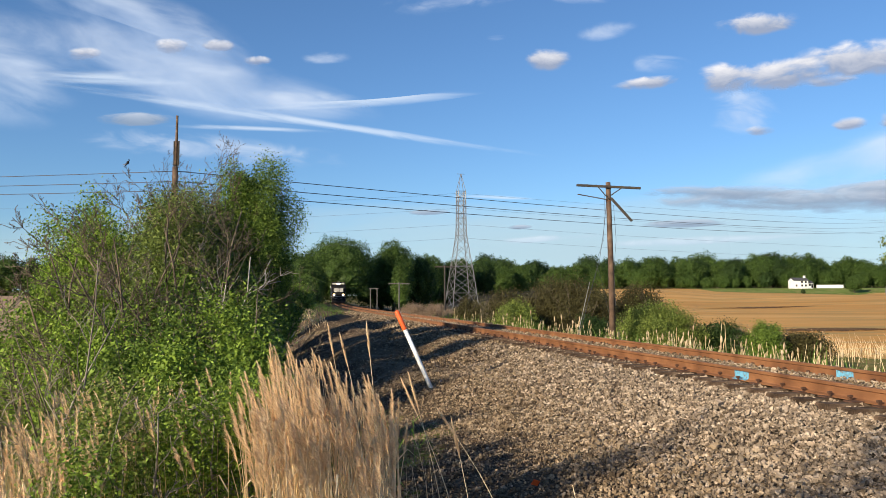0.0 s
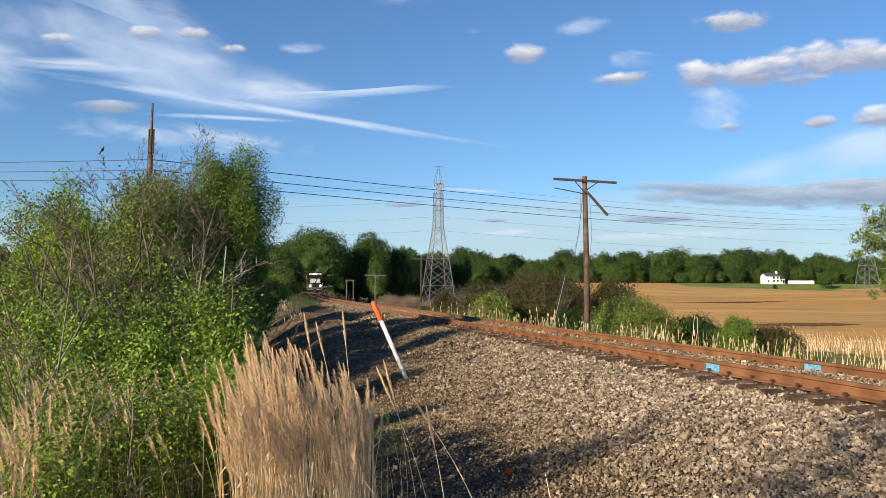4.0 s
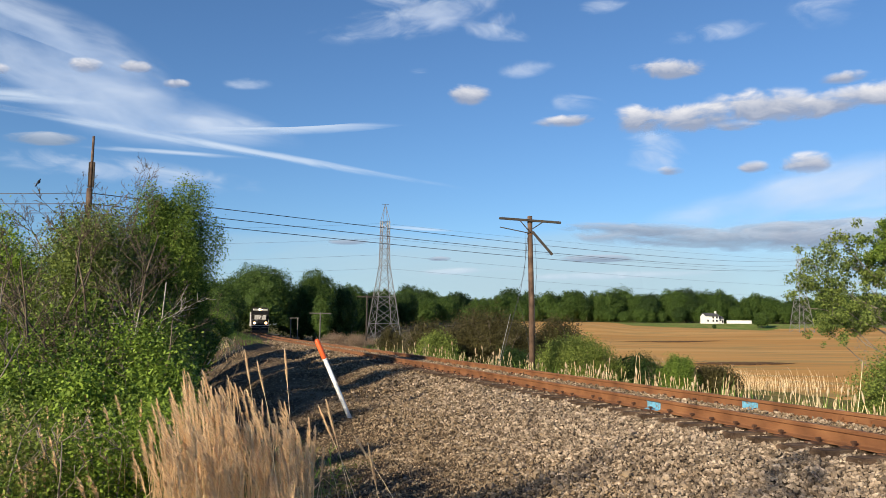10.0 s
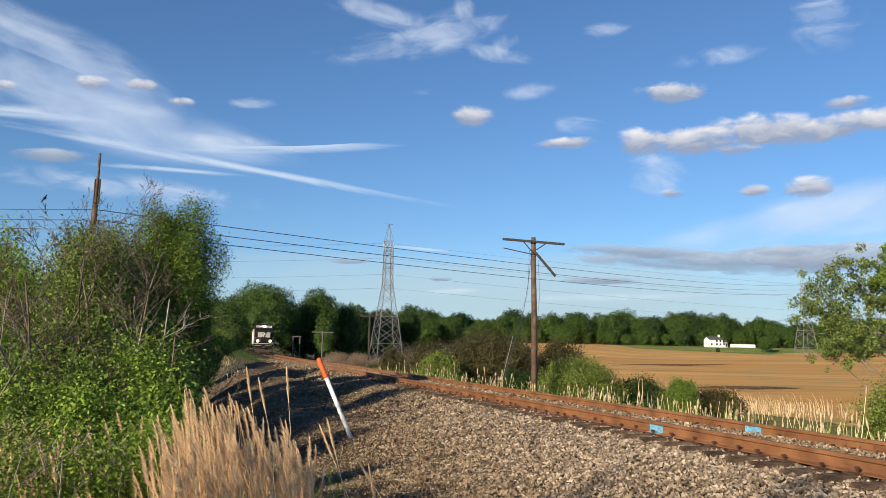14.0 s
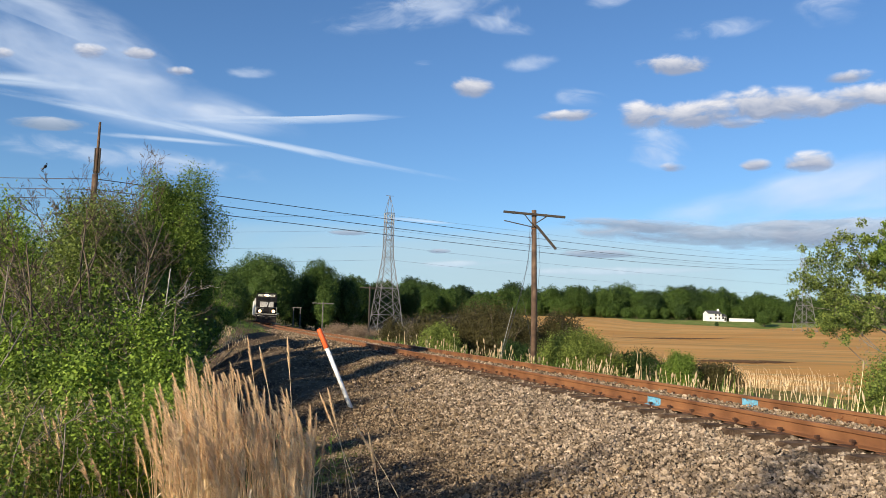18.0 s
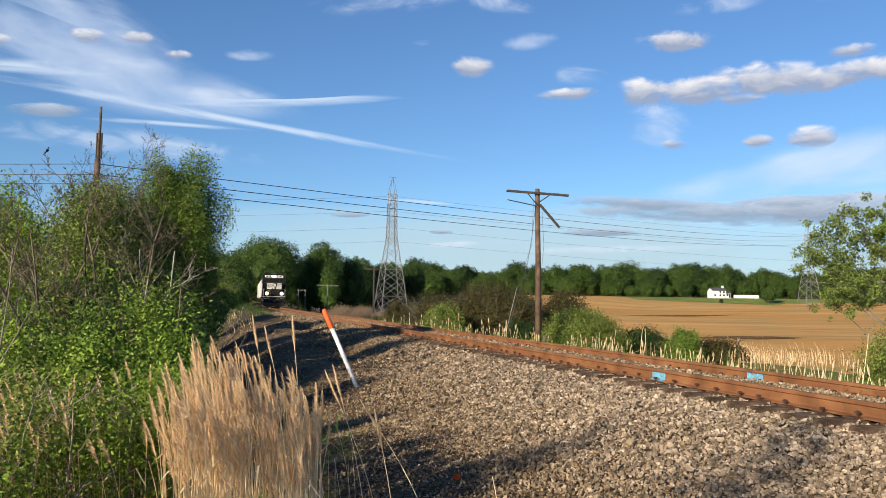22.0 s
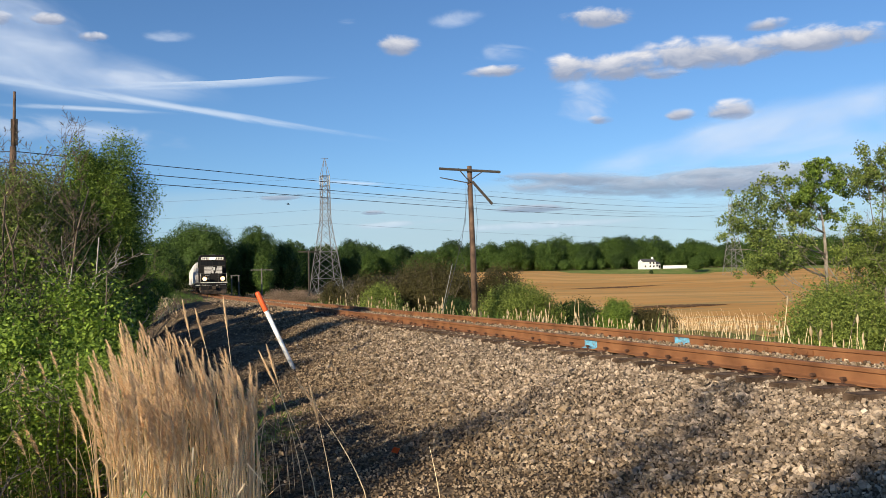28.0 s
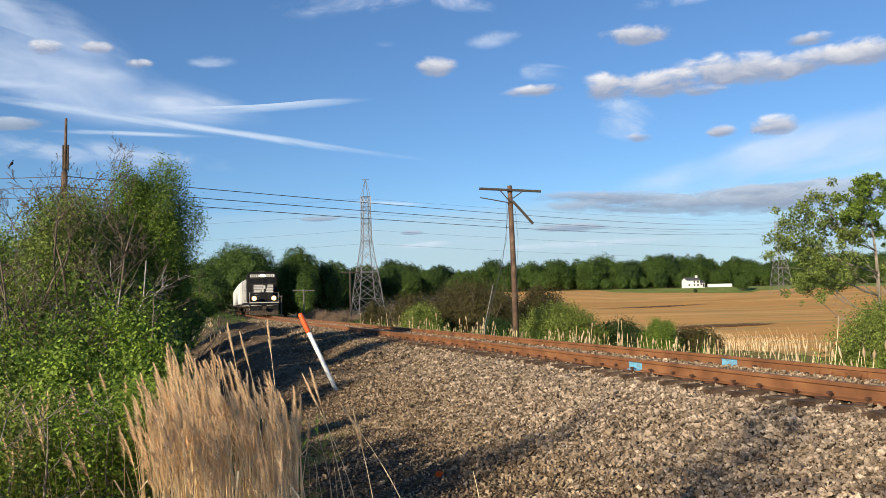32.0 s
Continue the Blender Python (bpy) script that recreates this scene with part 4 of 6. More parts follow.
def track_fittings():
    """Ties with their plates and spikes, splice bars and the blue paint marks on the rails."""
    bm = bmesh.new()
    box(bm, -1.3, 1.3, -0.115, 0.115, -0.36, -0.19, 0.015)
    tie_mesh = bpy.data.meshes.new("tie")
    bm.to_mesh(tie_mesh)
    bm.free()
    tie_mesh.materials.append(M["tie"])
    bm = bmesh.new()
    box(bm, -0.17, 0.17, -0.095, 0.095, -0.192, -0.174, 0.004)
    plate_mesh = bpy.data.meshes.new("tie_plate")
    bm.to_mesh(plate_mesh)
    bm.free()
    plate_mesh.materials.append(M["old_steel"])
    bm = bmesh.new()
    box(bm, -0.011, 0.011, -0.011, 0.011, -0.18, -0.13)
    box(bm, -0.028, 0.03, -0.022, 0.022, -0.15, -0.12, 0.005)
    spike_mesh = bpy.data.meshes.new("spike")
    bm.to_mesh(spike_mesh)
    bm.free()
    spike_mesh.materials.append(M["old_steel"])
    rng = random.Random(3)
    rest_v, rest_f = [], []
    s, k = 26.0, 0
    while s < 260:
        p, h = on_line(s)
        m = pose(p.x, p.y, rng.uniform(-0.006, 0.004), rng.uniform(-0.6, 0.6), rng.uniform(-0.4, 0.4), math.degrees(h) + rng.uniform(-1.6, 1.6)) @ Matrix.Translation((rng.uniform(-0.06, 0.06), 0, 0))
        if s < 120:
            tie = part("tie", tie_mesh, None, track, m=m)
            if s < 90:
                for a in (-0.75, 0.75):
                    plate = part("tie_plate", plate_mesh, None, tie, m=pose(a, 0, 0))
            if 46 < s < 84:
                for a in (-0.75, 0.75):
                    for o, turn in ((-0.1, 0), (0.1, 180)):
                        part("spike", spike_mesh, None, tie, m=pose(a + o, rng.choice((-0.05, 0.05)), rng.uniform(0, 0.015), 0, 0, turn))
        else:
            base = len(rest_v)
            for v in tie_mesh.vertices:
                rest_v.append(m @ v.co)
            rest_f += [tuple(base + i for i in f.vertices) for f in tie_mesh.polygons]
        s += 0.5 + rng.uniform(-0.03, 0.03)
    rest = part("far_ties", mesh_of("far_ties", rest_v, rest_f, M["tie"]), M["tie"], track)
    rest["kind"] = "stuff"
    # paint marks and splice bars
    s_mark = float(np.interp(12.9, LINE[:, 2], LINE[:, 0]))
    for across, ds in ((0.75, 0.1), (-0.75, -0.25)):
        bm = bmesh.new()
        n = 6
        for i in range(n):
            a = s_mark + ds - 0.19 + 0.38 * i / (n - 1)
            for da, z in ((0.0745, -0.1705), (0.024, -0.153), (0.0135, -0.14), (0.0135, -0.056), (0.0375, -0.044)):
                bm.verts.new(on_line(a, across + da, z)[0])
        bm.verts.ensure_lookup_table()
        for i in range(n - 1):
            for j in range(4):
                bm.faces.new([bm.verts[i * 5 + j], bm.verts[(i + 1) * 5 + j], bm.verts[(i + 1) * 5 + j + 1], bm.verts[i * 5 + j + 1]])
        bmesh.ops.recalc_face_normals(bm, faces=bm.faces)
        part("paint_mark", bm, M["blue"], track, "light blue spray paint mark")
    for across, sj in ((0.75, 47.3), (-0.75, 53.0), (0.75, 66.0), (-0.75, 72.0)):
        bm = bmesh.new()
        p, h = on_line(sj, across)
        box(bm, 0.011, 0.03, -0.45, 0.45, -0.135, -0.06, 0.006)
        for o in (-0.36, -0.12, 0.12, 0.36):
            box(bm, 0.03, 0.052, o - 0.016, o + 0.016, -0.112, -0.08, 0.004)
        part("splice_bar", bm, M["rust"], track, m=pose(p.x, p.y, 0, 0, 0, math.degrees(h) + 180))


track_fittings()


# ---- ballast ----
def ballast_stones():
    rs = np.random.RandomState(5)
    base = np.array([(x, y, z) for z in (-1, 1) for y in (-1, 1) for x in (-1, 1)], float) * 0.62
    quads = [(0, 2, 3, 1), (4, 5, 7, 6), (0, 1, 5, 4), (2, 6, 7, 3), (0, 4, 6, 2), (1, 3, 7, 5)]
    tris = np.array([t for a, b_, c_, d in quads[1:] for t in ((a, b_, c_), (a, c_, d))])
    shapes = []
    for k in range(24):
        p = base * rs.uniform(0.8, 1.25, (8, 1)) + rs.uniform(-0.2, 0.2, (8, 3))
        for _ in range(2):                                   # broken corners
            d = rs.normal(size=3)
            d /= np.linalg.norm(d)
            over = np.maximum(p @ d - rs.uniform(0.5, 0.8), 0)
            p = p - over[:, None] * d
        shapes.append(p * [1.1, rs.uniform(0.7, 1.0), rs.uniform(0.5, 0.85)])
    shapes = np.array(shapes)

    def turns(n):
        q = rs.normal(size=(n, 4)) * [1, 0.45, 0.45, 1]
        q /= np.linalg.norm(q, axis=1, keepdims=True)
        w, x, y, z = q.T
        return np.stack([np.stack([1 - 2 * (y * y + z * z), 2 * (x * y - z * w), 2 * (x * z + y * w)], -1),
                         np.stack([2 * (x * y + z * w), 1 - 2 * (x * x + z * z), 2 * (y * z - x * w)], -1),
                         np.stack([2 * (x * z - y * w), 2 * (y * z + x * w), 1 - 2 * (x * x + y * y)], -1)], 1)

    spots, sizes = [], []
    for y0, y1, per, size in ((4.9, 8.0, 1350, 0.0182), (8.0, 13.0, 1150, 0.0192), (13.0, 20.0, 600, 0.0225), (20.0, 34.0, 240, 0.028), (34.0, 70.0, 70, 0.042)):
        u0, u1 = -2.3, (8.3 if y1 <= 13 else (7.0 if y1 <= 20 else (4.6 if y1 < 40 else 3.6)))
        n = int(per * (u1 - u0) * (y1 - y0))
        y, u = rs.uniform(y0, y1, n), rs.uniform(u0, u1, n)
        cx, h = np.interp(y, LINE[:, 2], LINE[:, 1]), np.interp(y, LINE[:, 2], LINE[:, 3])
        x = cx - u / np.cos(h)
        keep = (x > np.minimum(-3.2, -0.38 * y)) & (x < 0.64 * y + 0.6) & ~((np.abs(np.abs(u) - 0.75) < 0.1))
        keep &= rs.uniform(size=n) < np.where(np.abs(u) < 0.65, 0.8, np.where((u > 0) & (u < 1.45), 1.0, np.where(u > 5.0, 0.5, np.where((y > 20) & (u > 2.6), np.clip((u1 - u) / (u1 - 2.6), 0, 1), 1.0))))
        x, y, u = x[keep], y[keep], u[keep]
        k = size * rs.lognormal(0, 0.3, len(x)) * np.where(u > 3.3, 0.9, 1.0) * np.where(u > 4.6 + 0.5 * np.sin(1.7 * y), 0.78, 1.0)
        k = np.where(np.abs(u) < 1.4, np.minimum(k, 0.04), k)
        spots.append(np.stack([x, y, ground_z(x, y) + k * rs.uniform(0.0, 1.25, len(k)) + np.where(np.abs(u) < 0.66, rs.uniform(0.0, 0.055, len(u)), 0.0)], 1))
        sizes.append(k)
    y, u = rs.uniform(17, 48, 15000), rs.uniform(3.4, 10.5, 15000)     # coarse dirty gravel in the hollow
    x = np.interp(y, LINE[:, 2], LINE[:, 1]) - u / np.cos(np.interp(y, LINE[:, 2], LINE[:, 3]))
    k = 0.021 * rs.lognormal(0, 0.35, len(x))
    spots.append(np.stack([x, y, ground_z(x, y) + k * rs.uniform(-0.2, 0.7, len(k))], 1))
    sizes.append(k)
    spots, sizes = np.concatenate(spots), np.concatenate(sizes)
    n = len(spots)
    kind = rs.randint(0, len(shapes), n)
    v = np.einsum("nij,nkj->nki", turns(n), shapes[kind]) * sizes[:, None, None] + spots[:, None, :]
    single = np.zeros(n, bool)
    u = off_line(spots[:, 0], spots[:, 1])
    near = np.flatnonzero((spots[:, 1] > 6.0) & (spots[:, 1] < 8.6) & (u > 2.2) & (u < 4.4) & (sizes > 0.024))[:280]
    single[near] = True

    def heap(name, chosen, mat, label):
        rest = v[chosen]
        m = len(rest)
        me = bpy.data.meshes.new(name)
        faces = (tris[None] + 8 * np.arange(m)[:, None, None]).reshape(-1, 3)
        me.vertices.add(m * 8)
        me.vertices.foreach_set("co", rest.reshape(-1).astype(np.float32))
        me.loops.add(len(faces) * 3)
        me.loops.foreach_set("vertex_index", faces.reshape(-1).astype(np.int32))
        me.polygons.add(len(faces))
        me.polygons.foreach_set("loop_start", np.arange(0, len(faces) * 3, 3, dtype=np.int32))
        me.update(calc_edges=True)
        me.shade_flat()
        me.materials.append(mat)
        return tagged(new(name, me), label, "ballast", kind="stuff")
    dirty = (u + rs.normal(0, 0.55, n) > 3.75 - 0.05 * np.clip(spots[:, 1] - 8, -4, 12)) | ((np.abs(u) < 0.66) & (rs.uniform(size=n) < 0.6))
    dirty |= (u > 1.0) & (rs.uniform(size=n) < 0.85 * smooth(13.0, 27.0, spots[:, 1]))
    bed = heap("loose_ballast", ~single & ~dirty, M["stone"], "pale tan crushed stone ballast sloping from the track")
    heap("dirty_gravel", ~single & dirty, M["dirty_stone"], "brown dirty gravel at the foot of the ballast slope")
    protos = [mesh_of("stone", p, tris.tolist(), M["stone"]) for p in shapes]
    for i in near:
        s = sizes[i] * 1.1
        part("stone", protos[kind[i]], None, bed, m=pose(*spots[i], rs.uniform(-25, 25), rs.uniform(-25, 25), rs.uniform(0, 360)) @ Matrix.Scale(s, 4))


ballast_stones()


# ---- reeds, cattails and grass ----
def reed_bed(name, label, spots, seed, height, plume, bend, thick, lean=(0.0, 0.0), leafy=1.0, mat_stalk=None, fan=0.0, middle=0.0):
    """Dry reeds: thin bent stalks with drooping leaves and feathery plumes."""
    rng = random.Random(seed)
    sv, sf, pv, pf = [], [], [], []
    for (x, y, hmul) in spots:
        h = height * hmul * rng.uniform(0.78, 1.12)
        z = gz(x, y)
        w = rng.gauss(2.6, 0.9)
        b = bend * rng.uniform(0.3, 1.5)
        dx, dy = math.cos(w) * b + lean[0] + fan * (x - middle), math.sin(w) * b + lean[1]
        pts = [Vector((x + dx * (k / 5) ** 2 * h, y + dy * (k / 5) ** 2 * h, z - 0.05 + h * k / 5)) for k in range(6)]
        tube(sv, sf, pts, [thick * (1 - 0.12 * k) for k in range(6)], 3)
        for k in range(int(rng.uniform(1, 4) * leafy)):
            q = pts[rng.randint(1, 4)]
            a = rng.uniform(0, 6.28)
            l = rng.uniform(0.15, 0.4)
            o = Vector((math.cos(a), math.sin(a), 0))
            side = Vector((-math.sin(a), math.cos(a), 0)) * 0.007
            base = len(sv)
            mid, end = q + o * l * 0.5 + Vector((0, 0, l * 0.35)), q + o * l + Vector((0, 0, l * rng.uniform(-0.3, 0.4)))
            sv += [q - side, q + side, mid + side, mid - side, end]
            sf += [(base, base + 1, base + 2, base + 3), (base + 3, base + 2, base + 4)]
        if plume and rng.random() < plume:
            tip, d = pts[-1], (pts[-1] - pts[-2]).normalized()
            n, length = rng.randint(110, 140), rng.uniform(0.2, 0.33)
            fall = Vector((-0.75 + rng.uniform(-0.25, 0.35), rng.uniform(-0.4, 0.4), -0.15))
            for k in range(n):
                f = rng.random()
                q = tip + d * (f - 0.3) * length + fall * 0.16 * length * f * f
                a = rng.uniform(0, 6.28)
                full = math.sin(min(1.0, f * 0.8 + 0.2) * 3.0)
                o = Vector((math.cos(a), math.sin(a), 0)) * 0.032 * full + (d * 0.6 + fall * rng.uniform(0.15, 0.75)) * rng.uniform(0.04, 0.085) * (0.4 + 0.6 * full)
                side = d.cross(o).normalized() * rng.uniform(0.003, 0.006)
                base = len(pv)
                pv += [q - side, q + side, q + o]
                pf.append((base, base + 1, base + 2))
    ob = thing(name, label, "reeds", kind="stuff")
    mat = mat_stalk or M["reed"]
    part("stalks", mesh_of("stalks", sv, sf, mat), mat, ob)["kind"] = "stuff"
    if pv:
        part("plumes", mesh_of("plumes", pv, pf, M["plume"]), M["plume"], ob)["kind"] = "stuff"
    return ob


def scatter(seed, n, x0, x1, y0, y1, inside=None, h=(0.9, 1.1)):
    rng = random.Random(seed)
    out = []
    while len(out) < n:
        x, y = rng.uniform(x0, x1), rng.uniform(y0, y1)
        if inside is None or inside(x, y):
            out.append((x, y, rng.uniform(*h)))
    return out


dense = scatter(1, 500, -3.2, -0.9, 5.3, 8.2, lambda x, y: ((x + 1.79 + 0.24 * (y - 6.5)) / 0.66) ** 2 + ((y - 6.7) / 1.25) ** 2 < 1 and math.sin(9.0 * x + 2.0 * y) + math.sin(5.0 * y - 6.0 * x) > -1.1, (0.74, 1.13))
reed_bed("reed_clump", "dense clump of dry golden reeds with feathery plumes", [(x, y, h * (0.92 - 0.2 * (x + 2.0))) for x, y, h in dense], 2, 1.24, 0.9, 0.1, 0.0062, (0.0, 0.0), 0.3, fan=0.06, middle=-1.85)
reed_bed("reed_clump", "thin fringe of dry reeds on the edge of the ballast", scatter(3, 34, -1.7, -0.95, 5.4, 7.4, None, (0.35, 0.8)), 4, 1.1, 0.1, 0.14, 0.003, (-0.05, 0.0), 0.3)
reed_bed("reed_clump", "scattered dry reeds among green shrubs", scatter(5, 240, -7.6, -2.4, 5.2, 9.4, lambda x, y: x < -2.6 - 0.1 * y and x > -0.8 * y - 1.2 and (x < -0.5 * y or (x * 7.3 + y * 3.1) % 1 < 0.5), (0.6, 1.05)), 6, 1.3, 0.6, 0.12, 0.0042, (-0.03, 0.0), 0.4)
reed_bed("reed_clump", "tall straw-coloured reeds along the front of the saplings", scatter(13, 230, -5.4, -2.3, 4.9, 6.4, lambda x, y: -0.8 * y - 0.6 < x < min(-0.54 * y, -3.35), (0.55, 1.1)), 14, 1.15, 0.7, 0.12, 0.0042, (0.02, 0.0), 0.4)
reed_bed("reed_clump", "dry reeds growing up between the olive saplings", scatter(21, 90, -4.6, -2.3, 6.6, 9.0, None, (0.7, 1.1)), 22, 1.2, 0.75, 0.12, 0.0042, (-0.03, 0.0), 0.4)
reed_bed("reed_clump", "dry reeds at the foot of the thicket", scatter(7, 140, -9.9, -4.5, 8.5, 13.5, None, (0.7, 1.0)), 8, 1.5, 0.6, 0.12, 0.004, (0.0, 0.0), 0.5)
reed_bed("green_grass", "long green grass growing through the reeds", scatter(9, 420, -7.0, -1.4, 4.7, 10.0, lambda x, y: x > -0.8 * y - 1.0, (0.3, 0.8)), 10, 0.8, 0, 0.3, 0.004, leafy=1.3, mat_stalk=M["grass"])
reed_bed("ditch_reeds", "straw-coloured dry reeds between the ditch and the field", [(on_line(s, a)[0].x, on_line(s, a)[0].y, h) for s, a, h in scatter(19, 1500, 84, 112, -31.0, -17.0, None, (0.45, 1.15))], 20, 1.1, 0.2, 0.2, 0.008, leafy=0.6)
reed_bed("shoulder_grass", "tufts of pale dry grass on the lit dirt shoulder", [(on_line(s, a)[0].x, on_line(s, a)[0].y, h) for s, a, h in scatter(15, 700, 92, 150, 5.2, 9.5, None, (0.3, 1.0))], 16, 0.6, 0, 0.4, 0.014, leafy=1.0)
reed_bed("bank_grass", "rough tan and green grass on the shoulder of the bank", [(on_line(s, a)[0].x, on_line(s, a)[0].y, h) for s, a, h in scatter(11, 1500, 100, 190, 3.0, 7.5, None, (0.3, 1.0))], 12, 0.7, 0, 0.35, 0.012, leafy=1.0, mat_stalk=M["grass"])


def tall_reed(x, y, h, lean, seed):
    """One long reed that stands apart."""
    rng = random.Random(seed)
    ob = thing("reed_stalk", "single long dry reed leaning over the ballast", "reed", "lone reeds")
    z = gz(x, y)
    pts = [Vector((x + lean[0] * (k / 6) ** 1.4, y + lean[1] * (k / 6) ** 1.4, z - 0.03 + h * k / 6)) for k in range(7)]
    v, f = [], []
    tube(v, f, pts, [0.0042 * (1 - 0.09 * k) for k in range(7)], 4)
    part("stalk", mesh_of("stalk", v, f, M["reed"]), M["reed"], ob)
    if rng.random() < 0.8:
        v, f = [], []
        d = (pts[-1] - pts[-2]).normalized()
        for k in range(150):
            g = rng.random()
            q = pts[-1] + d * (g * 0.3 - 0.04)
            a = rng.uniform(0, 6.283)
            full = math.sin(min(1.0, 0.15 + 0.85 * g) * 3.0)
            o = Vector((math.cos(a), math.sin(a), 0)) * 0.022 * full + d * rng.uniform(0.04, 0.075)
            side = d.cross(o).normalized() * 0.004
            base = len(v)
            v += [q - side, q + side, q + o]
            f.append((base, base + 1, base + 2))
        part("plume", mesh_of("plume", v, f, M["plume"]), M["plume"], ob)


for i, (x, y, h, lx, ly) in enumerate(((-1.78, 7.6, 1.5, -0.24, 0.1), (-1.62, 7.7, 1.38, -0.26, 0.0), (-1.52, 7.6, 1.48, -0.14, 0.1), (-0.75, 6.9, 1.0, -0.36, 0.1), (-0.3, 6.6, 0.8, -0.42, 0.1), (-0.55, 6.4, 0.75, -0.12, 0.0),
                                     (0.28, 6.2, 0.5, -0.08, 0.1), (-0.85, 6.9, 1.05, -0.24, 0.1), (-2.3, 7.4, 1.35, -0.2, 0.0))):
    tall_reed(x, y, h, (lx, ly), 40 + i)


def cattails():
    rng = random.Random(17)
    sv, sf, hv, hf, gv, gf = [], [], [], [], [], []
    for k in range(900):
        s = rng.uniform(56, 104)
        across = -rng.uniform(4.6, 12.5)
        p = on_line(s, across)[0]
        z = gz(p.x, p.y)
        h = rng.uniform(0.7, 1.7) * (1.0 if (s * 0.37 + across * 0.6) % 1 < 0.6 else 0.75)
        foot = Vector((p.x, p.y, z))
        o = Vector((rng.uniform(-0.2, 0.2), rng.uniform(-0.2, 0.2), h))
        bow = Vector((o.x, o.y, 0)) * 0.35
        tube(sv, sf, [foot, foot + o * 0.5 - bow, foot + o], [0.009, 0.008, 0.006], 3)
        if rng.random() < 0.55:
            top, d = foot + o, (o + bow).normalized()
            l, w = rng.uniform(0.12, 0.26), rng.uniform(0.7, 1.3)
            tube(hv, hf, [top - d * l * 0.35, top - d * l * 0.1, top + d * l * 0.25, top + d * l * 0.5, top + d * l * 0.75], [0.01, 0.026 * w, 0.034 * w, 0.02 * w, 0.005], 5)
        if rng.random() < 0.5:                          # a broken dry leaf
            q, a = foot + o * rng.uniform(0.4, 0.8), rng.uniform(0, 6.28)
            side, out = Vector((math.sin(a), -math.cos(a), 0)) * 0.012, Vector((math.cos(a), math.sin(a), rng.uniform(-0.4, 0.8))) * rng.uniform(0.2, 0.45)
            base = len(sv)
            sv += [q - side, q + side, q + out]
            sf.append((base, base + 1, base + 2))
    for k in range(9500):
        s = rng.uniform(50, 106)
        p = on_line(s, -rng.uniform(3.4, 14.5))[0]
        z = gz(p.x, p.y)
        h = rng.uniform(0.4, 1.0)
        a = rng.uniform(0, 6.28)
        side = Vector((math.cos(a), math.sin(a), 0)) * 0.014
        o = Vector((rng.uniform(-0.25, 0.25), rng.uniform(-0.25, 0.25), 1)) * h
        base = len(gv)
        q = Vector((p.x, p.y, z))
        gv += [q - side, q + side, q + o * 0.6 + side * 0.7, q + o * 0.6 - side * 0.7, q + o + Vector((o.x, o.y, 0)) * 0.5]
        gf += [(base, base + 1, base + 2, base + 3), (base + 3, base + 2, base + 4)]
    bed = thing("cattail_bed", "pale dry cattails standing in the wet ditch", "cattails", kind="stuff")
    part("stalks", mesh_of("stalks", sv, sf, M["reed"]), M["reed"], bed)["kind"] = "stuff"
    part("heads", mesh_of("heads", hv, hf, M["fluff"]), M["fluff"], bed)["kind"] = "stuff"
    tagged(new("ditch_grass", mesh_of("ditch_grass", gv, gf, M["grass"])), "fresh green grass blades along the ditch", "grass", kind="stuff")


cattails()


# ---- a bird on the dead tree ----
def bird():
    p = PERCH[0] - Vector((0, 0, 0.03))
    ob = thing("perched_bird", "small dark bird perched on the bare tree top", "bird", at=p)
    ob.scale = (0.6, 0.6, 0.6)
    for name, a, b_, r in (("body", (0, 0, 0), (0.05, 0, 0.09), 0.035), ("head", (0.05, 0, 0.1), (0.065, 0, 0.13), 0.022), ("tail", (0, 0, 0.0), (-0.07, 0, -0.07), 0.012)):
        v, f = [], []
        a, b_ = Vector(a), Vector(b_)
        tube(v, f, [a.lerp(b_, k / 4) for k in range(5)], [r * 0.5, r, r * 1.1, r * 0.9, r * 0.4], 8)
        part(name, mesh_of(name, v, f, M["black"], True), M["black"], ob)


bird()


def flying_bird():
    """A dark bird gliding past beyond the track, its head towards +x."""
    ob = thing("flying_bird", "small dark bird gliding low over the track", "bird")
    v, f = [], []
    tube(v, f, [Vector((-0.16 + 0.08 * k, 0, 0)) for k in range(5)], [0.012, 0.04, 0.05, 0.04, 0.012], 8)
    part("body", mesh_of("body", v, f, M["black"], True), M["black"], ob)
    for side in (1, -1):
        bm = bmesh.new()
        rim = [(0.08, 0.02), (0.1, 0.14), (0.03, 0.32), (-0.03, 0.3), (-0.06, 0.13), (-0.07, 0.02)]
        low, high = ([bm.verts.new((x, side * y, z + 0.25 * y)) for x, y in rim] for z in (0.0, 0.014))
        bm.faces.new(low)
        bm.faces.new(high)
        for k in range(6):
            bm.faces.new((low[k], low[(k + 1) % 6], high[(k + 1) % 6], high[k]))
        bmesh.ops.recalc_face_normals(bm, faces=bm.faces)
        part("wing", bm, M["black"], ob)
    bm = bmesh.new()
    box(bm, -0.3, -0.15, -0.045, 0.045, -0.006, 0.006, 0.003)
    part("tail", bm, M["black"], ob)
    return ob


SWALLOW = flying_bird()


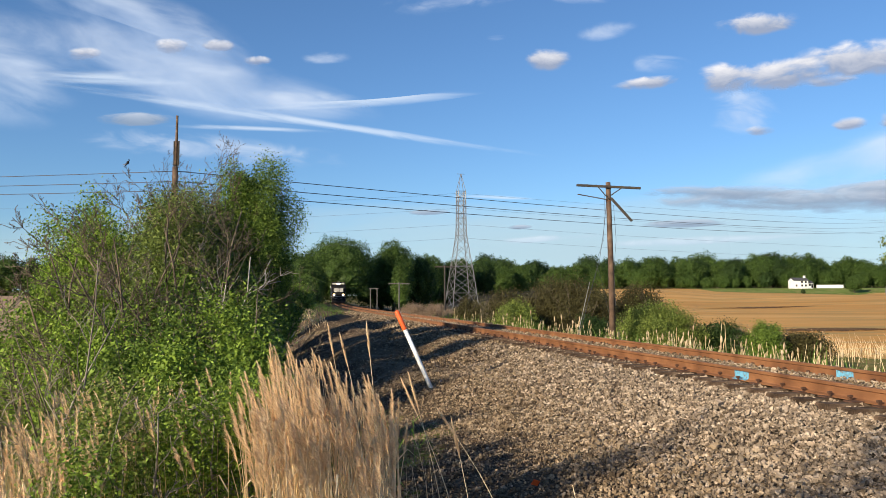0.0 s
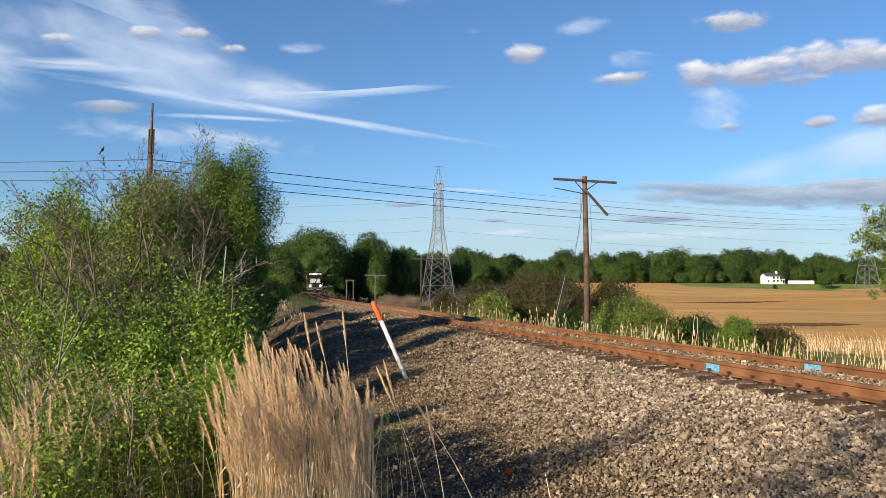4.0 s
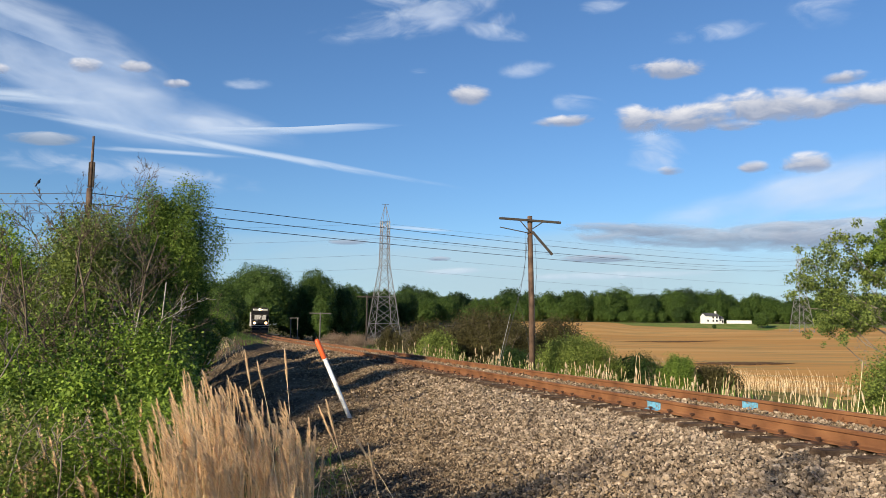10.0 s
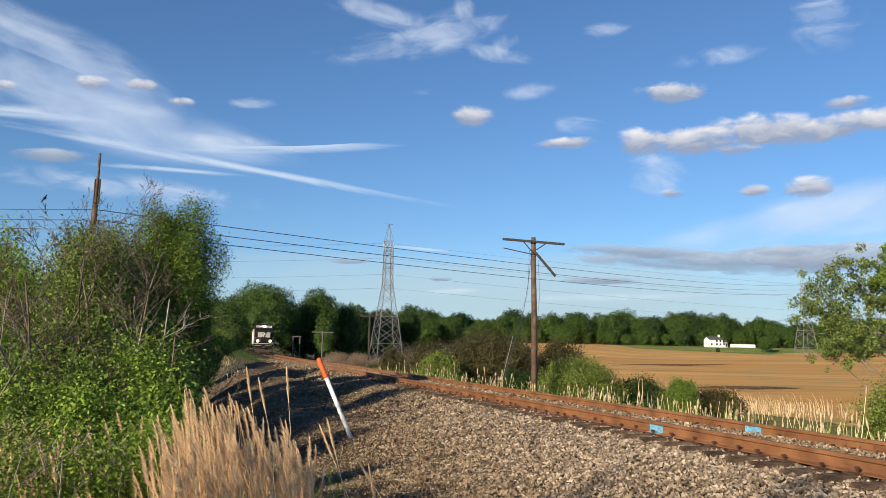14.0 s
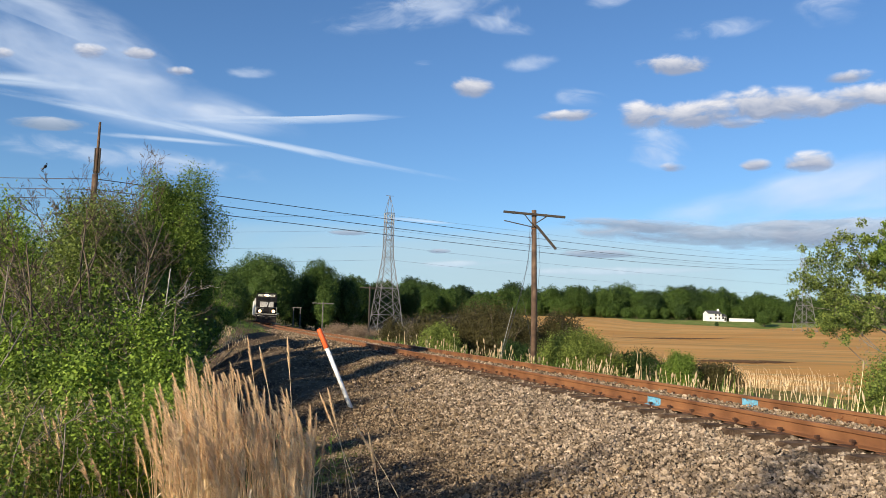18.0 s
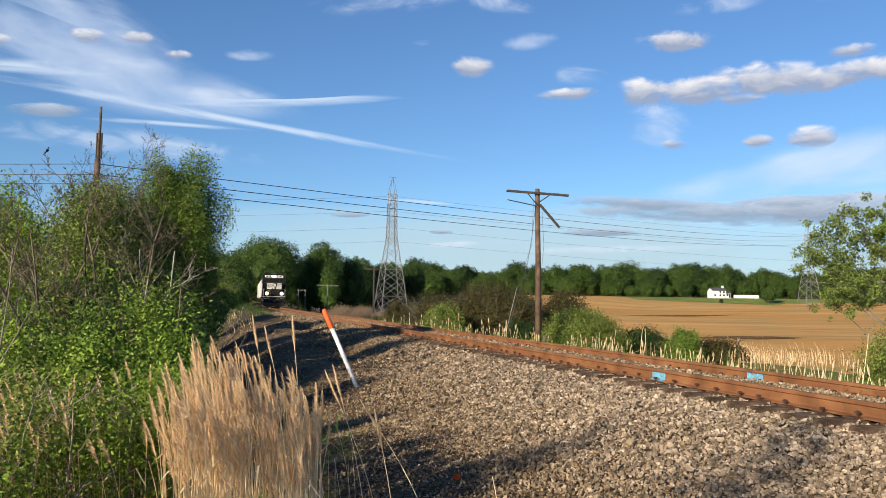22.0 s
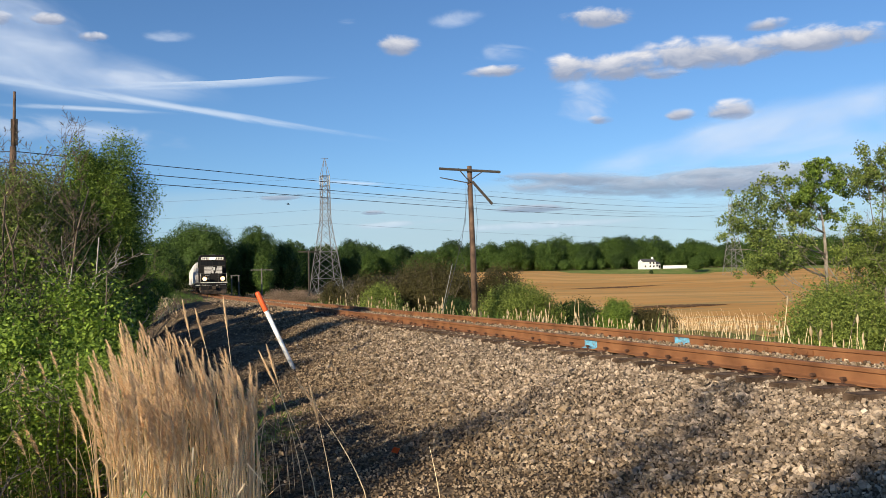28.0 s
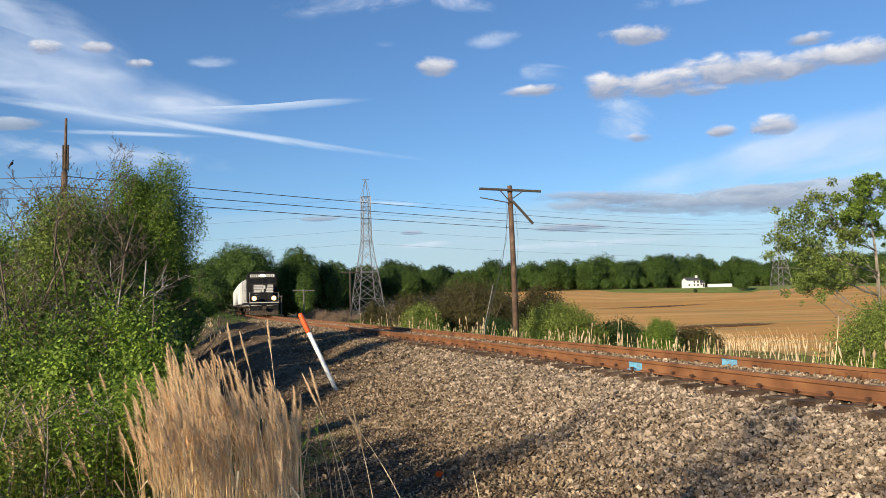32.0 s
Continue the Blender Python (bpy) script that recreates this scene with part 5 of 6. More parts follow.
# ---- marker post ----
def marker_post():
    foot, top = Vector((-2.13, 16.08, -0.82)), Vector((-2.88, 16.08, 0.83))
    way = top - foot
    ob = thing("marker_post", "leaning white marker post with an orange top sleeve", "marker post", at=foot)
    v, f = [], []
    tube(v, f, [Vector((0, 0, 0)) - way * 0.1, way * 0.35, way * 0.775], [0.043, 0.043, 0.043], 16)
    part("pole", mesh_of("pole", v, f, M["white"], True), M["white"], ob, "white plastic tube")
    v, f = [], []
    tube(v, f, [way * 0.765, way * 0.772, way * 0.965, way * 0.985, way], [0.05, 0.053, 0.053, 0.048, 0.026], 16)
    part("sleeve", mesh_of("sleeve", v, f, M["orange"], True), M["orange"], ob, "bright orange plastic sleeve")
    v, f = [], []
    tube(v, f, [way * 0.752, way * 0.768], [0.049, 0.049], 16)
    part("collar", mesh_of("collar", v, f, M["white"]), M["white"], ob)


marker_post()


def flag():
    bm = bmesh.new()
    box(bm, -0.035, 0.035, -0.003, 0.003, 0.0, 0.07, 0.002, pose(0, 0, 0, 35, 18, 20))
    ob = thing("marker_flag", "small orange plastic flag lying in the ballast", "flag", at=(-0.1, 7.9, gz(-0.1, 7.9) + 0.02))
    part("tab", bm, M["orange"], ob)


flag()


# ---- poles and lines ----
def bar(a, b, r, sides=6):
    v, f = [], []
    tube(v, f, [Vector(a), Vector(b)], [r, r], sides)
    return v, f


def beam(a, b, w):
    """A squared timber from a to b."""
    a, b = Vector(a), Vector(b)
    d = b - a
    bm = bmesh.new()
    box(bm, -w / 2, w / 2, -w / 2, w / 2, 0, d.length, 0.012)
    bmesh.ops.transform(bm, matrix=Matrix.Translation(a) @ d.to_track_quat("Z", "Y").to_matrix().to_4x4(), verts=bm.verts)
    return bm


def wire(name, label, a, b, sag, r, n=24, category="wire", group="overhead wires"):
    a, b = Vector(a), Vector(b)
    pts = [a.lerp(b, k / n) - Vector((0, 0, 4 * sag * (k / n) * (1 - k / n))) for k in range(n + 1)]
    v, f = [], []
    tube(v, f, pts, [r] * (n + 1), 5)
    tagged(new(name, mesh_of(name, v, f, M["wire"], True)), label, category, group)


def telegraph_pole():
    """The old pole beside the track, its second arm hanging loose."""
    x, y = 3.74, 42.08
    z0 = gz(x, y)
    ob = thing("utility_pole", "weathered wooden utility pole with a broken hanging crossarm", "utility pole", at=(x, y, z0))
    h = 7.04 - z0
    v, f = [], []
    tube(v, f, [Vector((0.06, 0, -0.4)), Vector((0.03, 0, h * 0.5)), Vector((-0.05, 0, h))], [0.17, 0.15, 0.125], 14)
    part("pole", mesh_of("pole", v, f, M["pole"], True), M["pole"], ob)
    arm = part("crossarm", beam((-1.68, -0.2, h - 0.14), (1.58, -0.2, h - 0.37), 0.12), M["dark_wood"], ob)
    for o in (-1.5, -1.1, -0.65, 0.6, 1.05, 1.45):
        v, f = bar((o, -0.2, h - 0.2 - 0.07 * (o + 1.68)), (o, -0.2, h - 0.06 - 0.07 * (o + 1.68)), 0.02)
        part("pin", mesh_of("pin", v, f, M["dark_wood"]), M["dark_wood"], arm)
    part("brace", beam((-0.6, -0.26, h - 0.24), (-0.05, -0.22, h - 0.9), 0.05), M["dark_wood"], ob)
    part("brace", beam((0.62, -0.26, h - 0.34), (0.05, -0.22, h - 0.72), 0.05), M["dark_wood"], ob)
    part("loose_crossarm", beam((0.06, -0.26, h - 0.85), (1.1, -0.3, h - 2.08), 0.13), M["dark_wood"], ob, "dark wooden crossarm hanging aslant")
    part("loose_brace", beam((-1.63, -0.1, h - 0.6), (-0.1, -0.2, h - 0.93), 0.05), M["dark_wood"], ob)
    for k, (r0, z) in enumerate(((0.14, h - 0.35), (0.145, h - 1.0))):
        v, f = [], []
        tube(v, f, [Vector((-0.04, 0, z)), Vector((-0.04, 0, z + 0.08))], [r0, r0], 14)
        part("band", mesh_of("band", v, f, M["rust"]), M["rust"], ob)
    v, f = [], []
    tube(v, f, [Vector((-0.14, -0.1, h - 0.9)), Vector((-0.35, -0.4, h - 2.6)), Vector((-0.6, -0.8, h - 4.0)), Vector((-1.2, -1.3, h - 6.0)), Vector((-2.1, -2.0, 0.1))], [0.012] * 5, 4)
    part("guy_wire", mesh_of("guy_wire", v, f, M["wire"]), M["wire"], ob)
    v, f = bar((-1.15, -1.25, h - 5.2), (-2.1, -2.0, 0.2), 0.016)
    part("guy_guard", mesh_of("guy_guard", v, f, M["steel"]), M["steel"], ob)
    v, f = [], []
    tube(v, f, [Vector((0.2, -0.12, h - 1.2)), Vector((0.3, -0.14, h - 3.0)), Vector((0.16, -0.15, h - 4.6)), Vector((0.22, -0.15, h - 6.4))], [0.008] * 4, 4)
    part("hanging_wire", mesh_of("hanging_wire", v, f, M["wire"]), M["wire"], ob)
    v, f = [], []
    tube(v, f, [Vector((-0.25, -0.12, h - 0.6)), Vector((-0.33, -0.14, h - 3.0)), Vector((-0.75, -0.15, h - 4.2)), Vector((-0.45, -0.15, h - 5.2)), Vector((-0.1, -0.15, h - 6.9))], [0.007] * 5, 4)
    part("hanging_wire", mesh_of("hanging_wire", v, f, M["wire"]), M["wire"], ob)


telegraph_pole()


def line_pole(x, y, top, arm, mat, label):
    z0 = gz(x, y)
    ob = thing("line_pole", label, "utility pole", "old pole line", at=(x, y, z0))
    h = top - z0
    v, f = [], []
    tube(v, f, [Vector((0, 0, -0.3)), Vector((0, 0, h * 0.5)), Vector((0, 0, h))], [0.11, 0.1, 0.085], 8)
    part("pole", mesh_of("pole", v, f, mat, True), mat, ob)
    if arm:
        part("crossarm", beam((-arm / 2, 0, h - 0.2), (arm / 2, 0, h - 0.25), 0.13), mat, ob)


line_pole(-10.05, 87.08, 4.7, 2.2, M["dark_wood"], "dark wooden line pole with one crossarm")
line_pole(-21.0, 121.0, 3.5, 3.3, M["grey_wood"], "pale grey line pole with one crossarm")


def h_frame():
    x, y = -30.9, 150.0
    z0 = gz(x, y)
    ob = thing("h_frame_pole", "pale two-legged line pole frame", "utility pole", "old pole line", at=(x, y, z0))
    for o in (-0.65, 0.65):
        v, f = bar((o, 0, -0.3), (o, 0, 2.9 - z0), 0.1, 8)
        part("leg", mesh_of("leg", v, f, M["grey_wood"]), M["grey_wood"], ob)
    part("crossarm", beam((-0.9, 0, 2.9 - z0), (0.9, 0, 2.9 - z0), 0.14), M["grey_wood"], ob)


h_frame()


def mast():
    x, y = -22.22, 47.08
    z0 = gz(x, y)
    ob = thing("transmission_pole", "tall weathered wooden transmission pole with a bracket cage", "utility pole", at=(x, y, z0))
    h = 12.5 - z0
    v, f = [], []
    tube(v, f, [Vector((-0.12, 0, -0.4)), Vector((-0.06, 0, h - 3.2))], [0.24, 0.17], 12)
    part("pole", mesh_of("pole", v, f, M["pole"], True), M["pole"], ob)
    v, f = [], []
    tube(v, f, [Vector((-0.02, 0, h - 3.2)), Vector((0.02, 0, h))], [0.1, 0.075], 8)
    part("top_mast", mesh_of("top_mast", v, f, M["pole"], True), M["pole"], ob)
    for o in (-0.14, 0.14):
        v, f = bar((o, 0, h - 3.1), (o, 0, h - 1.62), 0.055, 6)
        part("bracket", mesh_of("bracket", v, f, M["dark_wood"]), M["dark_wood"], ob)
    for z in (h - 1.64, h - 2.4, h - 3.1):
        part("clamp", beam((-0.19, 0, z), (0.19, 0, z), 0.09), M["dark_wood"], ob)


mast()
for k, (z, spread) in enumerate(((9.16, 0.0), (8.52, 0.25), (7.95, 0.5))):
    wire("power_line", "dark overhead power line sagging between poles", (-22.2, 47.1, z - 0.14), (126.3 + spread, 300, 27.4 - 1.5 * k), 1.65 + 0.1 * k, 0.028)
    wire("power_line", "dark overhead power line sagging between poles", (-22.2, 47.1, z - 0.14), (-110, 66, 12.9 - 0.6 * k), 0.4, 0.022)
wire("service_line", "single dark cable passing overhead", (4.42, 8.01, 5.03), (24.54, 34.01, 10.64), 0.1, 0.012)


# ---- lattice towers ----
def tower_mesh():
    v, f = [], []
    tube(v, f, [Vector((0, 0, 0)), Vector((0, 0, 1))], [1.0, 1.0], 4)
    return mesh_of("strut", v, f, M["steel"])


STRUT = tower_mesh()


def lattice_tower(x, y, z0, turn, label):
    ob = thing("transmission_tower", label, "transmission tower", "lattice towers", at=(x, y, z0), rz=turn)

    def strut(name, a, b, r):
        a, b = Vector(a), Vector(b)
        d = b - a
        part(name, STRUT, None, ob, m=Matrix.Translation(a) @ d.to_track_quat("Z", "Y").to_matrix().to_4x4() @ Matrix.Diagonal((r, r, d.length, 1)))
    levels = [(0, 3.1), (3.6, 2.75), (7.0, 2.35), (9.8, 2.0), (12.4, 1.62), (14.8, 1.3), (17.0, 1.02), (19.0, 0.95), (21.0, 0.92), (23.0, 0.9), (25.0, 0.88), (27.3, 0.88)]
    corner = lambda k, half: (half * (1 if k in (0, 3) else -1), half * (1 if k in (0, 1) else -1))
    for k in range(4):
        for (z, h), (z2, h2) in zip(levels, levels[1:]):
            strut("leg", (*corner(k, h), z), (*corner(k, h2), z2), 0.1)
    for (z, h), (z2, h2) in zip(levels, levels[1:]):
        for k in range(4):
            j = (k + 1) % 4
            strut("brace", (*corner(k, h), z), (*corner(j, h2), z2), 0.055)
            strut("brace", (*corner(j, h), z), (*corner(k, h2), z2), 0.055)
            if z in (3.6, 9.8, 17.0, 21.0, 25.0):
                strut("girt", (*corner(k, h), z), (*corner(j, h), z), 0.06)
    for k in range(4):
        j = (k + 1) % 4
        strut("girt", (*corner(k, 0.88), 27.3), (*corner(j, 0.88), 27.3), 0.06)
        strut("peak_leg", (*corner(k, 0.88), 27.3), (0.05 * (1 if k in (0, 3) else -1), 0, 31.4), 0.06)
    strut("peak_arm", (-0.9, 0, 31.4), (0.9, 0, 31.4), 0.05)
    return ob


lattice_tower(-17.4, 185, -1.4, 24, "tall galvanised lattice transmission tower among the trees")
lattice_tower(127, 300, gz(127, 300) - 0.2, 10, "distant galvanised lattice transmission tower in the field")
for k, (z, y2) in enumerate(((25.5, 24), (22.0, 20), (18.2, 16.0), (15.0, 13))):
    wire("far_power_line", "thin distant power line on lattice towers", (-17.4, 185, z), (330, 330, y2 + 6), 6, 0.018)
    wire("far_power_line", "thin distant power line on lattice towers", (-17.4, 185, z), (-300, 170, y2 + 10), 6, 0.018)


# ---- house ----
def house():
    x, y = 113.2, 362.0
    z0 = gz(x, y) + 0.3
    ob = thing("farmhouse", "white two-storey farmhouse with a dark gable roof", "house", at=(x, y, z0), rz=8)
    ob.scale = (0.86, 0.86, 0.76)
    bm = bmesh.new()
    box(bm, -4.6, 2.6, -3.2, 3.2, -1.0, 4.0)
    part("wall", bm, M["siding"], ob)
    bm = bmesh.new()
    pts = [(-4.9, -3.6, 3.9), (2.9, -3.6, 3.9), (2.9, 0, 5.6), (-4.9, 0, 5.6), (-4.9, 3.6, 3.9), (2.9, 3.6, 3.9)]
    vs = [bm.verts.new(p) for p in pts] + [bm.verts.new((p[0], p[1], p[2] + 0.18)) for p in pts]
    for q in ((0, 1, 2, 3), (3, 2, 5, 4), (6, 9, 8, 7), (9, 10, 11, 8), (0, 6, 7, 1), (4, 5, 11, 10), (0, 3, 9, 6), (3, 4, 10, 9), (1, 7, 8, 2), (2, 8, 11, 5)):
        bm.faces.new([vs[i] for i in q])
    bmesh.ops.recalc_face_normals(bm, faces=bm.faces)
    part("roof", bm, M["roof"], ob)
    for sx in (-4.6, 2.45):
        bm = bmesh.new()
        near, far = ([bm.verts.new(p) for p in ((x, -3.2, 3.9), (x, 3.2, 3.9), (x, 0, 5.5))] for x in (sx, sx + 0.15))
        bm.faces.new(near[::-1])
        bm.faces.new(far)
        for k in range(3):
            bm.faces.new((near[k], near[(k + 1) % 3], far[(k + 1) % 3], far[k]))
        part("gable", bm, M["siding"], ob)
    bm = bmesh.new()
    box(bm, 1.7, 2.5, -0.5, 0.5, 4.2, 6.9)
    part("chimney", bm, M["siding"], ob)
    wing = bmesh.new()
    box(wing, 2.6, 5.4, -2.6, 2.6, -1.0, 2.5)
    part("wing", wing, M["siding"], ob)
    bm = bmesh.new()
    vs = [bm.verts.new(p) for p in ((2.61, -2.9, 2.4), (5.7, -2.9, 2.4), (5.7, 0, 4.0), (2.61, 0, 4.0), (2.61, 2.9, 2.4), (5.7, 2.9, 2.4))]
    bm.faces.new((vs[0], vs[1], vs[2], vs[3]))
    bm.faces.new((vs[3], vs[2], vs[5], vs[4]))
    bm.faces.new((vs[1], vs[5], vs[2]))
    part("wing_roof", bm, M["roof"], ob)
    for wx, wz in ((-3.4, 0.6), (-0.6, 0.6), (1.3, 0.6), (-0.6, 2.5), (1.3, 2.5), (3.6, 0.9)):
        bm = bmesh.new()
        box(bm, wx - 0.55, wx + 0.55, -3.3 if wx < 2.6 else -2.7, -3.1 if wx < 2.6 else -2.5, wz, wz + 1.2, 0.02)
        window = part("window", bm, M["siding"], ob)
        bm = bmesh.new()
        box(bm, wx - 0.45, wx + 0.45, -3.32 if wx < 2.6 else -2.72, -3.29 if wx < 2.6 else -2.69, wz + 0.1, wz + 1.2)
        part("pane", bm, M["glass"], window)
    bm = bmesh.new()
    box(bm, 4.4, 5.2, -2.68, -2.55, -0.1, 2.0, 0.02)
    part("door", bm, M["glass"], ob)
    fence = thing("white_fence", "long low white fence beside the farmhouse", "fence", at=(119.5, 360.5, gz(119.5, 360.5)), rz=2)
    for k in range(7):
        bm = bmesh.new()
        box(bm, 1.6 * k + 0.05, 1.6 * k + 1.5, -0.05, 0.05, 0.1, 1.5, 0.01)
        part("panel", bm, M["siding"], fence)
        bm = bmesh.new()
        box(bm, 1.6 * k - 0.06, 1.6 * k + 0.04, -0.07, 0.07, -0.2, 1.6)
        part("post", bm, M["siding"], fence)


house()
tree("yard_tree", 71, 7.0, 3.4, 0.3, 3500, 0.24, M["leaf_wood"], M["bark"], "rounded dark evergreen in the farmyard", core=0.8, at=(123.4, 330, gz(123.4, 330)))
shrub("field_bush", 72, 0.9, 0.9, 1.8, 700, 0.16, M["leaf_dark"], M["bark"], "small dark bush alone in the field", (99.5, 315, gz(99.5, 315)), core=0.7)


def field_strips():
    """Dark strips that paint shadows across the stubble."""
    rng = random.Random(23)
    # brown darker than the stubble, the shadow put into the colour
    mat = material("strip_shadow", [(0.13, 0.075, 0.04), (0.2, 0.115, 0.055)], 0.4, 0.95, bump=0.5, gloss=0.02)
    for (x0, y0, x1, y1, w) in ((30, 156, 56, 169, 3.2), (23, 84, 35, 83.5, 2.6)):
        v, f = [], []
        n = 40
        for k in range(n + 1):
            t = k / n
            x, y = x0 + (x1 - x0) * t, y0 + (y1 - y0) * t
            half = w * math.sin(math.pi * min(0.97, max(0.03, t))) ** 1.3 * rng.uniform(0.5, 1.2)
            for o in (-half, -half / 2, 0, half / 2, half):
                v.append(Vector((x, y + o, gz(x, y + o) + 0.05)))
        f = [(5 * k + r, 5 * k + 5 + r, 5 * k + 6 + r, 5 * k + 1 + r) for k in range(n) for r in range(4)]
        tagged(new("soil_strip", mesh_of("soil_strip", v, f, mat, True)), "dark strip painted as a shadow across the stubble field", "soil", kind="structure")


field_strips()


# ---- train ----
def solid(parent, name, boxes, mat, label="", bevel=0.03):
    bm = bmesh.new()
    for b in boxes:
        box(bm, *b, bevel)
    return part(name, bm, mat, parent, label)


def rod(parent, name, pts, r, mat, sides=6, label=""):
    v, f = [], []
    tube(v, f, [Vector(p) for p in pts], [r] * len(pts), sides)
    return part(name, mesh_of(name, v, f, mat, True), mat, parent, label)


def disc(parent, name, centre, axis, r, depth, mat, label="", sides=16):
    a = Vector(axis) * depth / 2
    return rod(parent, name, [Vector(centre) - a, Vector(centre) + a], r, mat, sides, label)


WHEELS = []


def bogie(parent, y, name="truck"):
    ob = solid(parent, name, [(-1.08, -0.98, y - 1.6, y + 1.6, 0.42, 0.75), (0.98, 1.08, y - 1.6, y + 1.6, 0.42, 0.75), (-1.0, 1.0, y - 0.2, y + 0.2, 0.5, 0.8)], M["under"], bevel=0.04)
    for o in (-1.25, 1.25):
        axle = new("wheelset", wheel_mesh())
        axle.parent = ob
        axle.matrix_basis = pose(0, y + o, 0.5)
        WHEELS.append((axle, y + o))
    return ob


_wheel = []


def wheel_mesh():
    if not _wheel:
        v, f = [], []
        for sx in (-1, 1):
            tube(v, f, [Vector((sx * 0.66, 0, 0)), Vector((sx * 0.7, 0, 0)), Vector((sx * 0.71, 0, 0)), Vector((sx * 0.82, 0, 0))], [0.52, 0.52, 0.49, 0.49], 20)
        tube(v, f, [Vector((-0.95, 0, 0)), Vector((0.95, 0, 0))], [0.08, 0.08], 8)
        _wheel.append(mesh_of("wheelset", v, f, M["under"]))
    return _wheel[0]


def locomotive():
    """Front at -y, 18 m long, on the rail tops."""
    ob = thing("diesel_locomotive", "black diesel locomotive with white nose stripes and lit headlights", "locomotive")
    solid(ob, "underframe", [(-1.5, 1.5, -8.2, 8.6, 1.05, 1.45)], M["black"])
    solid(ob, "fuel_tank", [(-1.25, 1.25, -2.2, 2.4, 0.3, 1.05)], M["under"], bevel=0.15)
    bogie(ob, -5.3)
    bogie(ob, 5.5)
    solid(ob, "pilot", [(-1.45, 1.45, -8.75, -8.5, 0.2, 1.5)], M["black"])
    solid(ob, "snow_plow", [(-1.4, 0.0, -8.95, -8.75, 0.12, 0.6), (0.0, 1.4, -8.95, -8.75, 0.12, 0.6)], M["under"])
    solid(ob, "coupler", [(-0.12, 0.12, -9.3, -8.6, 0.72, 0.98), (-0.2, 0.2, -9.45, -9.2, 0.68, 1.02)], M["under"], bevel=0.04)
    solid(ob, "front_deck", [(-1.5, 1.5, -8.75, -6.6, 1.42, 1.5)], M["black"])
    for sx in (-1, 1):
        solid(ob, "step", [(sx * 1.5 - 0.28 * (sx > 0), sx * 1.5 + 0.28 * (sx < 0), -8.7, -8.2, z, z + 0.05) for z in (0.35, 0.7, 1.05)], M["engine_white"], "white step edges", 0.01)
    nose = bmesh.new()
    box(nose, -1.05, 1.05, -8.0, -6.4, 1.5, 3.38, 0.14)
    nose = part("nose", nose, M["black"], ob)
    for k in range(5):
        z = 2.5 + 0.165 * k
        solid(nose, "stripe", [(-1.0, -0.3 + 0.07 * k, -8.018, -7.99, z, z + 0.125)], M["engine_white"], "white horizontal nose stripe", 0)
        solid(nose, "stripe", [(0.22 + 0.05 * k, 1.0, -8.018, -7.99, z, z + 0.125)], M["engine_white"], "white horizontal nose stripe", 0)
    solid(nose, "emblem", [(-0.2, 0.02, -8.02, -7.99, 2.52, 2.95), (-0.02, 0.2, -8.02, -7.99, 2.85, 3.2)], M["engine_white"], "white nose emblem", 0)
    solid(nose, "nose_door", [(0.35, 0.95, -8.025, -7.98, 1.55, 2.4)], M["black"], bevel=0.01)
    for k in range(4):
        rod(nose, "grab_iron", [(-0.9, -8.05, 1.75 + 0.16 * k), (-0.45, -8.05, 1.75 + 0.16 * k)], 0.018, M["engine_white"], 5)
    solid(ob, "platform_edge", [(-1.52, 1.52, -8.79, -8.74, 1.38, 1.47)], M["engine_white"], "white edge of the front platform", 0.005)
    for sx in (-0.62, 0.62):
        rod(ob, "air_hose", [(sx, -8.8, 1.0), (sx * 1.05, -8.95, 0.75), (sx * 1.1, -8.92, 0.45)], 0.03, M["under"], 6)
        rod(ob, "uncoupling_lever", [(sx * 2.2, -8.82, 1.15), (sx * 0.4, -8.85, 1.1)], 0.018, M["engine_white"], 5)
    cab = solid(ob, "cab", [(-1.55, 1.55, -6.5, -4.0, 1.5, 4.42)], M["black"], bevel=0.06)
    roof = solid(ob, "cab_roof", [(-1.48, 1.48, -6.6, -3.95, 4.38, 4.68)], M["black"], bevel=0.13)
    for x0, x1 in ((-1.35, -0.8), (-0.66, -0.06), (0.06, 0.66), (0.8, 1.35)):
        pane = solid(cab, "windshield", [(x0, x1, -6.53, -6.49, 3.44, 4.0)], M["glass"], bevel=0.01)
        solid(pane, "gasket", [(x0 - 0.03, x1 + 0.03, -6.515, -6.495, 3.4, 3.44), (x0 - 0.03, x1 + 0.03, -6.515, -6.495, 4.0, 4.04)], M["under"], "", 0)
    for sx in (-1, 1):
        solid(cab, "side_window", [(sx * 1.55 - 0.02, sx * 1.55 + 0.02, -5.9, -4.4, 3.3, 3.98)], M["glass"], bevel=0.01)
        solid(cab, "window_awning", [(sx * 1.6 - 0.12, sx * 1.6 + 0.12, -6.0, -4.3, 4.02, 4.07)], M["black"], bevel=0.01)
        board = solid(cab, "number_board", [(sx * 0.78 - 0.48, sx * 0.78 + 0.48, -6.62, -6.5, 4.14, 4.42)], M["lit_board"], "lit white number board", 0.02)
        for k in range(4):
            solid(board, "bar", [(sx * 0.78 - 0.36 + 0.19 * k, sx * 0.78 - 0.25 + 0.19 * k, -6.628, -6.618, 4.18, 4.38)], M["black"], "", 0)
    head = solid(cab, "headlight_housing", [(-0.28, 0.28, -6.68, -6.5, 4.08, 4.5)], M["black"], bevel=0.03)
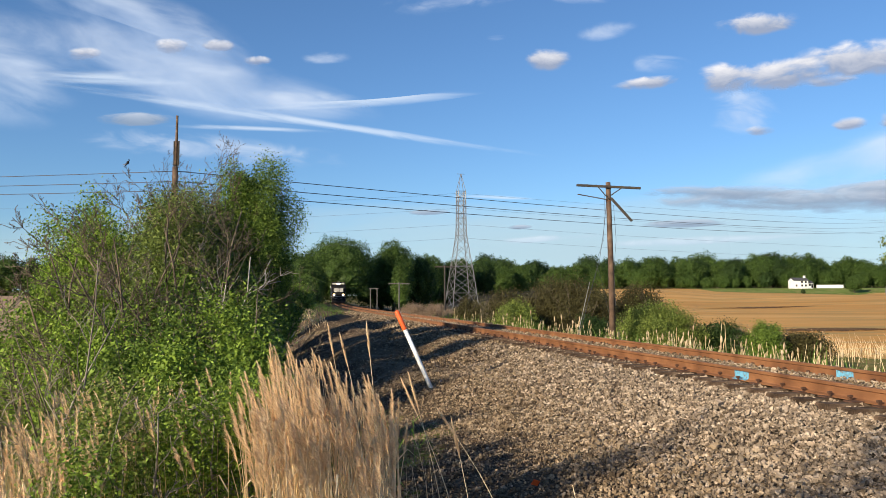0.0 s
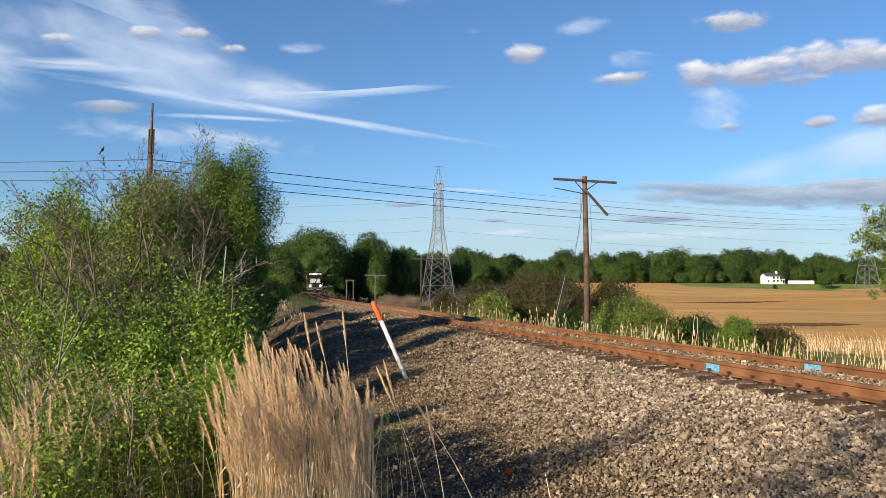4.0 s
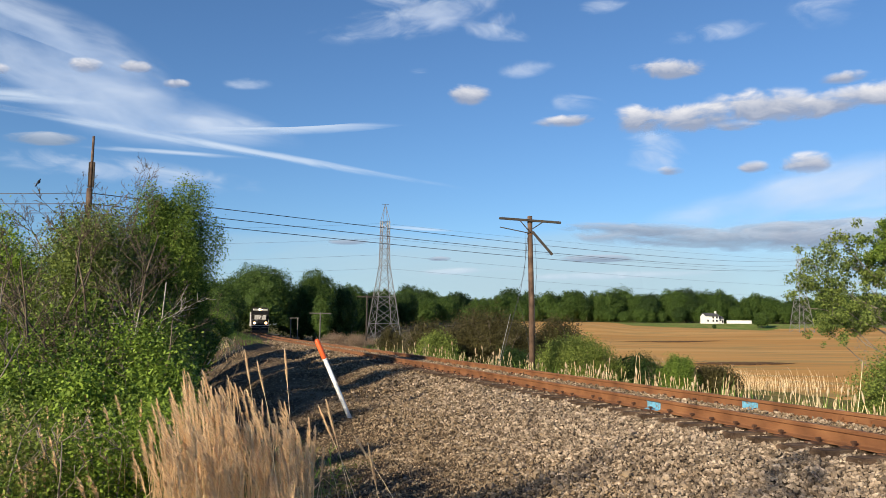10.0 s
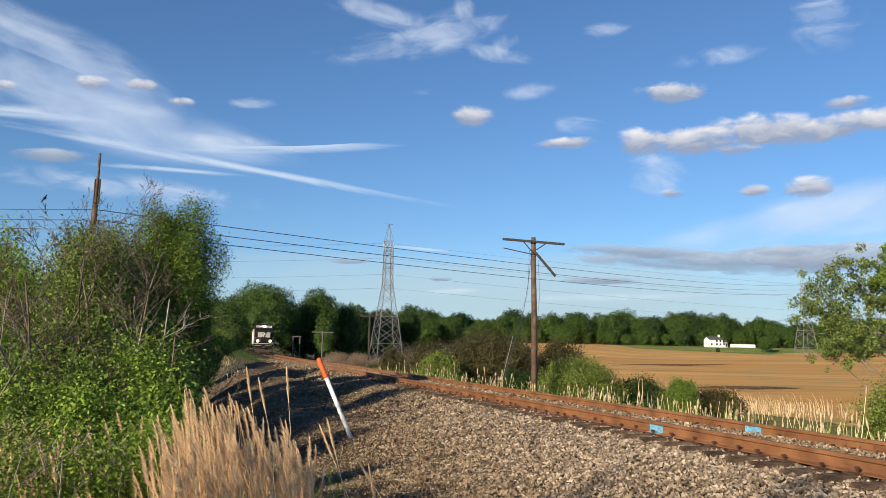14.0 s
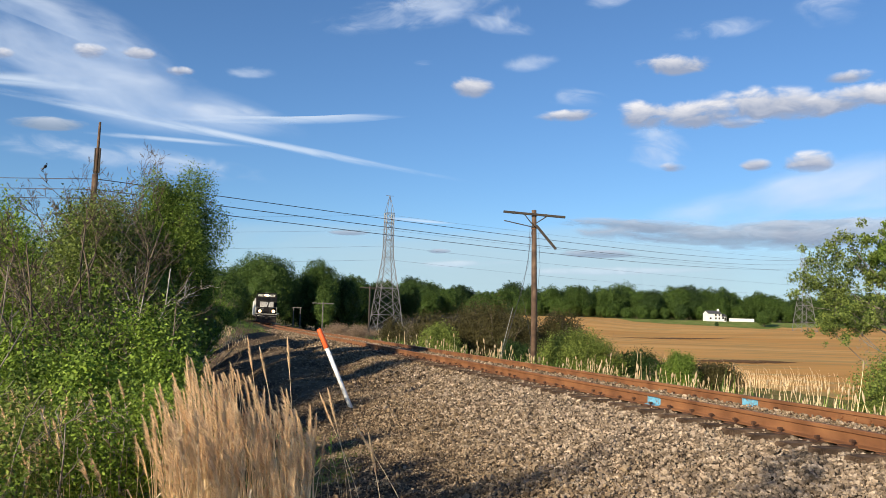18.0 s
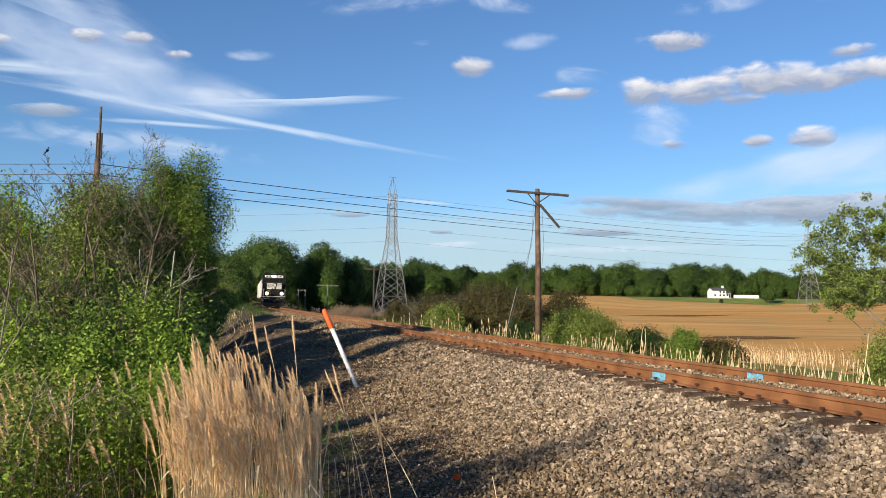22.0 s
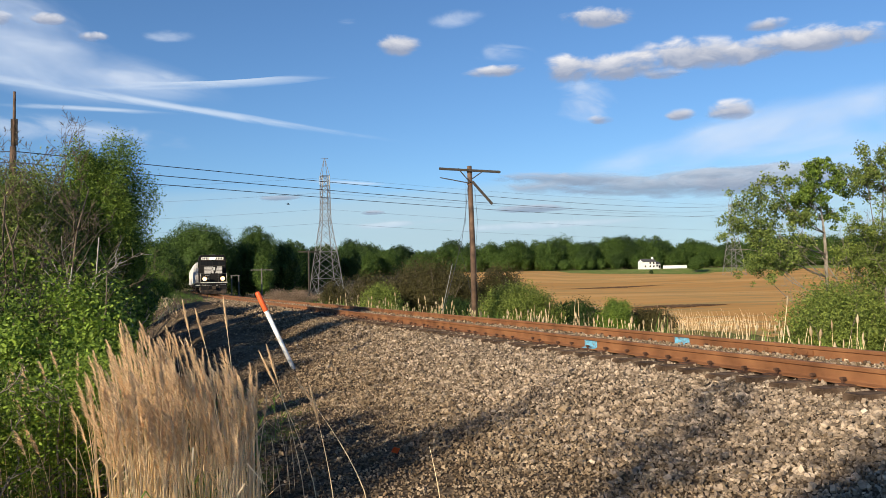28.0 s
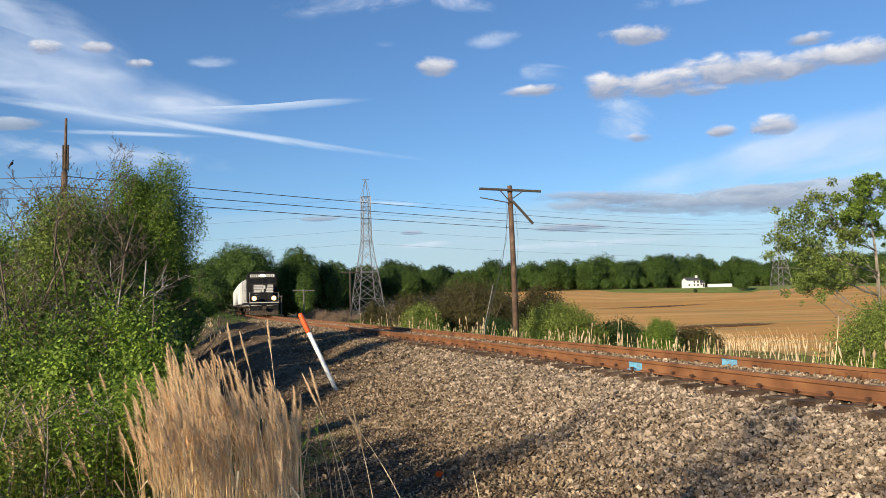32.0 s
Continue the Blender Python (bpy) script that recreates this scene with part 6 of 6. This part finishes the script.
    for sx in (-0.13, 0.13):
        disc(head, "reflector", (sx, -6.69, 4.29), (0, 1, 0), 0.14, 0.03, M["lamp_rim"], "reflector with a warm glow added for the lamp's glare")
        disc(head, "headlight", (sx, -6.71, 4.29), (0, 1, 0), 0.11, 0.03, M["lamp"], "glowing headlight")
    for sx in (-1.0, 1.0):
        light = solid(ob, "ditch_light", [(sx - 0.26, sx + 0.26, -8.72, -8.5, 1.58, 2.12)], M["black"])
        disc(light, "reflector", (sx, -8.74, 1.86), (0, 1, 0), 0.25, 0.03, M["lamp_rim"], "reflector with a warm glow added for the lamp's glare")
        disc(light, "lens", (sx, -8.76, 1.86), (0, 1, 0), 0.12, 0.03, M["lamp"], "glowing ditch light")
    hood = solid(ob, "long_hood", [(-0.92, 0.92, -4.0, 8.0, 1.5, 4.3)], M["black"], bevel=0.12)
    for k in range(10):
        y = -3.6 + 1.13 * k
        for sx in (-1, 1):
            solid(hood, "hood_door", [(sx * 0.925 - 0.012, sx * 0.925 + 0.012, y, y + 1.0, 1.7, 3.4)], M["black"], bevel=0.01)
    for sx in (-1, 1):
        solid(hood, "radiator_intake", [(sx * 0.95 - 0.05, sx * 0.95 + 0.05, 4.4, 7.6, 3.3, 3.95)], M["under"])
    for y in (4.8, 6.0, 7.2):
        disc(hood, "radiator_fan", (0, y, 4.35), (0, 0, 1), 0.55, 0.16, M["under"])
    disc(hood, "exhaust_stack", (0, 0.6, 4.45), (0, 0, 1), 0.2, 0.35, M["under"])
    solid(hood, "blower_duct", [(-1.25, -0.9, -4.0, -2.2, 1.5, 3.2)], M["black"])
    for k, o in enumerate((-0.25, 0.0, 0.25)):
        rod(roof, "horn", [(o, -5.0, 4.73), (o, -5.5, 4.76)], 0.05, M["steel"])
    for sx in (-1.45, 1.45):
        rod(ob, "handrail", [(sx, -8.65, 1.5), (sx, -8.65, 2.45), (sx, -6.6, 2.5)], 0.022, M["engine_white"], 5, "pale handrail")
        rod(ob, "handrail", [(sx, -3.9, 2.5), (sx, 8.4, 2.5), (sx, 8.5, 1.45)], 0.022, M["engine_white"], 5, "pale handrail")
        for k in range(7):
            rod(ob, "stanchion", [(sx, -3.2 + 1.9 * k, 1.45), (sx, -3.2 + 1.9 * k, 2.5)], 0.02, M["engine_white"], 5)
        solid(ob, "sill_stripe", [(sx * 1.04 - 0.006, sx * 1.04 + 0.006, -8.0, 8.4, 1.1, 1.18)], M["engine_white"], "thin white sill stripe", 0)
    rod(ob, "front_rail", [(-1.4, -8.7, 2.45), (-0.5, -8.72, 2.45), (-0.5, -8.72, 1.5)], 0.014, M["steel"], 5)
    rod(ob, "front_rail", [(1.4, -8.7, 2.45), (0.5, -8.72, 2.45), (0.5, -8.72, 1.5)], 0.014, M["steel"], 5)
    solid(ob, "mirror", [(-1.8, -1.65, -6.2, -6.1, 3.3, 3.8)], M["engine_white"], bevel=0.01)
    return ob


def hopper_car():
    ob = thing("covered_hopper_car", "light grey covered hopper car coupled behind the engine", "freight car", "cars of the train")
    bm = bmesh.new()
    half = 8.0
    ring = [(-1.6, 1.35), (-1.62, 3.7), (-1.45, 4.15), (-0.8, 4.5), (0.8, 4.5), (1.45, 4.15), (1.62, 3.7), (1.6, 1.35)]
    rows = []
    for y, lift in ((-half, 0.9), (-half + 0.05, 0.0), (half - 0.05, 0.0), (half, 0.9)):
        rows.append([bm.verts.new((x * (0.98 if lift else 1), y, max(z, 1.35 + lift))) for x, z in ring])
    for a, b in zip(rows, rows[1:]):
        for k in range(8):
            j = (k + 1) % 8
            bm.faces.new((a[k], a[j], b[j], b[k]))
    bm.faces.new(rows[0])
    bm.faces.new(rows[-1][::-1])
    bmesh.ops.recalc_face_normals(bm, faces=bm.faces)
    body = part("body", bm, M["grey_car"], ob)
    for k in range(13):
        y = -7.4 + 14.8 * k / 12
        for sx in (-1, 1):
            solid(body, "rib", [(sx * 1.65 - 0.05, sx * 1.65 + 0.05, y - 0.06, y + 0.06, 1.4, 3.75)], M["grey_car"], bevel=0)
    solid(ob, "sill", [(-1.55, 1.55, -8.4, 8.4, 1.0, 1.3)], M["under"])
    for y in (-4.2, 0, 4.2):
        bm = bmesh.new()
        bmesh.ops.create_cone(bm, cap_ends=True, segments=4, radius1=0.5, radius2=1.9, depth=0.95, matrix=pose(0, y, 0.85, 0, 0, 45))
        part("hopper", bm, M["grey_car"], ob)
    solid(ob, "roof_walk", [(-0.4, 0.4, -7.8, 7.8, 4.56, 4.62)], M["steel"], bevel=0)
    for sx in (-1.3, 1.3):
        rod(ob, "ladder_rail", [(sx, -8.15, 1.2), (sx, -8.15, 4.4)], 0.025, M["steel"], 5)
        rod(ob, "ladder_rail", [(sx * 0.7, -8.15, 1.2), (sx * 0.7, -8.15, 4.4)], 0.025, M["steel"], 5)
        for k in range(7):
            rod(ob, "rung", [(sx, -8.15, 1.4 + 0.42 * k), (sx * 0.7, -8.15, 1.4 + 0.42 * k)], 0.018, M["steel"], 4)
    solid(ob, "coupler", [(-0.12, 0.12, -9.0, -8.3, 0.72, 0.98)], M["under"])
    bogie(ob, -6.0)
    bogie(ob, 6.0)
    return ob


TRAIN = [(locomotive(), 9.4, 5.4)]
ENGINE_WHEELS = list(WHEELS)
car = hopper_car()
TRAIN.append((car, 27.8, 6.0))
for k in range(1, 5):
    TRAIN.append((copy_thing(car, pose(0, 0, 0)), 27.8 + 18.0 * k, 6.0))
FRONT_END = float(np.interp(82.5, LINE[:, 2], LINE[:, 0]))
SPEED = 2.8


def train_pose(t, back, half):
    s = FRONT_END + SPEED * (32.0 - t) + back
    a, b = on_line(s - half)[0], on_line(s + half)[0]
    m = (a + b) / 2
    return pose(m.x, m.y, 0, 0, 0, math.degrees(math.atan2(-(b.x - a.x), b.y - a.y)))


# ---- clouds ----
def cloud_material(name, bright, shade, threshold, softness, noise_scale, stretch, strength, warp=0.6, weight=0.62, grain=1.5, edge=4.0, fine=7.0, mottle=1.6):
    """Cloud: light in ragged noise that fades out to the rim of its sheet."""
    m = bpy.data.materials.new(name)
    m.use_nodes = True
    nodes, links = m.node_tree.nodes, m.node_tree.links
    nodes.clear()

    def node(kind, **values):
        n = nodes.new("ShaderNode" + kind)
        for k, v in values.items():
            n.inputs[k.replace("_", " ")].default_value = v
        return n

    def maths(op, a, b=None):
        n = nodes.new("ShaderNodeMath")
        n.operation = op
        for i, v in enumerate((a, b)):
            if v is None:
                continue
            if isinstance(v, (int, float)):
                n.inputs[i].default_value = v
            else:
                links.new(v, n.inputs[i])
        return n.outputs[0]
    place = node("TexCoord")
    info = node("ObjectInfo")
    shift = nodes.new("ShaderNodeVectorMath")
    shift.operation = "ADD"
    seed = nodes.new("ShaderNodeCombineXYZ")
    links.new(maths("MULTIPLY", info.outputs["Random"], 40.0), seed.inputs["X"])
    links.new(maths("MULTIPLY", info.outputs["Random"], 17.0), seed.inputs["Y"])
    scaled = nodes.new("ShaderNodeVectorMath")
    scaled.operation = "MULTIPLY"
    scaled.inputs[1].default_value = (noise_scale * stretch[0], noise_scale * stretch[1], 0)
    links.new(place.outputs["Object"], scaled.inputs[0])
    links.new(scaled.outputs["Vector"], shift.inputs[0])
    links.new(seed.outputs["Vector"], shift.inputs[1])
    noise_t = node("TexNoise", Scale=1.0, Detail=fine, Roughness=0.55, Distortion=warp)
    links.new(shift.outputs["Vector"], noise_t.inputs["Vector"])
    gen = nodes.new("ShaderNodeSeparateXYZ")
    links.new(place.outputs["Generated"], gen.inputs["Vector"])
    gx = maths("MULTIPLY", maths("SUBTRACT", gen.outputs["X"], 0.5), 2.0)
    gy = maths("MULTIPLY", maths("SUBTRACT", gen.outputs["Y"], 0.5), 2.0)
    r2 = maths("ADD", maths("MULTIPLY", gx, gx), maths("MULTIPLY", gy, gy))
    rim = maths("MAXIMUM", maths("SUBTRACT", 1.0, r2), 0.0)
    body = maths("ADD", maths("MULTIPLY", rim, weight), maths("MULTIPLY", maths("SUBTRACT", noise_t.outputs["Fac"], 0.5), grain))
    alpha = nodes.new("ShaderNodeMapRange")
    alpha.interpolation_type = "SMOOTHSTEP"
    alpha.inputs["From Min"].default_value, alpha.inputs["From Max"].default_value = threshold, threshold + softness
    links.new(body, alpha.inputs["Value"])
    opacity = maths("MULTIPLY", maths("MULTIPLY", alpha.outputs["Result"], strength), maths("MINIMUM", maths("MULTIPLY", rim, edge), 1.0))
    # sunlit tops and shaded undersides are painted by height in the sheet
    lit = nodes.new("ShaderNodeMapRange")
    lit.inputs["From Min"].default_value, lit.inputs["From Max"].default_value = -0.25, 0.65
    links.new(maths("ADD", maths("MULTIPLY", gy, 0.8), maths("MULTIPLY", maths("SUBTRACT", noise_t.outputs["Fac"], 0.5), mottle)), lit.inputs["Value"])
    mix = nodes.new("ShaderNodeMix")
    mix.data_type = "RGBA"
    mix.inputs["A"].default_value, mix.inputs["B"].default_value = (*shade, 1), (*bright, 1)
    links.new(lit.outputs["Result"], mix.inputs["Factor"])
    glow, clear, blend, out = node("Emission"), node("BsdfTransparent"), node("MixShader"), node("OutputMaterial")
    links.new(mix.outputs["Result"], glow.inputs["Color"])
    links.new(opacity, blend.inputs["Fac"])
    links.new(clear.outputs["BSDF"], blend.inputs[1])
    links.new(glow.outputs["Emission"], blend.inputs[2])
    links.new(blend.outputs["Shader"], out.inputs["Surface"])
    return m


CLOUD = {
    "cumulus": cloud_material("cumulus", (0.66, 0.645, 0.65), (0.225, 0.265, 0.36), 0.1, 0.85, 1.0, (0.011, 0.021), 0.97, 0.4, 0.95, 2.1, 2.0, 7.0, 1.2),
    "grey": cloud_material("grey_cloud", (0.37, 0.415, 0.49), (0.195, 0.25, 0.335), 0.0, 0.6, 1.0, (0.008, 0.03), 0.86),
    "streak": cloud_material("streak_cirrus", (0.6, 0.65, 0.71), (0.54, 0.61, 0.69), 0.0, 0.95, 1.0, (0.004, 0.035), 0.62, 0.5, 0.75, 1.9, 1.0),
    "veil": cloud_material("veil_cirrus", (0.55, 0.60, 0.68), (0.44, 0.52, 0.65), 0.0, 0.95, 1.0, (0.0024, 0.0075), 0.62, 0.45, 0.55, 1.6, 1.6),
    "wisp": cloud_material("wisp_cloud", (0.53, 0.58, 0.65), (0.46, 0.52, 0.63), 0.08, 0.9, 1.0, (0.007, 0.017), 0.5, 0.6, 0.6, 2.0, 1.3),
    # haze added as glowing sheets that tint the sky above the woods
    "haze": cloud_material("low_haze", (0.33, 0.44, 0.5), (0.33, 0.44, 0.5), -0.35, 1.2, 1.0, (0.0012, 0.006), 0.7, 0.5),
}
LABELS = {"cumulus": "small cream-lit cumulus cloud with grey underside", "grey": "flat grey bank of cloud low in the sky", "streak": "long thin white cirrus streak",
          "veil": "broad soft veil of white cirrus", "wisp": "faint wisp of white cloud", "haze": "pale layer of haze low over the woods"}
CLOUDS = []


def cloud(kind, x, z, wide, high, tilt=0.0, y=2400.0, bend=0.0):
    """A thin sheet of cloud, bulged towards the viewer, square to the line of sight."""
    n = 16
    verts = [((i / n * 2 - 1) * wide, (j / n * 2 - 1) * high + bend * (i / n * 2 - 1) ** 2, 0.15 * high * (1 - (i / n * 2 - 1) ** 2) * (1 - (j / n * 2 - 1) ** 2)) for j in range(n + 1) for i in range(n + 1)]
    faces = [(j * (n + 1) + i, j * (n + 1) + i + 1, (j + 1) * (n + 1) + i + 1, (j + 1) * (n + 1) + i) for j in range(n) for i in range(n)]
    me = mesh_of("cloud", verts, faces, CLOUD[kind], True)
    ob = tagged(new("cloud", me), LABELS[kind], "cloud", "clouds in the evening sky")
    m = Matrix.Translation((x, y, z)) @ Vector((-x, -y, -z)).to_track_quat("Z", "Y").to_matrix().to_4x4() @ Matrix.Rotation(radians(tilt), 4, "Z")
    ob.matrix_basis = m
    CLOUDS.append((ob, m))


for kind, x, z, wide, high, tilt, y, *bend in (
        ("streak", -749, 570, 971, 16, -6.4, 2470, -3), ("streak", -1417, 737, 312, 31, 4.1, 2475), ("streak", -544, 622, 415, 14, 5, 2480, 27), ("streak", -944, 554, 326, 11, 0.6, 2482), ("wisp", -765, 643, 227, 41, -1.5, 2484),
        ("veil", -1329, 961, 421, 54, -14.2, 2489, -21), ("veil", -1346, 936, 569, 126, -16.7, 2490), ("veil", -1493, 831, 491, 128, -3.8, 2495), ("veil", -994, 683, 509, 117, -6.6, 2497), ("wisp", -1076, 495, 508, 58, -3.5, 2499),
        ("cumulus", -1182, 817, 67, 29, 6.3, 2420), ("cumulus", -1025, 816, 58, 25, 3.3, 2425), ("cumulus", -896, 760, 53, 20, 4.2, 2428), ("grey", -1298, 585, 129, 25, 4.7, 2430), ("cumulus", -1491, 809, 62, 25, 9.8, 2431),
        ("wisp", -200, 984, 332, 64, 9.6, 2490), ("wisp", -44, 1032, 248, 76, 12.1, 2492), ("wisp", -286, 1089, 212, 50, -10.8, 2493), ("wisp", 84, 960, 170, 34, -8.3, 2494), ("wisp", -5, 1103, 50, 42, -48.3, 2489),
        ("wisp", 129, 989, 45, 56, -59.2, 2488), ("wisp", 198, 813, 105, 31, 6.8, 2440), ("cumulus", 21, 721, 85, 40, 0.2, 2400), ("wisp", 779, 931, 173, 38, 5.4, 2440), ("cumulus", 637, 805, 133, 38, -1.3, 2405),
        ("cumulus", 318, 643, 117, 24, 3.6, 2420), ("wisp", 347, 703, 108, 36, -1.8, 2436), ("cumulus", 547, 645, 104, 54, -0.8, 2400), ("cumulus", 712, 654, 165, 55, 1.4, 2410), ("cumulus", 894, 689, 207, 62, 0.3, 2415),
        ("cumulus", 1045, 689, 163, 53, -0.3, 2412), ("cumulus", 1210, 719, 178, 47, -0.1, 2418), ("cumulus", 1185, 786, 91, 25, -1.8, 2430), ("cumulus", 1372, 741, 224, 52, -3.3, 2419), ("wisp", 598, 554, 118, 87, -14.8, 2440),
        ("cumulus", 641, 487, 53, 19, -2.3, 2410), ("cumulus", 888, 500, 55, 25, -1.3, 2405), ("cumulus", 1047, 511, 94, 41, 0.3, 2400), ("cumulus", 843, 632, 93, 22, -1.1, 2422), ("veil", 1021, 431, 503, 92, 11.3, 2500),
        ("veil", 1235, 485, 481, 80, 9.5, 2508), ("veil", 1507, 452, 502, 188, 7.4, 2505), ("grey", 532, 310, 266, 24, -2.8, 2430), ("grey", 660, 284, 340, 34, -2, 2432), ("grey", 955, 287, 260, 48, 0.6, 2434),
        ("grey", 990, 320, 205, 20, 1.3, 2433), ("cumulus", 1027, 294, 113, 41, 0.4, 2445), ("grey", 422, 219, 140, 14, -0, 2436), ("grey", 1225, 299, 232, 58, 1.1, 2437), ("grey", -348, 267, 70, 10, 1.7, 2450),
        ("grey", -67, 217, 41, 8, 1, 2455), ("wisp", 2, 180, 208, 13, 2.9, 2456), ("streak", -130, 310, 157, 8, -2.9, 2457), ("wisp", 451, 169, 389, 17, 1.2, 2458), ("wisp", 1144, 1067, 143, 123, 1.2, 2445),
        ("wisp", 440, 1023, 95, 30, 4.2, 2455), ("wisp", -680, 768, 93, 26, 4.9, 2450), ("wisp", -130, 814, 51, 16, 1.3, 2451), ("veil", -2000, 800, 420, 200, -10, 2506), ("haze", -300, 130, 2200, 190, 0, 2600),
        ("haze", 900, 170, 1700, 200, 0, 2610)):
    cloud(kind, x, z, wide, high, tilt, y, *bend)


def motions():
    for ob, back, half in TRAIN:
        walk(ob, [(t, train_pose(t, back, half)) for t in range(0, 33, 4)])
    turn = math.degrees(SPEED / 0.5)                    # degrees a second
    for axle, y in ENGINE_WHEELS:
        walk(axle, [(k / 5, pose(0, y, 0.5, turn * k / 5, 0, 0)) for k in range(0, 161)])
    flight = ((0.0, -104.0, 92.0, 26.0), (18.0, -98.0, 90.0, 25.0), (25.0, -58.0, 84.0, 19.0), (27.6, -17.3, 80.0, 10.5), (28.4, -5.3, 80.0, 7.5), (29.3, 7.3, 80.0, 4.7), (30.2, 19.0, 82.0, 3.4), (32.0, 42.0, 92.0, 5.0))
    walk(SWALLOW, [(t, pose(x, y, z, 0, 8, 6)) for t, x, y, z in flight])
    for ob, m in CLOUDS:                                # the clouds drift slowly to the left
        walk(ob, [(0, Matrix.Translation((17, 0, 0)) @ m), (32, Matrix.Translation((-25, 0, 0)) @ m)])


motions()
